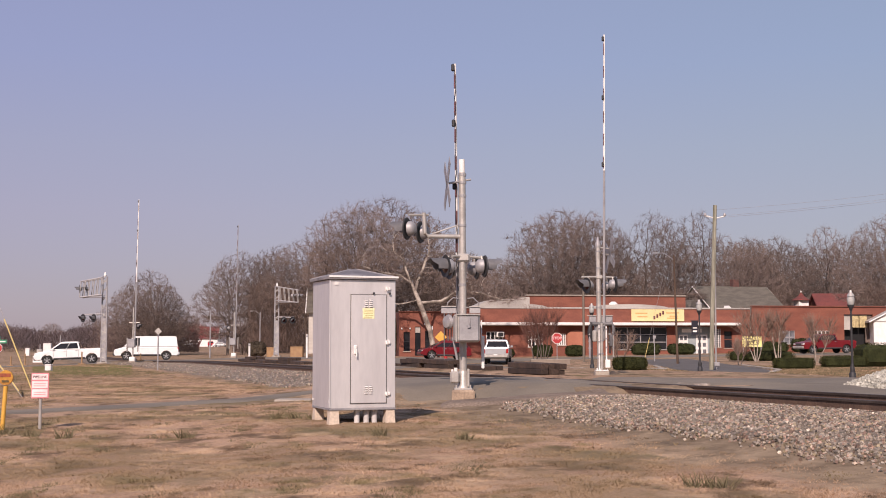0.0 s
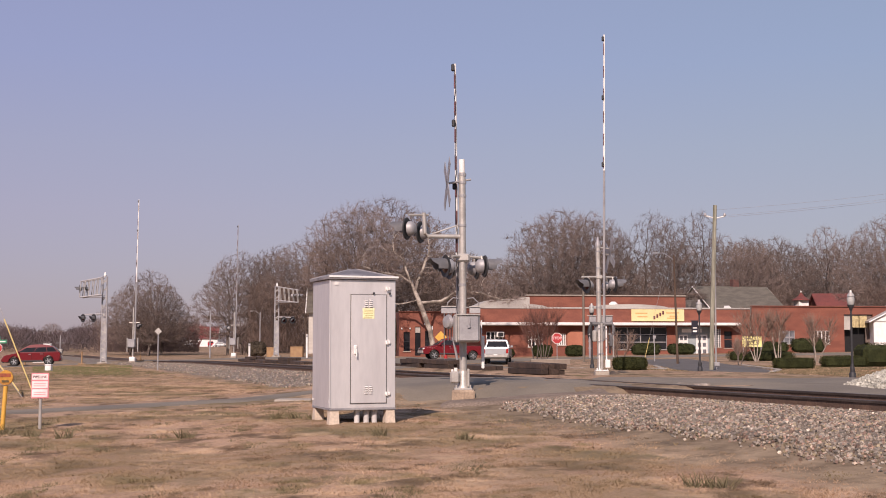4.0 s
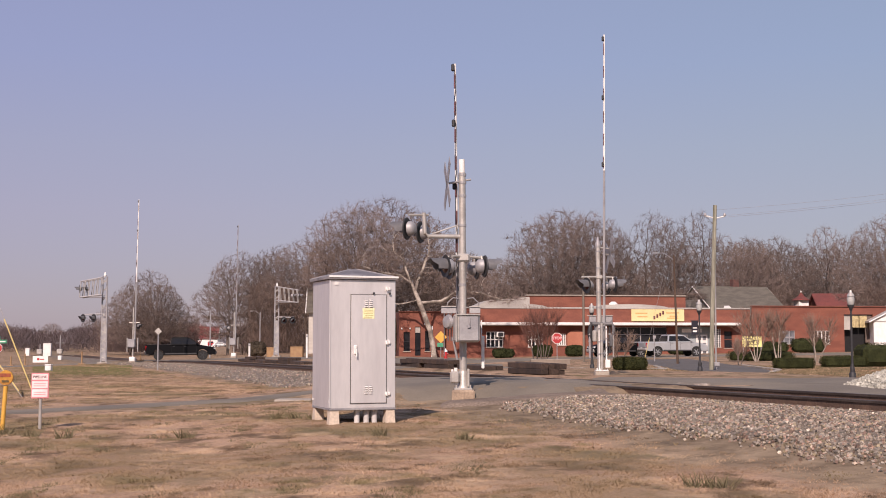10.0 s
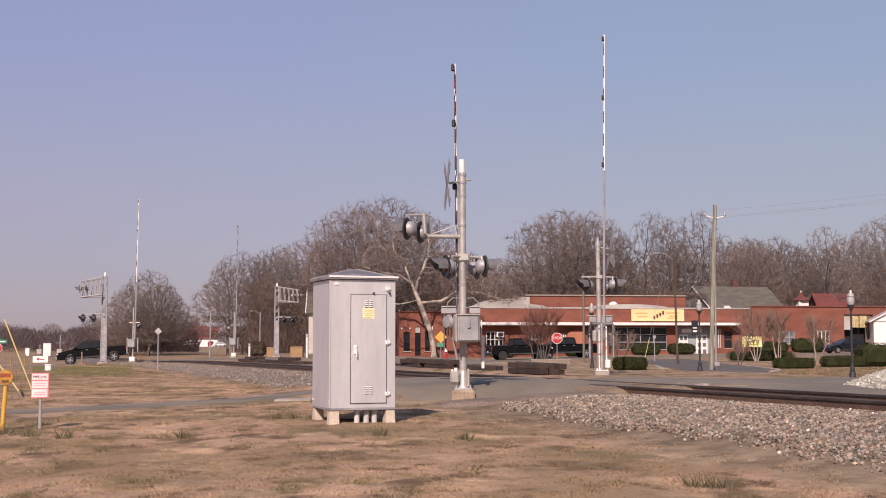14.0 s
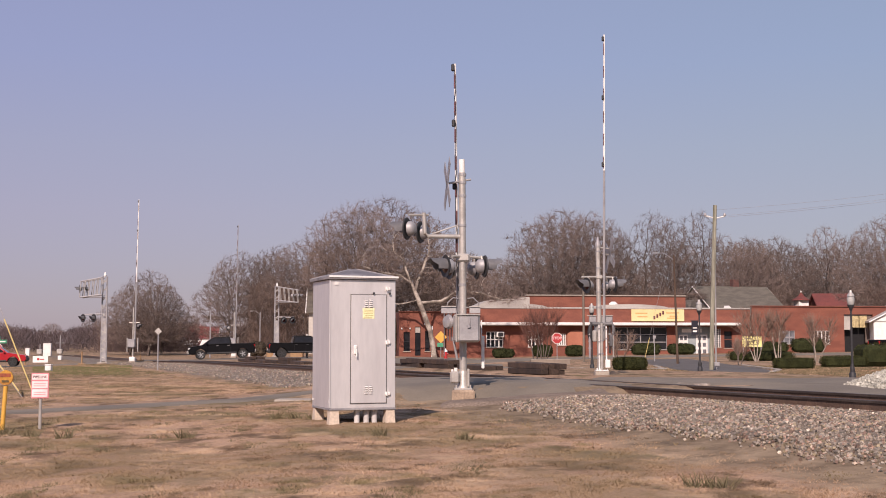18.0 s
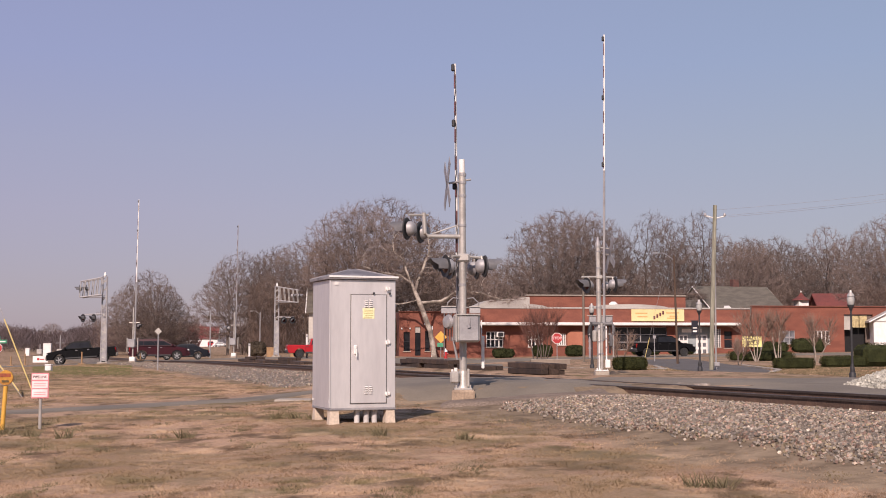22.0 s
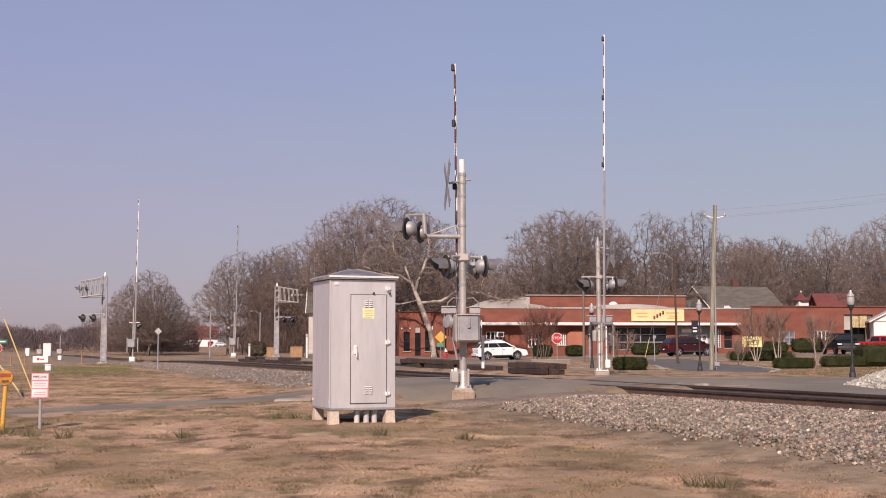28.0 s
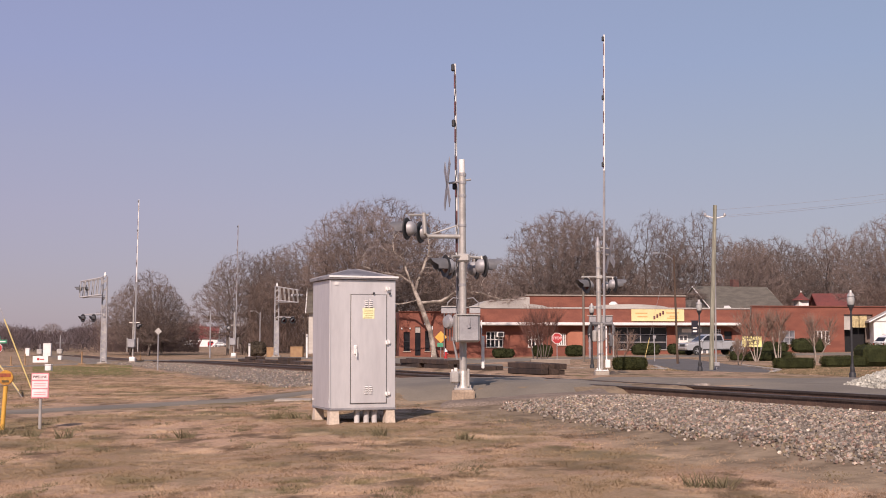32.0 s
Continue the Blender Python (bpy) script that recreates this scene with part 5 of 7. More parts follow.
KINDS = [tree_thing(11, "large bare winter tree with a rounded crown", M_BARK, M_TWIG, [[(0, 0, -0.3), (0.1, 0, 2.2), (-0.1, 0.1, 4.2)]],
                    [(0, 0, 10.0, 4.6, 4.9), (-3.4, 0.5, 7.6, 3.2, 3.2), (3.5, -0.4, 7.9, 3.1, 3.3), (0.4, 3.0, 8, 3.2, 3.4), (0, -3, 8.2, 3, 3.4)], n=5200),
         tree_thing(12, "tall bare winter tree with upswept limbs", M_BARK, M_TWIG, [[(0, 0, -0.3), (0.0, 0.1, 3.0), (0.3, 0, 5.0)]],
                    [(0.3, 0, 12.2, 2.6, 2.9), (-1.9, 0.4, 9.3, 2.4, 3.0), (2.2, 0, 8.9, 2.5, 3.0), (0, -1.8, 7.4, 2.6, 3.0)], n=2900),
         tree_thing(13, "bare winter tree with dark wandering limbs", M_BARK, M_TWIG, [[(0, 0, -0.3), (0.2, 0, 2.4), (-0.2, 0, 4.0)]],
                    [(0.6, 0, 12.4, 2.5, 2.6), (-3.2, 0.5, 10.2, 2.4, 2.2), (3.8, 0, 9.4, 2.3, 2.0), (0.5, 1, 8.6, 2.2, 2.2), (-4.4, 0, 6.6, 1.9, 1.8), (4.6, -0.6, 6.2, 1.8, 1.6)], n=1500, gnarl=0.26, thick=2.1, tip=0.0105, sprays=6),
         tree_thing(14, "dense bare winter tree with fine twigs", M_BARK, M_TWIG, [[(0, 0, -0.3), (0.1, 0, 1.3), (0, 0, 2.4)], [(0, 0, 1.0), (1.0, 0.3, 3.0)]],
                    [(0, 0, 8.2, 4.4, 4.8), (-3.2, 0.5, 5.6, 3.4, 4.0), (3.3, 0, 5.4, 3.3, 4.0), (0, -2.8, 5.2, 3.2, 3.9), (0, 2.8, 5.2, 3.2, 3.9)], n=5600)]
KIND_TOP = [15, 15, 15, 13]
# x, y, height of the top, kind, turn
TREES = [(-41.5, 172, 11.7, 3, 20), (-40.6, 176, 9.9, 3, 80), (-45.6, 178, 9.9, 3, 10), (-29.6, 168, 12.8, 2, 140), (-26.4, 160, 13.4, 3, 200), (-21.6, 158, 14.0, 0, 260),
         (-24, 172, 14.1, 1, 77), (-17.2, 153, 14.7, 0, 30), (-14.2, 149, 16.9, 2, 110), (-10.2, 146, 18.5, 0, 310), (-7.2, 152, 19.7, 3, 75), (4, 163, 13.2, 3, 15),
         (8.2, 172, 13.4, 0, 95), (2, 157, 13.6, 3, 60), (-3, 158, 18.9, 1, 170), (13.4, 150, 17.4, 3, 45), (18.4, 152, 17.8, 0, 215), (16, 158, 18.8, 3, 300), (22.2, 156, 16.2, 2, 150), (26, 153, 18.1, 2, 20),
         (31.9, 172, 18.5, 1, 280), (36.4, 172, 20.1, 2, 235), (41, 176, 17.3, 2, 130), (41.5, 166, 15.5, 0, 65), (45.6, 181, 17.1, 3, 335), (50.6, 184, 17.5, 3, 190), (58.5, 184, 19.3, 2, 100),
         (58, 158, 18.1, 0, 5), (62.5, 162, 18.7, 2, 120), (54.5, 192, 17.1, 3, 40), (59.5, 194, 17.3, 3, 130), (65, 192, 18.7, 0, 250), (51, 198, 16.5, 0, 310), (47, 185, 17.1, 1, 220), (34, 178, 15.9, 3, 350), (24, 180, 15.5, 3, 12), (0.5, 180, 15.0, 0, 25)]
for x, y, top, kind, turn in TREES:
    k = (top - gz(x, y)) / KIND_TOP[kind]
    copy_thing(KINDS[kind], pose(x, y, gz(x, y), 0, 0, turn)).scale = (k, k, k)
for i in range(9):
    x, y = -140 + i * 7.0 + random.uniform(-2, 2), 340 + random.uniform(-40, 60)
    k = random.uniform(5.0, 7.5) / 14
    ob = copy_thing(KINDS[(3, 0)[i % 2]], pose(x, y, gz(x, y), 0, 0, random.uniform(0, 360)))
    ob.scale = (k * 1.4, k * 1.4, k)
    tagged(ob, "far-off bare tree on the horizon")
for t in KINDS:
    for o in (*t.children_recursive, t):
        bpy.data.objects.remove(o)

# low woods on the horizon
far = Geo()
for _ in range(42000):
    f = random.uniform(-0.42, -0.14)
    y = random.uniform(215, 270) if f < -0.226 else random.uniform(425, 470)
    x = f * y
    top = (3.9 if y < 300 else 5.5) + 2.2 * noise.noise(Vector((x * 0.09, 0, 0))) + 1.3 * noise.noise(Vector((x * 0.33, 4, 0)))
    z, ln = random.random() ** 0.8 * max(1.5, top), random.uniform(0.5, 1.4)
    d = Vector((random.uniform(-1, 1), random.uniform(-1, 1), random.uniform(0, 1))).normalized() * ln
    w = random.uniform(0.02, 0.06)
    zf = gz(x, y)
    far.add([(x - w, y, z + zf), (x + w, y, z + zf), (x + d.x, y + d.y, z + d.z + zf)], [(0, 1, 2)])
tagged(new("far_woods", far.mesh("far_woods", mat("far_twigs", (0.088, 0.064, 0.064), (0.058, 0.042, 0.043), 0.12, 2, 0.2, 0.95, bump=0, rnd=0.4, island=True), even=False)), "low brown winter woods on the horizon", "woods", kind="stuff")

# the pale-barked tree before the brick wing
wood, twigs = bare_tree(23, [[(0, 0, -0.3), (-0.5, 0, 2.6), (-1.5, 0, 5.3), (-2.3, 0.1, 7.2)], [(-2.3, 0.1, 7.2), (-3.4, 0, 8.0), (-5.3, -0.3, 8.3), (-7.4, -0.2, 9.0)], [(-2.3, 0.1, 7.2), (-2.9, 0.2, 8.6), (-3.0, 0.2, 9.4), (-4.1, 0.4, 10.4)],
                              [(-1.5, 0, 5.3), (0.6, 0.2, 5.5), (2.2, 0.3, 6.5), (4.4, 0.4, 6.3), (6.6, 0.5, 5.6)], [(-1.6, 0, 5.6), (-3.6, -0.3, 5.2), (-5.0, -0.4, 5.5)], [(-2.0, 0, 6.6), (-1.4, 0.4, 8.2), (-0.6, 0.8, 10.4)]],
                        [(-5.6, 0, 9.6, 2.6, 1.8), (-3.2, 0.4, 11.4, 2.6, 2.4), (-0.4, 0.8, 10.6, 2.6, 3.2), (3.2, 0.3, 7.0, 2.8, 1.7), (6.6, 0.4, 6.0, 2.2, 1.3), (-5.4, -0.4, 6.4, 1.6, 1.2)], n=1500, tip=0.011, thick=2.03, gnarl=0.34, ribbon_r=0.022)
pale = thing("tree", pose(-0.75, 118.5, gz(-0.75, 118.5), 0, 0, 0), "large bare tree with mottled pale bark", "tree", "bare trees behind the street")
part("trunk", wood, M_PALE_BARK, pale, "mottled pale trunk and limbs", smoothed=True)
part("crown", twigs, M_TWIG, pale, "fine bare twigs")

# undergrowth behind the shops
brush = Geo()
for _ in range(120000):
    x, y = random.uniform(-30, 70), random.uniform(146, 192)
    if x / y < -0.16 or (0.195 < x / y < 0.285 and y < 168) or (0.28 < x / y < 0.345 and y < 178):
        continue
    top = 8.6 + 2.6 * noise.noise(Vector((x * 0.12, y * 0.05, 0)))
    z, ln = random.random() ** 1.1 * top, random.uniform(0.6, 2.0)
    d = Vector((random.uniform(-1, 1), random.uniform(-1, 1), 1)).normalized() * ln
    w = random.uniform(0.008, 0.024)
    brush.add([(x - w, y, z), (x + w, y, z), (x + d.x, y + d.y, z + d.z)], [(0, 1, 2)])
tagged(new("undergrowth", brush.mesh("undergrowth", mat("brush_stems", (0.128, 0.0875, 0.0697), (0.0892, 0.0612, 0.0493), 0.2, 2, 0.2, 0.95, bump=0, rnd=0.4, island=True), even=False)), "brown bare thicket behind the shops", "undergrowth", kind="stuff")


row = Geo()
for _ in range(30000):
    x, y = random.uniform(-52, -15), random.uniform(178, 200)
    if -0.2 < x / y < -0.172:
        continue
    top = 4.6 + 2.2 * noise.noise(Vector((x * 0.15, y * 0.05, 5)))
    z, ln = random.random() ** 1.2 * max(1.0, top), random.uniform(0.4, 1.4)
    d = Vector((random.uniform(-1, 1), random.uniform(-1, 1), 1)).normalized() * ln
    w = random.uniform(0.012, 0.03)
    row.add([(x - w, y, z), (x + w, y, z), (x + d.x, y + d.y, z + d.z)], [(0, 1, 2)])
tagged(new("hedgerow", row.mesh("hedgerow", mat("hedgerow_stems", (0.115, 0.0782, 0.068), (0.085, 0.0578, 0.051), 0.2, 2, 0.2, 0.95, bump=0, rnd=0.4, island=True), even=False)), "brown bare hedgerow under the far trees", "undergrowth", kind="stuff")
shrub = Geo()
rd = random.Random(8)
for _ in range(4200):
    a, r = rd.uniform(0, 6.28), rd.random() ** 0.6
    p = Vector((3.0 * r * math.cos(a), 2.4 * r * math.sin(a), rd.uniform(3.6, 8.6 - 2.4 * r)))
    q = p + Vector((rd.uniform(-0.4, 0.4), rd.uniform(-0.4, 0.4), rd.uniform(0.2, 0.8)))
    shrub.add([p - Vector((0.02, 0, 0)), p + Vector((0.02, 0, 0)), q], [(0, 1, 2)])
for k in range(7):
    shrub.tube([(0.2 * math.cos(k), 0.2 * math.sin(k), -0.2), (1.5 * math.cos(k), 1.3 * math.sin(k), 6.2)], [0.09, 0.03], 5)
sh = solid("tree", shrub, mat("wine_red_stems", (0.27, 0.075, 0.068), (0.2, 0.06, 0.056), 1, 8, 0.2, 0.9, bump=0, rnd=0.3, island=True), "wine-red bare tree behind a far house", "tree", at=pose(-60.5, 300, gz(-60.5, 300)) @ Matrix.Diagonal((1.5, 1.3, 0.7, 1)))


def leaves(g, mid, size, n, leaf, rnd, box=0.55):
    """Leaf quads near the skin of a rounded block."""
    for _ in range(n):
        v = Vector([rnd.uniform(-1, 1) for _ in range(3)])
        m = max(abs(v.x), abs(v.y), abs(v.z))
        v = (v / m) * box + v.normalized() * (1 - box)
        v *= rnd.uniform(0.86, 1.04)
        p = Vector((mid[0] + v.x * size[0] / 2, mid[1] + v.y * size[1] / 2, mid[2] + v.z * size[2] / 2))
        a = Vector([rnd.uniform(-1, 1) for _ in range(3)]).normalized()
        b = a.cross(Vector([rnd.uniform(-1, 1) for _ in range(3)])).normalized()
        k = leaf * rnd.uniform(0.6, 1.3)
        g.add([p + a * k, p + b * k * 0.6, p - a * k, p - b * k * 0.6], [(0, 1, 2, 3)])


def bush(x, y, sx, sy, sz, label, material=None, n=6000, leaf=0.022, box=0.6):
    rnd = random.Random(int(x * 100 + y))
    z = gz(x, y)
    t = thing("hedge" if box > 0.5 else "bush", pose(x, y, z), label, "hedge" if box > 0.5 else "bush", "clipped hedges")
    g = Geo()
    leaves(g, (0, 0, sz / 2), (sx, sy, sz), n, leaf, rnd, box)
    part("foliage", g, material or M_HEDGE, t)
    st = Geo()
    for _ in range(9):
        bx, by = rnd.uniform(-0.3, 0.3) * sx, rnd.uniform(-0.3, 0.3) * sy
        st.tube([(bx * 0.6, by * 0.6, -0.05), (bx, by, sz * 0.75)], [0.025, 0.01], 4)
    part("stem", st, M_BARK, t)
    # Solid core; in hedges its darker green paints the shade between the leaves.
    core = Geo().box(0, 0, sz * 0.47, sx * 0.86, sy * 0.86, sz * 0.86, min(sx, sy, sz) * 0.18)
    part("inner_foliage", core, material or M_EVERGREEN, t, "solid core, in hedges coloured dark for the inner shade")
    return t


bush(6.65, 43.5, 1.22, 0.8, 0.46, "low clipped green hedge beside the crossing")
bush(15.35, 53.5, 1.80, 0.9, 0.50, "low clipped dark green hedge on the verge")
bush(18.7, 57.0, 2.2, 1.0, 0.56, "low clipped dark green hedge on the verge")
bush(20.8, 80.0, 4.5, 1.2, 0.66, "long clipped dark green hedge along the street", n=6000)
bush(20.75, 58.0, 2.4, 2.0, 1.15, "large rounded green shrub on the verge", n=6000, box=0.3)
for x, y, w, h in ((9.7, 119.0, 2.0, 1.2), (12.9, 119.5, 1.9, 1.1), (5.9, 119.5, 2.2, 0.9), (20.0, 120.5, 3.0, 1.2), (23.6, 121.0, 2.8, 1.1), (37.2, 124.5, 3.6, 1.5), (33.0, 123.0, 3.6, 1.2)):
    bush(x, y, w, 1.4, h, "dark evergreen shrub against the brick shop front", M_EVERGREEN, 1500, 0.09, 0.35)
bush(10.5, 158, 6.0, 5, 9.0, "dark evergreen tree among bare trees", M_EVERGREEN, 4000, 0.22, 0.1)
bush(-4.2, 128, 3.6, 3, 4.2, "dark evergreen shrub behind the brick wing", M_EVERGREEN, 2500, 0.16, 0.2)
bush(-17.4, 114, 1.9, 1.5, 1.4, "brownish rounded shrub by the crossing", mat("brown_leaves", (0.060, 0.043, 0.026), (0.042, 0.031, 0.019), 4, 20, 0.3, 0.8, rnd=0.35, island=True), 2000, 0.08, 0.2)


M_BROWN_TWIG = mat("brown_twigs", (0.21, 0.145, 0.112), (0.155, 0.105, 0.08), 1, 8, 0.2, 0.9, bump=0)


def small_tree(x, y, h, label, stems=4, seed=1, twig=None):
    """A many-stemmed bare ornamental tree."""
    rnd = random.Random(seed)
    t = thing("tree", pose(x, y, gz(x, y)), label, "tree", "small bare street trees")
    wood, tw = Geo(), Geo()
    for k in range(stems):
        a = 2 * math.pi * k / stems + rnd.uniform(-0.4, 0.4)
        d = Vector((math.cos(a) * 0.28, math.sin(a) * 0.28, 1)).normalized()
        p = Vector((math.cos(a) * 0.08, math.sin(a) * 0.08, -0.05))
        pts = [p]
        for j in range(4):
            d = (d + Vector((rnd.uniform(-0.15, 0.15), rnd.uniform(-0.15, 0.15), 0.05))).normalized()
            pts.append(pts[-1] + d * h * 0.16)
        wood.tube(pts, [0.036, 0.033, 0.028, 0.022, 0.016], 6)
        for q in pts[2:]:
            for _ in range(9):
                e = (d + Vector((rnd.uniform(-0.8, 0.8), rnd.uniform(-0.8, 0.8), rnd.uniform(0, 0.5)))).normalized()
                m = q + e * h * 0.2
                tw.tube([q, m], [0.012, 0.006], 3, caps=False)
                for _ in range(7):
                    e2 = (e + Vector((rnd.uniform(-0.6, 0.6), rnd.uniform(-0.6, 0.6), rnd.uniform(0, 0.5)))).normalized()
                    o = q.lerp(m, rnd.uniform(0.4, 1))
                    tw.tube([o, o + e2 * h * rnd.uniform(0.12, 0.24)], [0.006, 0.003], 3, caps=False)
    part("trunk", wood, M_PALE_BARK if "pale" in label else M_BARK, t, smoothed=True)
    part("crown", tw, twig or M_BROWN_TWIG, t, "fine bare twigs")
    return t


M_RED_TWIG = mat("reddish_twigs", (0.145, 0.0638, 0.0467), (0.111, 0.051, 0.0382), 1, 8, 0.2, 0.9, bump=0)
small_tree(7.45, 90.0, 4.8, "slender bare tree with reddish twigs near the crossing", 5, 3, M_RED_TWIG)
small_tree(6.9, 91.5, 4.2, "slender bare tree with reddish twigs near the crossing", 4, 4, M_RED_TWIG)
small_tree(9.8, 68.0, 2.2, "small bare street tree on the verge", 3, 5)
small_tree(20.0, 78.0, 3.7, "pale-stemmed bare street tree above a hedge", 4, 6)
small_tree(21.4, 78.0, 3.5, "pale-stemmed bare street tree above a hedge", 4, 7)
small_tree(22.0, 72.0, 3.1, "pale-stemmed bare street tree above a hedge", 3, 8)
small_tree(16.0, 66.0, 1.6, "small bare street tree on the verge", 3, 9)


# ---- poles, lamps and signs ----
def utility_pole():
    x, y = 10.2, 46.0
    t = thing("utility_pole", pose(x, y, gz(x, y)), "weathered grey-green wooden utility pole with a short crossarm", "utility pole")
    part("pole", Geo().tube([(-0.12, 0, -0.3), (0.0, 0, 3.0), (0.14, 0, 6.28)], [0.09, 0.084, 0.072], 12), M_POLE_WOOD, t, smoothed=True)
    part("side_pole", Geo().tube([(0.10, 0.12, -0.3), (0.13, 0.1, 5.0)], [0.034, 0.03], 8), M_ALU_DULL, t, "slim conduit up the pole", smoothed=True)
    part("crossarm", Geo().tube([(-0.24, 0, 5.88), (0.14, 0, 5.78), (0.5, 0, 5.86)], 0.028, 6), M_WHITE, t, "pale crossarm")
    for q in (-0.24, 0.5):
        part("insulator", Geo().lathe([(0.05, 0), (0.06, 0.04), (0.03, 0.12)], 8, pose(q, 0, 5.86)), M_ALU_DULL, t)
    part("meter_box", Geo().box(0.08, -0.13, 0.27, 0.2, 0.12, 0.16, 0.02).tube([(0.07, -0.13, -0.05), (0.07, -0.13, 0.27)], 0.02, 6), M_ALU_DULL, t, "small grey meter box")
    return t


utility_pole()


def plain_pole(x, y, h, r, material, label, lean=0.0, arm=0.0):
    t = thing("utility_pole", pose(x, y, gz(x, y)), label, "utility pole", "poles along the street")
    part("pole", Geo().tube([(0, 0, -0.3), (lean, 0, h)], [r, r * 0.75], 10), material, t, smoothed=True)
    if arm:
        part("lamp_arm", Geo().tube([(lean, 0, h - 0.3), (lean - arm * 0.6, 0, h + 0.1), (lean - arm, 0, h + 0.1)], 0.022, 6), M_ALU_DULL, t)
        part("lamp_head", Geo().box(lean - arm - 0.15, 0, h + 0.09, 0.34, 0.16, 0.09, 0.03), M_ALU_DULL, t, "grey street lamp head")
    return t


plain_pole(13.45, 70.0, 6.3, 0.07, M_POLE_BROWN, "brown wooden pole on the verge", -0.15, 0.9)
plain_pole(10.15, 88.0, 6.4, 0.095, M_POLE_GREY, "pale wooden pole near the stop sign")
plain_pole(-20.6, 108.0, 4.2, 0.07, M_ALU_DULL, "thin grey pole near the far crossing")
plain_pole(-19.5, 130.0, 4.6, 0.07, M_ALU_DULL, "thin grey street lamp pole", 0, 0.8)


def street_lamp(x, y, h, banner):
    t = thing("street_lamp", pose(x, y, gz(x, y)), "black cast-iron street lamp with a pale globe" + (" and a banner" if banner else ""), "street lamp", "street lamps")
    part("base", Geo().lathe([(0.09, -0.05), (0.09, 0.14), (0.06, 0.18), (0.068, 0.26), (0.036, 0.4)], 12), M_BLACK, t, smoothed=True)
    part("post", Geo().tube([(0, 0, 0.4), (0, 0, h - 0.45)], [0.034, 0.027], 10), M_BLACK, t, smoothed=True)
    part("collar", Geo().lathe([(0.035, h - 0.5), (0.05, h - 0.44), (0.095, h - 0.37), (0.095, h - 0.34)], 12), M_BLACK, t, smoothed=True)
    part("globe", Geo().lathe([(0.075, h - 0.34), (0.098, h - 0.26), (0.102, h - 0.18), (0.08, h - 0.10)], 14), mat("clouded_globe", (0.42, 0.42, 0.40), None, 8, 30, 0.1, 0.3, bump=0), t, "pale ribbed glass globe", True)
    part("cap", Geo().lathe([(0.112, h - 0.11), (0.075, h - 0.05), (0.05, h - 0.02), (0.03, h + 0.05)], 12), M_ALU, t, smoothed=True)
    if banner:
        bn = part("banner", Geo().box(-0.165, 0, h - 0.96, 0.24, 0.015, 0.50, 0.004), mat("navy_banner", (0.014, 0.014, 0.026), None, 3, 30, 0.1), t, "dark blue street banner")
        for q in (h - 0.69, h - 1.23):
            part("banner_arm", Geo().tube([(0, 0, q), (-0.32, 0, q)], 0.012, 6), M_BLACK, t)
        for q, w, hh in ((h - 0.97, 0.15, 0.035), (h - 1.09, 0.15, 0.06)):
            part("banner_print", Geo().box(-0.165, -0.012, q, w, 0.006, hh), M_WHITE, bn)
    return t


street_lamp(9.25, 44.0, 2.52, True)
street_lamp(11.05, 33.0, 2.33, False)
street_lamp(6.1, 50.0, 2.62, False)


def plate_sign(name, x, y, z, h, label, post_mat, turn=0, post_r=0.03):
    t = thing(name, pose(x, y, z, 0, 0, turn), label, "sign", "road signs")
    part("post", Geo().tube([(0, 0, -0.2), (0, 0, h)], post_r, 8), post_mat, t)
    return t


def polygon_plate(n, r, turn, thick=0.02):
    return [(r * math.cos(math.radians(turn) + 2 * math.pi * k / n), r * math.sin(math.radians(turn) + 2 * math.pi * k / n)) for k in range(n)]


st = plate_sign("stop_sign", 8.22, 88.0, gz(8.22, 88.0), 1.7, "red octagonal stop sign on a grey post", M_ALU_DULL)
zz = 1.4 + (608 - 599) / 2154 * 88 - gz(8.22, 88.0)
pl = part("plate", Geo().prism(polygon_plate(8, 0.41, 22.5), -0.03, -0.05, pose(0, 0, zz)), M_WHITE, st, "white rim")
part("face", Geo().prism(polygon_plate(8, 0.375, 22.5), -0.052, -0.058, pose(0, 0, zz)), M_RED, pl, "red face")
lettering("STOP", 0.28, M_WHITE, pl, pose(0, -0.062, zz, 90, 0, 0))

ys = plate_sign("warning_sign", -0.2, 106.5 + 6.5, gz(-0.2, 113.0), 2.2, "yellow diamond warning sign over a green plate", M_ALU_DULL)
dz = 1.4 + (608 - 597) / 2154 * 113 - gz(-0.2, 113)
part("diamond", Geo().prism(polygon_plate(4, 0.56, 0), -0.03, -0.05, pose(0, 0, dz)), M_YELLOW, ys, "yellow diamond plate")
part("green_plate", Geo().box(-0.05, -0.04, dz - 0.72, 0.56, 0.03, 0.38, 0.01), M_GREEN_SIGN, ys, "green plate")

hy = thing("fire_hydrant", pose(0.25, 112.2, gz(0.25, 112.2)), "red fire hydrant with a white top", "fire hydrant")
part("barrel", Geo().lathe([(0.2, -0.05), (0.2, 0.05), (0.14, 0.08), (0.14, 0.62), (0.17, 0.64)], 12), M_RED, hy, smoothed=True)
part("bonnet", Geo().lathe([(0.17, 0.64), (0.15, 0.78), (0.05, 0.86), (0.04, 0.95)], 12), M_WHITE, hy, "white bonnet", True)
for sx in (-1, 1):
    part("outlet", Geo().tube([(sx * 0.1, 0, 0.45), (sx * 0.24, 0, 0.45)], 0.07, 8), M_RED, hy)

dm = plate_sign("warning_sign", -12.6, 54.0, gz(-12.6, 54.0), 1.75, "grey back of a diamond sign on a post", M_ALU_DULL)
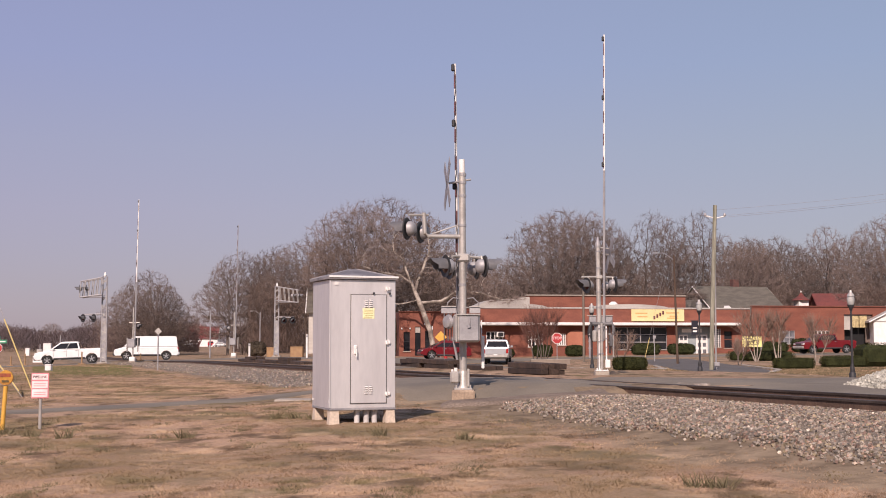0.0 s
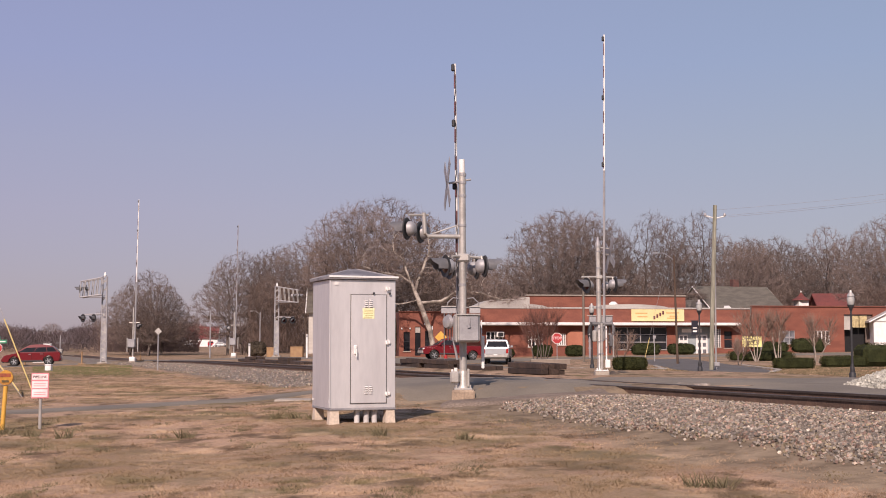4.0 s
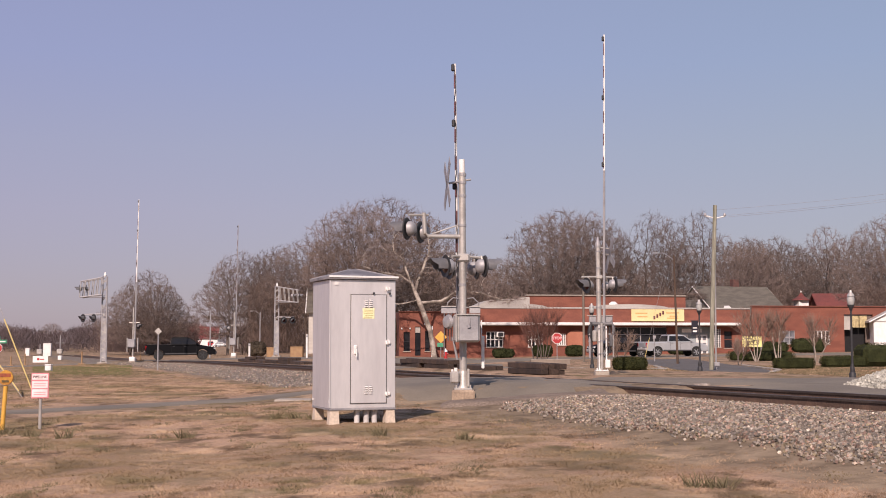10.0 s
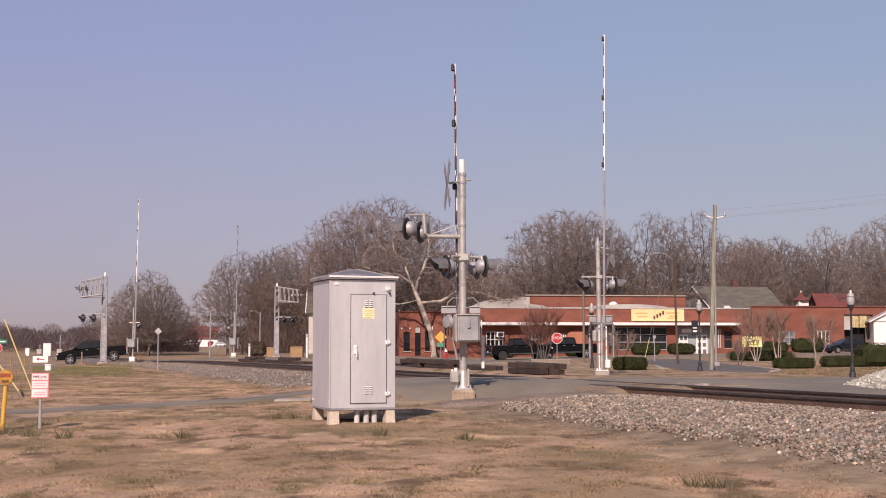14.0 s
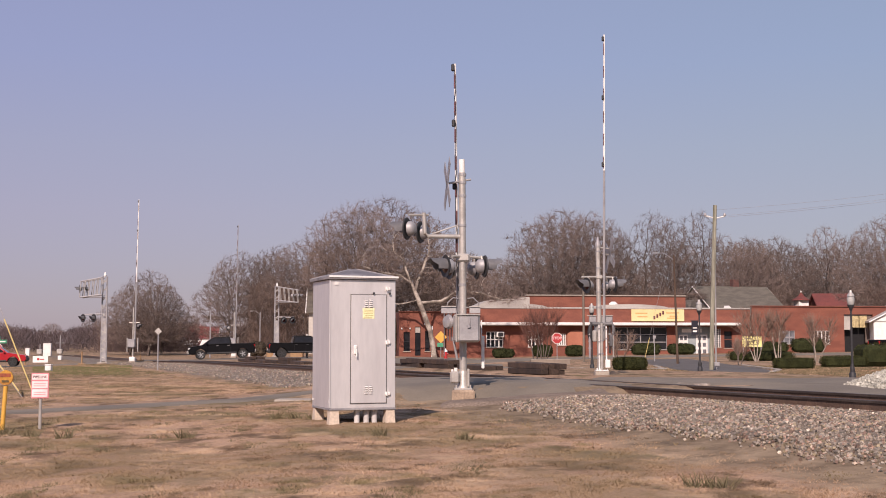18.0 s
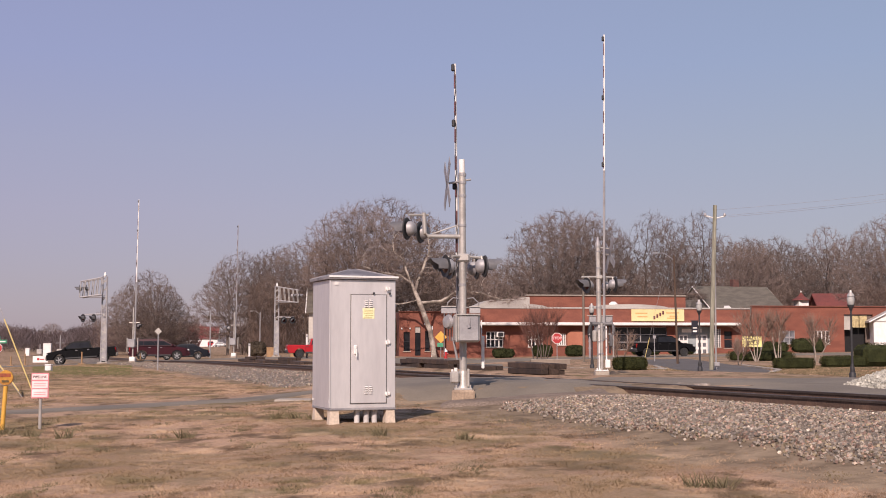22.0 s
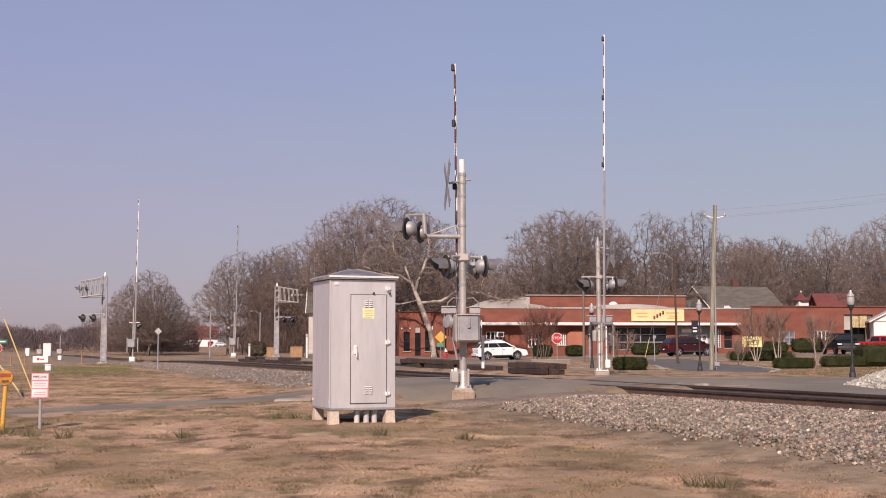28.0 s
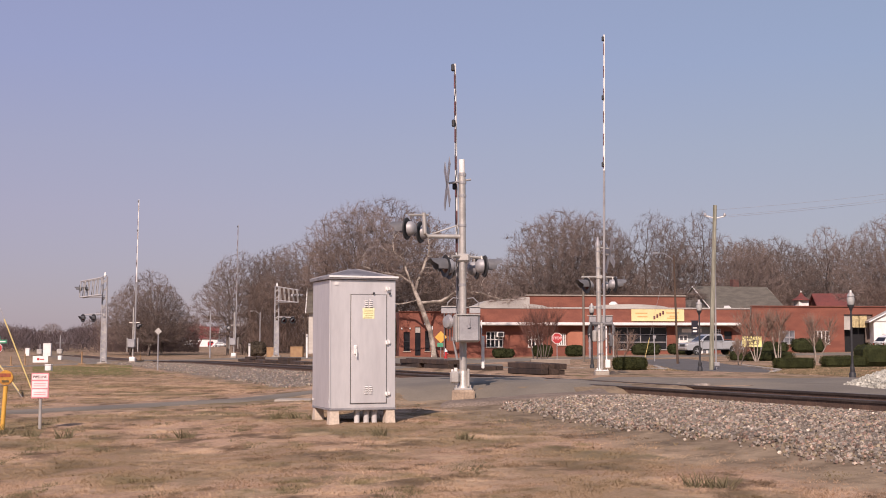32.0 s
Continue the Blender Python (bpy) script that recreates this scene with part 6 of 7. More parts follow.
part("diamond", Geo().prism(polygon_plate(4, 0.16, 0), -0.02, -0.03, pose(0, 0, 1.72)), M_ALU, dm, "bare metal back of the plate")

ps = plate_sign("pipeline_marker", -5.75, 17.5, gz(-5.75, 17.5), 0.62, "white and red pipeline warning sign on a grey post", M_ALU, 0, 0.022)
board = part("board", Geo().box(0, -0.03, 0.62, 0.25, 0.012, 0.36, 0.004), M_PINK, ps, "faded red board")
part("panel", Geo().box(0, -0.039, 0.515, 0.222, 0.006, 0.11), mat("faded_white_panel", (0.84, 0.72, 0.71), None, 5, 30, 0.05), board)
part("panel", Geo().box(0, -0.039, 0.635, 0.222, 0.006, 0.10), mat("faded_white_panel", (0.84, 0.72, 0.71), None, 5, 30, 0.05), board)
part("panel", Geo().box(0, -0.039, 0.745, 0.222, 0.006, 0.08), mat("faded_white_panel", (0.84, 0.72, 0.71), None, 5, 30, 0.05), board)
lettering("PIPELINE", 0.052, M_DULL_RED, board, pose(0, -0.044, 0.745, 90, 0, 0))
for q in (0.5, 0.53, 0.62, 0.65):
    part("print", Geo().box(0, -0.0435, q, 0.17, 0.003, 0.008), M_PINK, board)

yp = thing("marker_post", pose(-6.235, 17.4, gz(-6.235, 17.4)), "yellow marker post with a round rusty yellow cap", "marker post")
part("post", Geo().tube([(-0.02, 0, -0.1), (0.02, 0, 0.62)], 0.032, 10), M_YELLOW, yp, smoothed=True)
part("disc", Geo().lathe([(0.105, -0.02), (0.108, 0), (0.105, 0.02)], 18, pose(0.03, -0.03, 0.74, 90)), mat("amber_enamel", (0.50, 0.24, 0.03), (0.36, 0.15, 0.02), 9, 40, 0.2, 0.5), yp, smoothed=True)
part("disc_band", Geo().box(0.03, -0.055, 0.775, 0.15, 0.006, 0.05), mat("rust_red_print", (0.30, 0.07, 0.03), (0.2, 0.05, 0.03), 9, 40, 0.2), yp, "rust-red printed band")
part("disc_foot", Geo().box(0.03, -0.055, 0.69, 0.10, 0.006, 0.03), mat("dark_print", (0.12, 0.08, 0.03), None, 9, 40, 0.2), yp)

gw = thing("guy_wire", pose(-9.0, 27.0, gz(-9.0, 27.0)), "steel guy wires with yellow plastic guards", "guy wire")
for dx, bx, top in ((-0.72, 0.0, 1.72), (-1.7, -0.25, 2.2)):
    part("wire", Geo().tube([(bx + 0.05, 0, -0.1), (bx + dx * 4.2, 0, top * 4.2)], 0.007, 5), M_ALU_DULL, gw)
    part("guard", Geo().tube([(bx + dx * 0.06, 0, top * 0.06), (bx + dx, 0, top)], 0.014, 8), mat('guard_yellow', (0.66, 0.52, 0.20), (0.6, 0.46, 0.18), 5, 30, 0.1, 0.6), gw, "pale yellow guard tube", True)

# oddments along the far verge
def block(name, x, y, sx, sy, sz, material, label, category, b=0.03, z=None):
    g = Geo().box(0, 0, sz / 2 - 0.02, sx, sy, sz + 0.04, b)
    t = thing(name, pose(x, y, gz(x, y) if z is None else z, 0, 0, random.uniform(-8, 8)), label, category)
    part("body", g, material, t)
    part("lid", Geo().box(0, 0, sz + 0.03, sx * 1.04, sy * 1.04, 0.06, 0.015), material, t)
    return t


block("utility_cabinet", -61.2, 180, 0.6, 0.5, 1.05, M_WHITE, "small white utility cabinet on the far verge", "utility cabinet")
block("utility_cabinet", -58.3, 180, 1.1, 0.8, 1.8, M_WHITE, "white utility cabinet on the far verge", "utility cabinet")
block("planter_box", -15.3, 108.8, 0.75, 0.7, 0.8, M_ORANGE, "tan barrel planter beside the crossing mast", "planter")
block("planter_box", -13.0, 108.8, 1.1, 0.7, 0.85, M_ORANGE, "tan barrel planter beside the crossing mast", "planter")
bn = thing("roadside_banner", pose(-36.9, 112.0, gz(-36.9, 112.0)), "small white roadside banner with red print", "banner")
part("cloth", Geo().box(0, 0, 0.42, 1.4, 0.03, 0.6, 0.01), M_WHITE, bn)
part("print", Geo().box(-0.2, -0.02, 0.44, 0.2, 0.01, 0.2).box(0.15, -0.02, 0.42, 0.4, 0.01, 0.08), M_RED, bn)
for q in (-0.5, 0.5):
    part("stake", Geo().tube([(q, 0.02, -0.1), (q, 0.02, 0.66)], 0.02, 5), M_ALU_DULL, bn)
block("kerb_block", -17.19, 53.3, 0.27, 0.26, 0.22, M_WHITE, "white concrete block on the verge", "block")
for x, y, h in ((-26.6, 90.0, 0.95), (-22.9, 92.5, 0.55), (-34.2, 100, 1.0), (-35.0, 99, 0.8)):
    t = thing("marker_post", pose(x, y, gz(x, y)), "slim orange and white roadside marker", "marker post", "roadside markers")
    part("post", Geo().tube([(0, 0, -0.1), (0, 0, h)], 0.055, 8), M_ORANGE if h < 1.1 else M_WHITE, t)
    part("foot", Geo().box(0, 0, 0.06, 0.5, 0.4, 0.1, 0.03), M_ORANGE if h < 1.1 else M_WHITE, t)
for x, y, h in ((-16.8, 106.0, 1.2), (-11.2, 100.5, 1.95)):
    t = thing("marker_post", pose(x, y, gz(x, y)), "plain white marker post by the crossing", "marker post", "white marker posts")
    part("post", Geo().tube([(0, 0, -0.1), (0, 0, h)], 0.085, 8), M_WHITE, t)
    part("collar", Geo().tube([(0, 0, h - 0.2), (0, 0, h - 0.08)], 0.1, 8), M_ALU_DULL, t)

for x, y, h in ((-43.9, 140.0, 2.85), (-46.2, 140.0, 1.85)):
    t = thing("crossing_signal", pose(x, y, gz(x, y)), "slim far-off signal mast with a white box at its foot", "crossing signal", "crossing signals")
    part("mast", Geo().tube([(0, 0, -0.1), (0, 0, h)], 0.06, 8), M_ALU_DULL, t, smoothed=True)
    part("gate_mechanism", Geo().box(0, -0.1, 1.0, 0.6, 0.4, 0.55, 0.04), M_ALU, t, "grey box on the mast")
    part("lower_box", Geo().box(0.05, -0.1, 0.25, 0.42, 0.4, 0.5, 0.04), M_WHITE, t, "white box at the foot")
    if h > 2:
        part("crossarm", Geo().tube([(-0.5, 0, 1.95), (0.5, 0, 1.95)], 0.04, 6), M_ALU_DULL, t)
gs = plate_sign("stop_sign", -36.45, 100.0, gz(-36.45, 100.0), 2.35, "red stop sign under green street name plates", M_ALU_DULL)
part("plate", Geo().prism(polygon_plate(8, 0.40, 22.5), -0.03, -0.05, pose(0, 0, 1.48)), M_WHITE, gs, "white rim")
part("face", Geo().prism(polygon_plate(8, 0.365, 22.5), -0.052, -0.058, pose(0, 0, 1.48)), M_RED, gs, "red face")
part("name_plate", Geo().box(0.32, -0.02, 2.02, 0.78, 0.02, 0.3, 0.006), M_GREEN_SIGN, gs, "green street name plate")
part("name_plate", Geo().box(0.05, 0.0, 2.30, 0.02, 0.8, 0.28, 0.006), M_GREEN_SIGN, gs, "green street name plate")
part("print", Geo().box(0.36, -0.034, 2.02, 0.5, 0.006, 0.08), M_WHITE, gs)

lw = thing("planter_wall", pose(7.55, 86.0, gz(7.55, 86.0), 0, 0, 6), "low tan concrete planter wall by the stop sign", "wall")
part("wall", Geo().box(0, 0, 0.15, 2.8, 0.3, 0.52, 0.02), mat("tan_concrete", (0.27, 0.22, 0.175), (0.22, 0.18, 0.145), 1.5, 20, 0.12, 0.9), lw)
part("coping", Geo().box(0, 0, 0.43, 2.86, 0.36, 0.05, 0.015), M_CONCRETE, lw)
gy = thing("guy_wire", pose(14.15, 86.0, gz(14.15, 86.0)), "guy wire with a yellow guard on the verge", "guy wire")
part("guard", Geo().tube([(0, 0, -0.05), (0.4, 0, 1.65)], 0.02, 6), bpy.data.materials["guard_yellow"], gy, "yellow guard tube")
part("wire", Geo().tube([(0.4, 0, 1.65), (1.5, 0, 6.3)], 0.008, 5), M_ALU_DULL, gy)
sb = plate_sign("road_sign", 14.2, 82.0, gz(14.2, 82.0), 1.75, "grey back of a small sign on a post", M_ALU_DULL)
part("plate", Geo().prism(polygon_plate(4, 0.14, 45), -0.02, -0.03, pose(0, 0, 1.68)), M_ALU_DULL, sb, "bare metal back of the plate")

# stacks of old timber ties beyond the track
def tie_stack(c, s0, s1, layers, tilt=0.0):
    mid = on_track(c, (s0 + s1) / 2)
    t = thing("tie_stack", pose(mid.x, mid.y, gz(mid.x, mid.y), 0, 0, math.degrees(math.atan2(TT.y, TT.x))), "low stack of old brown timber ties beside the track", "timber stack", "stacks of old ties")
    ln = s1 - s0
    n = max(1, round(ln / 2.7))
    for k in range(n):
        for j in range(layers - (1 if k in (0, n - 1) and layers > 1 else 0)):
            for q in range(3):
                x = -ln / 2 + (k + 0.5) * ln / n + random.uniform(-0.2, 0.2)
                part("tie", Geo().box(0, 0, 0, 2.55, 0.23, 0.17, 0.012), M_TIE, t, at=pose(x, (q - 1) * 0.27 + random.uniform(-0.03, 0.03), 0.08 + j * 0.175, 0, tilt + random.uniform(-1.2, 1.2), random.uniform(-2, 2)))
    return t


for c, s0, s1, layers in ((16.6, 42.9, 48.6, 3), (16.6, 38.6, 42.6, 1), (16.0, 32.9, 36.2, 3), (16.4, 49.6, 58.0, 2), (16.0, 63.0, 72.0, 2), (16.0, 72.6, 81.0, 2)):
    tie_stack(c, s0, s1, layers)

# heap of pale stone on the far side
def heap():
    while True:
        a, r = random.uniform(0, 2 * math.pi), 2.5 * math.sqrt(random.random())
        x, y = 11.0 + r * math.cos(a), 25.6 + r * math.sin(a) * 0.9
        z = 0.66 * max(0, 1 - (r / 2.5) ** 1.6)
        return x, y, z + random.uniform(-0.02, 0.02)


core = Geo().lathe([(2.5, -0.1), (1.9, 0.16), (1.2, 0.42), (0.6, 0.56), (0.1, 0.62)], 24)
tagged(solid("gravel_heap", core, M_PALE_STONE, "heap of pale crushed stone beside the service road", "gravel heap", at=pose(11.0, 25.6, gz(11.0, 25.6)), smoothed=True))
stones("gravel_heap_stones", 12000, heap, (0.018, 0.045), M_PALE_STONE, "loose pale crushed stone of the heap", "gravel")

# overhead wires, from the pole to the next one along
plain_pole(26.0, 44.0, 8.7, 0.14, M_POLE_WOOD, "weathered wooden pole beside the service road")
for (xa, za), (dx, zb) in zip(((9.96, 6.18), (10.34, 6.45), (10.70, 6.18)), ((-0.25, 8.4), (0, 8.6), (0.25, 8.4))):
    pts = [(xa + (26.0 + dx - xa) * f, 46 - 2 * f, za + (zb - za) * f - 0.35 * math.sin(math.pi * f)) for f in [i / 12 for i in range(13)]]
    tagged(new("overhead_wire", Geo().tube(pts, 0.004, 4).mesh("overhead_wire", M_ALU_DULL)), "thin overhead power wire", "wire", "overhead wires")

# yellow board on the verge
yb = thing("yard_sign", pose(27.85, 110, gz(27.85, 110)), "yellow shop board on two posts", "sign", "road signs")
part("board", Geo().box(0, 0, 1.2, 1.75, 0.06, 0.95, 0.02), mat("bright_yellow_board", (0.76, 0.68, 0.28), (0.7, 0.62, 0.25), 2, 9, 0.08), yb)
for q, z, w in ((-0.3, 1.48, 0.8), (0.3, 1.3, 0.9), (-0.25, 1.2, 0.6), (0.2, 0.98, 1.1)):
    part("print", Geo().box(q, -0.035, z, w * 0.7, 0.01, 0.06), M_TRIM, yb)
for q in (-0.8, 0.8):
    part("post", Geo().tube([(q, 0.03, -0.2), (q, 0.03, 1.7)], 0.04, 6), M_ALU_DULL, yb)

# bare dirt below the ballast, and kerbs
sheet("pavement", ribbon([(-1.0, 98.5), (-2.0, 70), (0.0, 48)], 13, 1.5), M_ASPHALT, "grey asphalt apron before the main street", "pavement", 0.03)
for pts in ([(3.6, 66), (6.5, 62), (8.7, 51.0), (8.0, 44.5)], [(9.3, 51.0), (11.1, 64)], [(12.2, 45.4), (13.9, 50.5), (15.7, 64)]):
    g = Geo()
    for (x0, y0), (x1, y1) in zip(pts, pts[1:]):
        n = max(1, int(math.hypot(x1 - x0, y1 - y0) / 1.5))
        for i in range(n):
            a = (x0 + (x1 - x0) * i / n, y0 + (y1 - y0) * i / n)
            b = (x0 + (x1 - x0) * (i + 1) / n, y0 + (y1 - y0) * (i + 1) / n)
            m = ((a[0] + b[0]) / 2, (a[1] + b[1]) / 2)
            g.box(0, 0, 0, math.dist(a, b) - 0.02, 0.18, 0.3, 0.02, pose(m[0], m[1], gz(*m) - 0.09, 0, 0, math.degrees(math.atan2(b[1] - a[1], b[0] - a[0]))))
    tagged(new("kerb", g.mesh("kerb", M_CONCRETE)), "pale concrete kerb", "kerb", kind="structure")
panel = on_track(13.72, 21.9)
solid("concrete_block", Geo().box(0, 0, 0, 0.8, 0.36, 0.10, 0.03), mat("scuffed_concrete", (0.42, 0.36, 0.30), (0.22, 0.18, 0.15), 5, 25, 0.3, 0.9, bump=0.3), "worn pale concrete block laid beside the rail", "concrete block", at=pose(panel.x, panel.y, float(rail_top(21.9)) - 0.035, 0, 0, math.degrees(math.atan2(TT.y, TT.x))))
solid("concrete_slab", Geo().box(0, 0, 0.0, 0.75, 0.6, 0.10, 0.02), M_CONCRETE, "pale concrete slab beside the lane", "slab", at=pose(-2.98, 24.7, gz(-2.98, 24.7) - 0.028, 0, 0, -4))

# grass
M_BLADE = mat("straw_blades", (0.37, 0.255, 0.172), (0.264, 0.174, 0.116), 0.7, 20, 0.2, 0.9, bump=0, spec=0.15, rnd=0.16, island=True, c3=(0.16, 0.136, 0.072), scale3=0.4, cut3=(0.55, 0.75))
patchy(M_BLADE)
M_WEED = mat("green_weeds", (0.135, 0.110, 0.058), (0.095, 0.078, 0.042), 1.2, 20, 0.2, 0.9, bump=0, rnd=0.4, island=True)


def turf(name, n, pick, height, material, label):
    """Tufts of three blades each."""
    tufts = np.repeat(np.array([pick() for _ in range(n)]), 3, 0)
    z = ground_z(tufts[:, 0], tufts[:, 1]) - 0.012
    m = len(tufts)
    a, h = np.random.uniform(0, 6.28, m), np.random.uniform(*height, m)
    foot = tufts + np.random.uniform(-0.05, 0.05, (m, 2))
    w = 0.004 + 0.00035 * tufts[:, 1]
    ox, oy = np.cos(a) * h * np.random.uniform(0.3, 1.4, m), np.sin(a) * h * np.random.uniform(0.3, 1.4, m)
    v = np.stack([np.stack([foot[:, 0] - w, foot[:, 1], z], -1), np.stack([foot[:, 0] + w, foot[:, 1], z], -1), np.stack([foot[:, 0] + ox, foot[:, 1] + oy, z + h], -1)], 1)
    g = Geo()
    g.v, g.f = v.reshape(-1, 3).tolist(), np.arange(3 * m).reshape(-1, 3).tolist()
    return tagged(new(name, g.mesh(name, material, even=False)), label, "grass", kind="stuff")


def on_grass():
    while True:
        y = 9.3 + 26 * random.random() ** 1.7
        x = random.uniform(-0.39, 0.39) * y
        c, s = x * NN.x + y * NN.y, x * TT.x + y * TT.y
        if c < 8.1 - 1.5 * random.random() ** 2 and abs(s - float(np.interp(c, LANE_C, LANE_S))) > 1.7:
            return x, y


def weedy():
    while True:
        x, y = on_grass()
        if noise.noise(Vector((x * 1.9, y * 0.8, 3.3))) + 0.5 * noise.noise(Vector((x * 0.35, y * 0.2, 8.1))) > (0.42 if x > -2.5 else 0.3):
            return x, y


turf("grass", 70000, on_grass, (0.008, 0.03), M_BLADE, "short dry straw-coloured grass")
turf("grass", 3800, weedy, (0.012, 0.038), M_WEED, "green weeds in the dry grass")
def on_field():
    while True:
        y = 30 + 52 * random.random() ** 1.2
        x = random.uniform(-0.38, -0.02) * y
        c, s = x * NN.x + y * NN.y, x * TT.x + y * TT.y
        if c < 6.9 and abs(s - float(np.interp(c, LANE_C, LANE_S))) > 1.7 and y < float(street_y(x)) - 8:
            return x, y


def green_field():
    while True:
        x, y = on_field()
        if noise.noise(Vector((x * 0.25, y * 0.12, 7.3))) > 0.2:
            return x, y


def on_verge():
    while True:
        y = random.uniform(35, 62)
        x = random.uniform(0.10, 0.38) * y
        c = x * NN.x + y * NN.y
        left, right = np.interp(y, [43.5, 50, 56, 63], [8.3, 9.4, 10.3, 11.2]), np.interp(y, [45, 50, 56, 64], [12.0, 13.6, 14.6, 15.4])
        if c > 22.1 and not left < x < right and x > 6.6:
            return x, y


turf("grass", 9000, on_verge, (0.02, 0.06), M_BLADE, "dry grass on the verges of the side street")
turf("grass", 5500, on_verge, (0.02, 0.07), M_WEED, "green grass on the verges of the side street")
turf("grass", 12000, on_field, (0.012, 0.04), M_BLADE, "dry straw-coloured grass of the field")
turf("grass", 2600, green_field, (0.012, 0.045), M_WEED, "greener grass in the dry field")
def green_strip():
    while True:
        y = random.uniform(46, 66)
        x = random.uniform(-0.335, -0.255) * y
        if noise.noise(Vector((x * 0.4, y * 0.25, 1.3))) > -0.25:
            return x, y


turf("grass", 3600, green_strip, (0.015, 0.05), mat("green_grass", (0.13, 0.128, 0.05), (0.10, 0.098, 0.04), 1.2, 20, 0.2, 0.9, bump=0, rnd=0.3, island=True), "greener strip of grass along the verge")
for x, y in ((-0.85, 16.5), (2.35, 11.4), (2.55, 11.3), (-2.3, 19.2), (-2.6, 19.3), (-2.0, 19.0), (0.28, 16.0), (-5.5, 16.4), (-6.0, 16.8), (-5.0, 16.2), (-3.4, 16.2)):
    g = Geo()
    for _ in range(46):
        a, h = random.uniform(0, 6.28), random.uniform(0.06, 0.17)
        g.add([(-0.008, 0, 0), (0.008, 0, 0), (math.cos(a) * h * 0.8, math.sin(a) * h * 0.8, h)], [(0, 1, 2)], pose(random.uniform(-0.1, 0.1), random.uniform(-0.1, 0.1), 0))
    solid("weed", g, M_WEED, "tuft of green weeds in dry grass", "weed", "weeds", at=pose(x, y, gz(x, y) - 0.01))


# ---- vehicles ----
def paint(name, c, rough=0.28, metal=0.0, coat=0.25, spec=0.5):
    m = mat(name, c, tuple(v * 0.93 for v in c), 2.0, 60, 0.02, rough, metal, bump=0, spec=spec)
    m.node_tree.nodes["Principled BSDF"].inputs["Coat Weight"].default_value = coat
    return m


P_WHITE = paint("white_car_paint", (0.78, 0.78, 0.77))
P_BLACK = paint("black_car_paint", (0.005, 0.005, 0.006), 0.5, 0, 0.0, 0.12)
P_MAROON = paint("maroon_car_paint", (0.04, 0.005, 0.010), 0.38, 0, 0.05, 0.35)
P_RED = paint("dark_red_car_paint", (0.15, 0.008, 0.012), 0.3, 0, 0.15, 0.4)
P_BRIGHT = paint("bright_red_car_paint", (0.40, 0.012, 0.018))
P_SILVER = paint("silver_car_paint", (0.46, 0.47, 0.48), 0.32, 0.4)
P_BLUEGREY = paint("blue_grey_car_paint", (0.42, 0.435, 0.48), 0.28, 0.5)
P_NAVY = paint("dark_blue_car_paint", (0.008, 0.010, 0.015), 0.4, 0, 0.05, 0.3)

M_DARK_RIM = mat("dark_rim", (0.06, 0.06, 0.062), (0.045, 0.045, 0.047), 6, 40, 0.05, 0.4, 0.5, bump=0)
# length, width, wheelbase, wheel radius, belt, roof, sill, hood end, cabin: rear foot, rear top, front top, front foot
SHAPES = {"crew_pickup": (5.70, 1.98, 3.60, 0.41, 1.28, 1.90, 0.48, 1.45, (-0.86, -0.74, 0.74, 1.58)),
          "pickup": (5.42, 1.94, 3.42, 0.39, 1.22, 1.82, 0.46, 1.38, (-0.82, -0.70, 0.70, 1.50)),
          "small_pickup": (4.95, 1.76, 3.00, 0.35, 1.06, 1.60, 0.42, 1.14, (-0.70, -0.58, 0.52, 1.16)),
          "suv": (4.60, 1.86, 2.70, 0.37, 1.13, 1.70, 0.36, 1.10, (-2.20, -1.80, 0.20, 1.28)),
          "compact": (4.35, 1.80, 2.60, 0.35, 1.04, 1.68, 0.34, 1.05, (-2.12, -1.62, 0.16, 1.26)),
          "sedan": (4.85, 1.82, 2.78, 0.33, 0.94, 1.45, 0.28, 1.10, (-1.95, -1.05, 0.25, 1.15)),
          "small_sedan": (4.30, 1.70, 2.50, 0.30, 0.86, 1.32, 0.27, 0.98, (-1.75, -0.98, 0.22, 1.02)),
          "van": (5.10, 1.94, 3.15, 0.36, 1.15, 1.96, 0.40, 1.60, (-2.48, -2.38, 1.05, 1.78))}


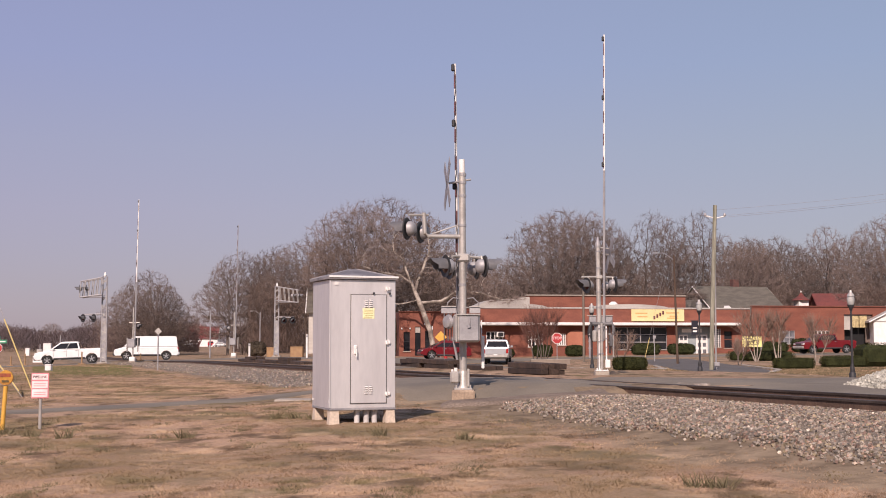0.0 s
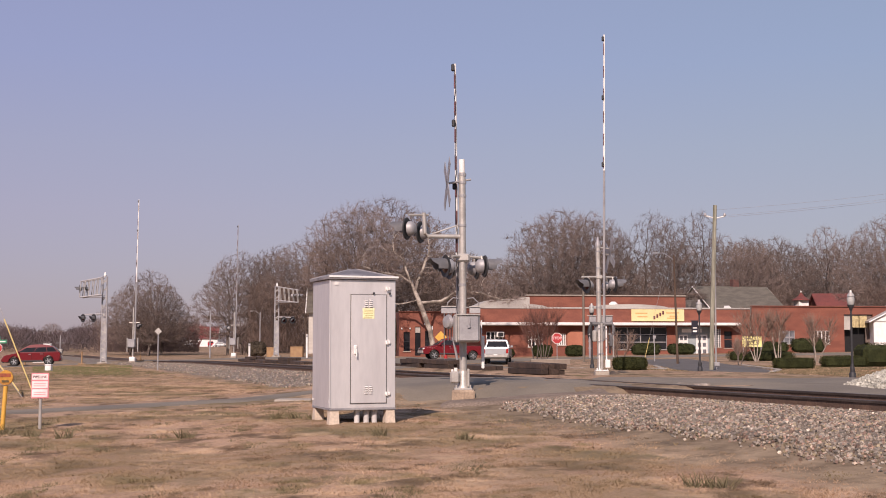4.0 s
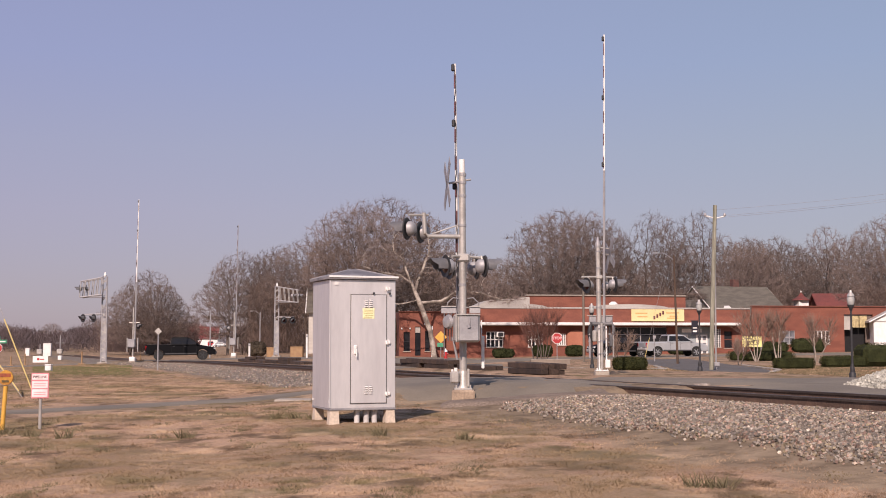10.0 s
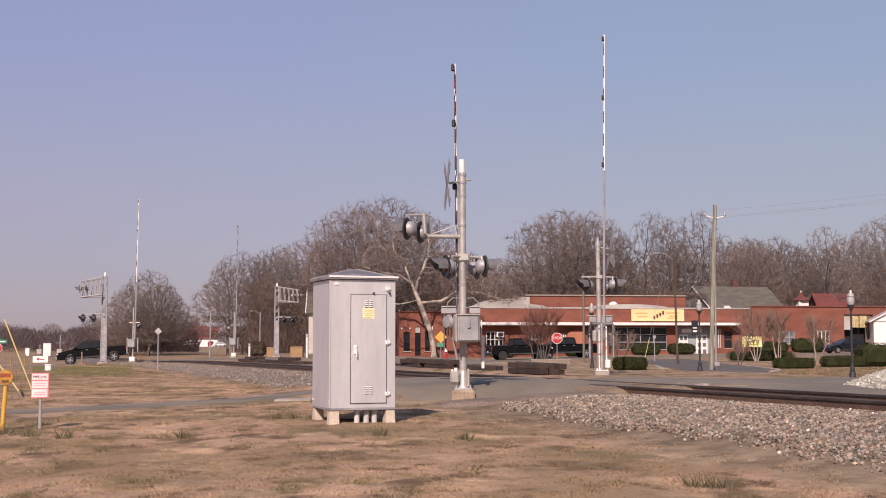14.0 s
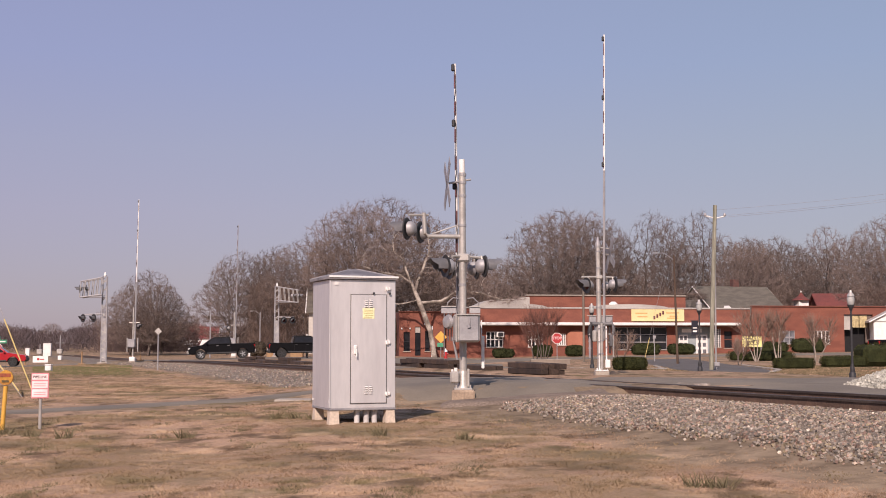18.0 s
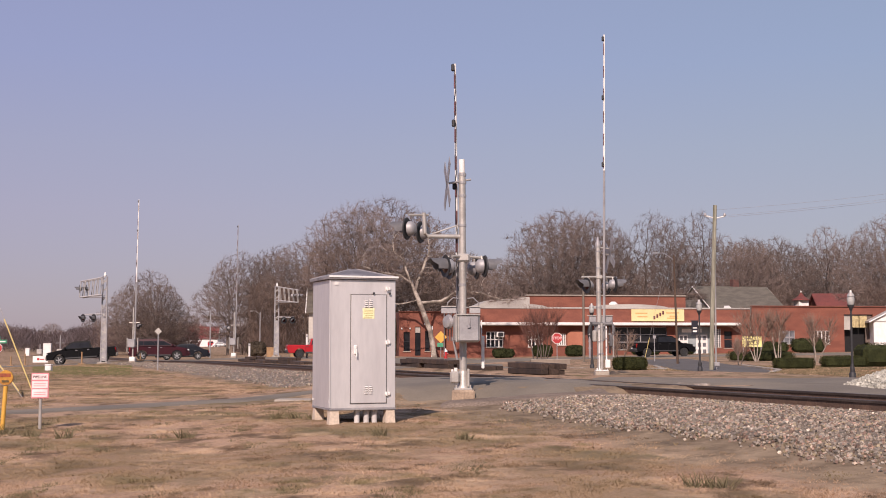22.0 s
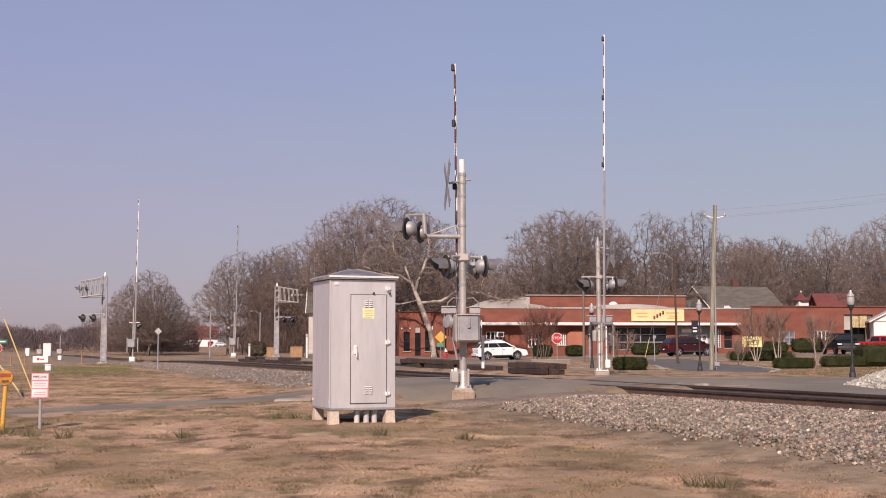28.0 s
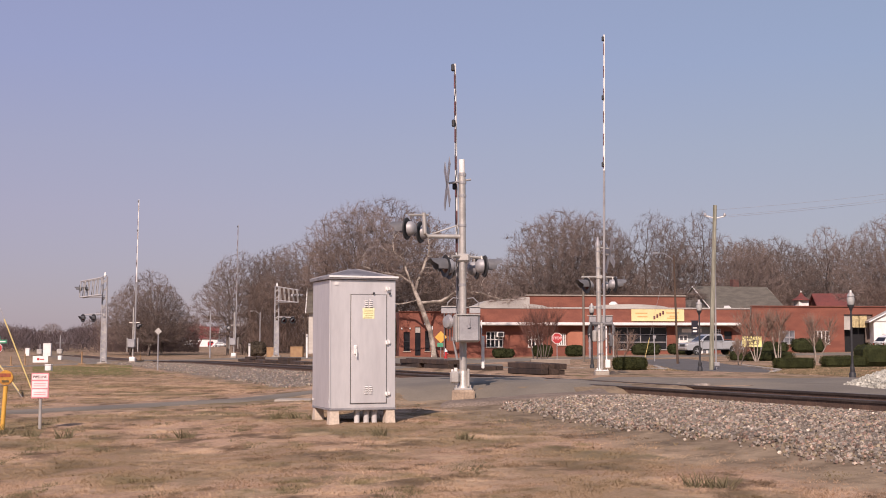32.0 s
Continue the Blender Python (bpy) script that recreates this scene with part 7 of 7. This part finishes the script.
def vehicle(name, shape, body_mat, label, chrome=True):
    L, W, base, r, belt, roof, sill, hood, cabin = SHAPES[shape]
    v = thing(name, pose(0, -200, 0), label, "van" if shape == "van" else "pickup truck" if "pickup" in shape else "car", "cars on the street")
    h = L / 2
    front = belt - (0.10 if shape != "van" else 0.14)
    nose = front - 0.10
    up = [(h - 0.02, sill + 0.12), (h, sill + 0.30), (h - 0.03, nose - 0.05), (h - 0.12, nose), (hood, belt)]
    if "sedan" in shape:
        up += [(cabin[0], belt), (-h + 0.08, belt - 0.06), (-h, belt - 0.16), (-h + 0.03, sill + 0.14)]
    else:
        up += [(-h + 0.04, belt), (-h, belt - 0.08), (-h + 0.02, sill + 0.14)]
    low = []
    for xw in (-base / 2, base / 2):
        ra = r + 0.075
        a0 = math.asin(max(-0.9, (sill - r) / ra))
        low += [(xw - ra * math.cos(a), r + ra * math.sin(a)) for a in [a0 + (math.pi - 2 * a0) * k / 8 for k in range(9)]]
    outline = up + [(-h + 0.1, sill)] + low + [(h - 0.1, sill)]
    g = Geo().prism(outline, -W / 2, W / 2)
    me = g.mesh("body", body_mat)
    bm = bmesh.new()
    bm.from_mesh(me)
    rim = [e for e in bm.edges if abs(abs(e.verts[0].co.y) - W / 2) < 1e-4 and abs(e.verts[0].co.y - e.verts[1].co.y) < 1e-4 and min(e.verts[0].co.z, e.verts[1].co.z) > belt - 0.3]
    bmesh.ops.bevel(bm, geom=rim, offset=0.11, segments=3, affect="EDGES", clamp_overlap=True)
    bm.to_mesh(me)
    bm.free()
    me.polygons.foreach_set("use_smooth", [True] * len(me.polygons))
    me.set_sharp_from_angle(angle=radians(40))
    body = new("body", me)
    body.parent = v
    # cabin with a narrower roof
    x0, x1, x2, x3 = cabin
    wb, wt = W / 2 - 0.05, W / 2 - (0.24 if shape != "van" else 0.14)
    zc = belt - 0.01
    cab = Geo()
    drop = 0.11 if shape == "compact" else 0.07 if shape == "suv" else 0.0
    q = [(x0, zc, wb), (x1, roof - 0.06 - drop, wt + 0.03), (x1 + 0.14, roof - 0.012 - drop, wt - 0.06), (x1 * 0.65 + x2 * 0.35, roof - drop * 0.2, wt - 0.08), (x1 * 0.3 + x2 * 0.7, roof + 0.005, wt - 0.08), (x2 - 0.18, roof - 0.012, wt - 0.06), (x2, roof - 0.06, wt + 0.03), (x3, zc, wb)]
    n = len(q)
    cab.v = [(x, -w, z) for x, z, w in q] + [(x, w, z) for x, z, w in q]
    cab.f = [tuple(range(n)), tuple(range(2 * n - 1, n - 1, -1))] + [(i, i + n, (i + 1) % n + n, (i + 1) % n) for i in range(n)]
    top = part("cabin", cab, body_mat, v, smoothed=True)

    def pane(name, pts, out):
        m = Geo()
        o = Vector(out) * 0.012
        m.add([Vector(p) + o for p in pts] + [Vector(p) - o for p in pts], [(0, 1, 2, 3), (7, 6, 5, 4), (0, 4, 5, 1), (1, 5, 6, 2), (2, 6, 7, 3), (3, 7, 4, 0)])
        return part(name, m, M_GLASS, top, "dark tinted glass")

    def side_w(z):
        return wb + (wt + 0.03 - wb) * (z - zc) / (roof - 0.06 - zc)

    za, zb = zc + 0.05, roof - 0.13 - drop
    fa, fb = (za - zc) / (roof - 0.06 - zc), (zb - zc) / (roof - 0.06 - zc)
    for sy in (-1, 1):
        rear_a, rear_b = x0 + (x1 - x0) * fa + 0.09, x0 + (x1 - x0) * fb + 0.10
        fr_a, fr_b = x3 + (x2 - x3) * fa - 0.14, x3 + (x2 - x3) * fb - 0.14
        if shape == "van":
            rear_a = rear_b = x2 - 0.55
        cuts = {"pickup": (0.0, 0.46, 1.0), "crew_pickup": (0.0, 0.46, 1.0), "small_pickup": (0.0, 0.42, 1.0), "suv": (0.0, 0.28, 0.60, 1.0), "compact": (0.0, 0.26, 0.60, 1.0), "sedan": (0.0, 0.5, 1.0), "small_sedan": (0.0, 0.5, 1.0), "van": (0.0, 1.0)}[shape]
        for k in range(len(cuts) - 1):
            a0, a1 = rear_a + (fr_a - rear_a) * cuts[k] + 0.018, rear_a + (fr_a - rear_a) * cuts[k + 1] - 0.018
            b0, b1 = rear_b + (fr_b - rear_b) * cuts[k] + 0.018, rear_b + (fr_b - rear_b) * cuts[k + 1] - 0.018
            pane("side_window", [(a0, sy * side_w(za), za), (a1, sy * side_w(za), za), (b1, sy * side_w(zb), zb), (b0, sy * side_w(zb), zb)], (0, sy, 0.15))
        part("mirror", Geo().box(x3 - 0.28, sy * (W / 2 + 0.06), belt + 0.07, 0.12, 0.20, 0.16, 0.03), body_mat if shape != "van" else M_BLACK, v)
        for xd in ((x3 - 1.15, x3 - 2.05) if shape != "van" else (x3 - 0.95,)):
            part("door_handle", Geo().box(xd, sy * (W / 2 + 0.012), belt - 0.13, 0.18, 0.04, 0.04, 0.012), M_ALU_DULL if chrome else M_TRIM, v)
        for xd in ((x3 - 0.28, x3 - 1.28, x3 - 2.2) if shape != "van" else (x3 - 0.2, x3 - 1.2)):
            part("door_gap", Geo().box(xd, sy * (W / 2 - 0.001), (belt + sill) / 2 + 0.03, 0.014, 0.008, belt - sill - 0.16), M_GAP, v)
        part("sill_trim", Geo().box(0, sy * (W / 2 - 0.01), sill + 0.05, base - 2 * r - 0.2, 0.05, 0.1, 0.01), M_TRIM, v)
        part("headlight", Geo().box(h - 0.09, sy * (W / 2 - 0.24), nose - 0.14, 0.16, 0.40, 0.17, 0.03), M_LENS, v, "clear headlight")
        part("tail_light", Geo().box(-h + 0.04, sy * (W / 2 - 0.10), belt - 0.27 if "sedan" not in shape else belt - 0.25, 0.10, 0.18, 0.34 if "sedan" not in shape else 0.16, 0.02), M_TAIL, v, "red tail light")
    w0, w1 = wb - 0.10, wt - 0.05
    pane("windscreen", [(x3 + (x2 - x3) * fa, -w0, za), (x3 + (x2 - x3) * fa, w0, za), (x3 + (x2 - x3) * fb, w1, zb), (x3 + (x2 - x3) * fb, -w1, zb)], (0.9, 0, 0.45))
    pane("rear_window", [(x0 + (x1 - x0) * fa, -w0, za), (x0 + (x1 - x0) * fa, w0, za), (x0 + (x1 - x0) * fb, w1, zb), (x0 + (x1 - x0) * fb, -w1, zb)], (-0.9, 0, 0.3))
    bump_mat = M_ALU if chrome else M_TRIM
    part("front_bumper", Geo().box(h + 0.01, 0, sill + 0.14, 0.16, W - 0.08, 0.24, 0.05), bump_mat if "pickup" in shape else M_TRIM if shape == "van" else body_mat, v)
    part("rear_bumper", Geo().box(-h - 0.01, 0, sill + 0.14, 0.16, W - 0.08, 0.22, 0.05), bump_mat if "pickup" in shape else body_mat, v)
    for q in (-1, 1):
        part("lower_valance", Geo().box(q * (h - 0.06), 0, sill + 0.02, 0.18, W - 0.16, 0.14, 0.03), M_TRIM, v, "dark lower valance")
    part("grille", Geo().box(h - 0.02, 0, nose - 0.17, 0.06, W - 0.90, 0.22, 0.02), M_TRIM, v)
    part("plate", Geo().box(-h - 0.075, 0, sill + 0.24, 0.02, 0.30, 0.13), M_WHITE, v, "blank number plate")
    if "pickup" in shape:
        part("bed_liner", Geo().box((-h + x0) / 2 - 0.0, 0, belt - 0.01, abs(-h - x0) - 0.22, W - 0.30, 0.05), M_TRIM, v, "dark bed liner")
        part("tailgate", Geo().box(-h + 0.005, 0, belt - 0.29, 0.06, W - 0.42, 0.46, 0.02), body_mat, v)
    if shape in ("suv", "compact"):
        for sy in (-1, 1):
            part("roof_rail", Geo().tube([(x1 + 0.2, sy * (wt - 0.14), roof + 0.01), (x1 + 0.35, sy * (wt - 0.14), roof + 0.05), (x2 - 0.5, sy * (wt - 0.14), roof + 0.05), (x2 - 0.35, sy * (wt - 0.14), roof + 0.01)], 0.018, 6), M_TRIM, v)
    part("underbody", Geo().box(0, 0, sill + 0.06, L - 0.5, W - 0.5, 0.22), M_GAP, v)
    # wheels: tyre with a spoked rim
    tyre = Geo().lathe([(r * 0.62, -0.11), (r * 0.94, -0.115), (r, -0.08), (r, 0.08), (r * 0.94, 0.115), (r * 0.62, 0.11)], 20, pose(0, 0, 0, 90)).mesh("wheel", M_TYRE, smoothed=True)
    rg = Geo().lathe([(r * 0.64, -0.06), (r * 0.66, 0.115), (r * 0.60, 0.10), (r * 0.56, 0.06), (r * 0.1, 0.05)], 20, pose(0, 0, 0, 90))
    for k in range(5):
        rg.box(0, 0, r * 0.33, 0.07, 0.05, r * 0.52, 0, pose(0, -0.09, 0) @ pose(0, 0, 0, 0, 72 * k, 0))
    rg.tube([(0, -0.07, 0), (0, -0.125, 0)], 0.06, 8)
    rim_me = rg.mesh("rim", M_RIM if chrome else M_DARK_RIM, smoothed=True)
    wheels = []
    for xw in (-base / 2, base / 2):
        for sy in (-1, 1):
            wh = new("wheel", tyre)
            wh.parent = v
            wh.matrix_basis = pose(xw, sy * (W / 2 - 0.14), r, 0, 0, 0 if sy < 0 else 180)
            rm = new("rim", rim_me)
            rm.parent = wh
            wheels.append((wh, xw, sy * (W / 2 - 0.14), 0 if sy < 0 else 180))
    return v, wheels, r


for x, y, turn, spec in ((-78.6, 382, 185, ("car", "suv", P_WHITE, "white car parked before a far house")), (-70.0, 384, 8, ("car", "sedan", P_WHITE, "white saloon car parked before a far house")),
                         (-73.8, 388, 100, ("car", "suv", P_BRIGHT, "red car parked before a far house"))):
    ob = vehicle(*spec)[0]
    ob.matrix_basis = pose(x, y, gz(x, y) + 0.01, 0, 0, turn)


def street_pose(x, lane, back=False):
    y = lane + 0.235 * x
    turn = math.degrees(math.atan(0.235)) + (180 if back else 0)
    dz = (gz(x + 1.4, y + 0.33) - gz(x - 1.4, y - 0.33)) / 2.88
    tilt = math.degrees(math.atan(dz)) * (1 if back else -1)
    return pose(x, y, (gz(x + 1.4, y + 0.33) + gz(x - 1.4, y - 0.33)) / 2 + 0.03, 0, 0, turn) @ pose(0, 0, 0, 0, tilt, 0)


def roll_wheels(wheels, r, way):
    """Turn the wheels by the distance travelled; way: (seconds, metres)."""
    ts, ds = [w[0] for w in way], [w[1] for w in way]
    total = ds[-1] - ds[0]
    n = max(1, int(abs(total) / (r * 1.35)))
    times, k = [0.0], 0
    for i in range(1, n):
        d = ds[0] + total * i / n
        t = float(np.interp(d, ds, ts))
        if t > times[-1] + 0.034:
            times.append(t)
    times.append(32.0)
    for wh, xw, yw, flip in wheels:
        rows = []
        for t in times:
            a = math.degrees((float(np.interp(t, ts, ds)) - ds[0]) / r)
            rows.append((t, pose(xw, yw, r) @ pose(0, 0, 0, 0, a, 0) @ pose(0, 0, 0, 0, 0, flip)))
        walk(wh, rows)


def drive(made, lane, back, rows, speed=10.5):
    """Key a vehicle along the street: rows of (seconds, x); it comes and goes at a steady speed out of sight."""
    v, wheels, r = made
    sgn = -1 if back else 1
    rows = list(rows)
    if rows[0][0] > 0:
        rows = [(0, rows[0][1] - sgn * speed * rows[0][0])] + rows
    if rows[-1][0] < 32:
        rows = rows + [(32.0, rows[-1][1] + sgn * speed * (32 - rows[-1][0]))]
    ts, xs = [t for t, _ in rows], [x for _, x in rows]
    steps = sorted({0.0, 32.0, *ts, *[t for t in np.arange(max(0, ts[1] - 1), min(32, ts[-2] + 1), 0.5)]})
    walk(v, [(t, street_pose(float(np.interp(t, ts, xs)), lane if not hasattr(lane, "__len__") else float(np.interp(t, *lane)), back)) for t in steps])
    roll_wheels(wheels, r, [(t, sgn * x) for t, x in rows])


EAST, WEST = 102.2, 105.8
TRAFFIC = [
    (("pickup_truck", "pickup", P_WHITE, "white pickup truck driving on the main street", True), WEST, True,
     [(0, -30.1), (0.5, -34.1)]),
    (("cargo_van", "van", P_WHITE, "plain white cargo van driving over the crossing", True), WEST, True,
     [(0, -24.3), (0.5, -25.8), (1, -27.8), (1.5, -29.9), (2, -32.3), (2.5, -35.0)]),
    (("car", "compact", P_RED, "dark red sport utility car on the street", True), WEST, True,
     [(0, 0.1), (0.8, -6.7), (1.5, -13.3), (2, -17.1), (2.5, -20.6), (3, -24.1), (3.5, -27.7)]),
    (("pickup_truck", "pickup", P_RED, "dark red pickup truck driving on the street", True), WEST, True,
     [(0, 35.7), (0.5, 31.2), (1, 26.7), (1.5, 22.0), (2, 17.3), (2.5, 12.9), (3, 8.3), (5.5, -10.7), (6, -14.0), (6.5, -17.2), (7, -20.3), (7.5, -23.1), (8, -25.9), (8.5, -29.0), (9, -33.0), (9.5, -36.4)]),
    (("car", "compact", P_BLUEGREY, "blue-grey sport utility car driving on the street", True), WEST, True,
     [(6, 39.9), (6.5, 34.2), (7, 28.0), (7.5, 21.8), (8, 15.5), (8.5, 9.5), (9, 3.9), (9.5, -1.6), (10, -6.5), (10.5, -10.8), (11, -15.1), (11.5, -19.2), (12, -23.3), (12.5, -27.3), (13, -31.4), (13.5, -35.6)]),
    (("pickup_truck", "pickup", P_BLACK, "large black crew-cab pickup truck on the street", False), EAST, False,
     [(8, -36.0), (8.5, -31.8), (9, -27.8), (9.5, -24.1), (10, -20.9), (10.5, -17.6), (11, -14.3), (11.5, -10.9), (12.5, -4.2), (13, -0.8), (13.5, 2.9), (14, 6.5), (14.5, 10.5), (16.5, 27.7), (17, 32.5), (17.5, 36.7)]),
    (("pickup_truck", "pickup", P_BLACK, "black pickup truck driving fast along the street", True), WEST, True,
     [(8.5, 37.4), (9, 30.1), (9.5, 23.1), (10, 15.8), (10.5, 8.3), (11, 2.0), (11.5, -3.8), (12, -9.8), (12.5, -15.0), (13, -19.5), (13.5, -23.9), (14, -28.4), (14.5, -33.0)]),
    (("pickup_truck", "pickup", P_BLACK, "black pickup truck slowing before the crossing", True), WEST, True,
     [(12.5, 27.4), (13, 22.5), (13.5, 16.8), (14, 10.8), (14.5, 5.8), (16.5, -10.9), (17, -13.9), (17.5, -16.4), (18, -18.4), (18.5, -19.6), (19, -20.7), (19.5, -21.8), (20, -22.9), (20.5, -24.4), (21, -25.4), (21.5, -27.4), (22, -29.2), (22.5, -31.0), (23, -33.1), (23.5, -35.9)]),
    (("car", "small_sedan", P_NAVY, "dark blue saloon car on the street", True), WEST, True,
     [(14, 37.8), (14.5, 31.2), (16.5, 7.6), (17, 2.8), (17.5, -1.9), (18, -6.5), (18.5, -10.3), (19, -13.0), (19.5, -14.8), (20, -16.0), (20.5, -17.2), (21, -18.7), (21.5, -20.1), (22, -21.5), (22.5, -22.9), (23, -24.0), (23.5, -25.6), (24, -27.7), (24.5, -29.8), (25, -31.7), (25.5, -34.1)]),
    (("pickup_truck", "small_pickup", P_BRIGHT, "bright red small pickup truck with dark wheels", False), EAST, False,
     [(18, -34.6), (18.5, -30.2), (19, -26.8), (19.5, -23.3), (20, -20.5), (20.5, -18.0), (21, -15.7), (21.5, -13.2), (22, -10.3), (23, -3.5), (23.5, 0.4), (24, 3.7), (24.5, 8.1), (25, 12.6), (25.5, 17.5), (27.5, 35.4), (28, 40.1)]),
    (("car", "suv", P_MAROON, "maroon sport utility car on the street", True), EAST, False,
     [(20.5, -33.6), (21, -29.4), (21.5, -25.8), (22, -22.5), (22.5, -19.7), (23, -16.6), (23.5, -13.7), (24, -10.5), (25, -3.9), (25.5, 0.0), (27.5, 17.4), (28, 21.6), (28.5, 26.0), (29, 29.9), (29.6, 34.5), (30, 37.6), (30.5, 41.8)]),
    (("car", "compact", P_WHITE, "white sport utility car driving on the street", True), EAST, False,
     [(23, -32.6), (23.5, -28.9), (24, -24.9), (24.5, -21.7), (25, -18.5), (25.5, -15.1), (27.5, 0.0), (28, 4.8), (28.3, 7.6), (28.6, 10.5), (29, 14.6), (29.3, 17.7), (29.6, 20.3), (30, 24.4), (30.3, 27.3), (30.6, 30.2), (30.9, 32.9), (31.2, 35.5), (31.5, 38.1), (32, 41.9)]),
    (("pickup_truck", "crew_pickup", P_SILVER, "silver pickup truck driving on the street", True), WEST, True,
     [(30.6, 39.2), (30.9, 36.1), (31.2, 32.9), (31.5, 30.2), (31.7, 27.9), (32, 24.5)]),
]
FLEET = [(vehicle(*spec), lane, back, rows) for spec, lane, back, rows in TRAFFIC]
TURNING = vehicle("pickup_truck", "crew_pickup", P_SILVER, "silver pickup truck waiting at the stop line", True)
WAITING = vehicle("pickup_truck", "pickup", P_BLACK, "black pickup truck turning off the main street into a drive", False)


def lane_rows(rows, shift=0.0):
    """(seconds, x) on the near lane as (seconds, x, y, heading)."""
    return [(t, x, 102.2 + shift + 0.235 * x, 13.2) for t, x in rows]


def free_drive(made, rows):
    """Key a vehicle by rows of (seconds, x, y, heading)."""
    v, wheels, r = made
    way, d = [], 0.0
    for k, (t, x, y, a) in enumerate(rows):
        d += math.dist((x, y), rows[k - 1][1:3]) if k else 0.0
        way.append((t, d))
    walk(v, [(t, pose(x, y, gz(x, y) + 0.03, 0, 0, a)) for t, x, y, a in rows])
    roll_wheels(wheels, r, way)


def motions():
    for made, lane, back, rows in FLEET:
        drive(made, lane, back, rows)
    out = lane_rows([(8.5, 11.2), (9, 13.6), (9.5, 16.8), (10, 20.1), (10.5, 23.5), (11, 27.1), (11.5, 31.2), (12, 35.3), (12.5, 39.6)])
    free_drive(TURNING, [(0, 4.35, 97.0, 84), (5.6, 4.35, 97.0, 84), (6.1, 4.5, 97.9, 72), (6.6, 5.0, 99.8, 68), (7.05, 6.0, 101.6, 58), (7.5, 7.3, 103.2, 42), (8, 9.2, 104.3, 24)] + out + lane_rows([(32.0, out[-1][1] + 10.0 * (32 - out[-1][0]))]))
    come = [(16.5, -22.5), (17, -18.9), (17.5, -15.4), (18, -11.5), (18.5, -6.7), (19, -2.2), (19.5, 1.5), (20, 5.3), (20.5, 8.7), (21, 12.2), (21.5, 15.7), (22, 19.1), (22.5, 22.1), (23, 24.8), (23.5, 27.4), (24, 29.7), (24.5, 31.3), (25, 32.7), (25.5, 33.7)]
    first = come[0][1] - 9.5 * come[0][0]
    free_drive(WAITING, lane_rows([(0, first)]) + lane_rows(come[:-1])
               + [(25.5, 33.7, 109.4, 4), (26.3, 34.7, 108.6, -26), (27.0, 34.8, 107.4, -58), (27.6, 34.4, 106.3, -84), (28.5, 34.4, 105.6, -94), (29.2, 34.7, 104.8, -76),
                  (29.8, 35.2, 104.2, -54), (30.4, 36.4, 103.5, -32), (31.0, 38.6, 102.8, -12), (32.0, 42.5, 102.6, 2)])


motions()
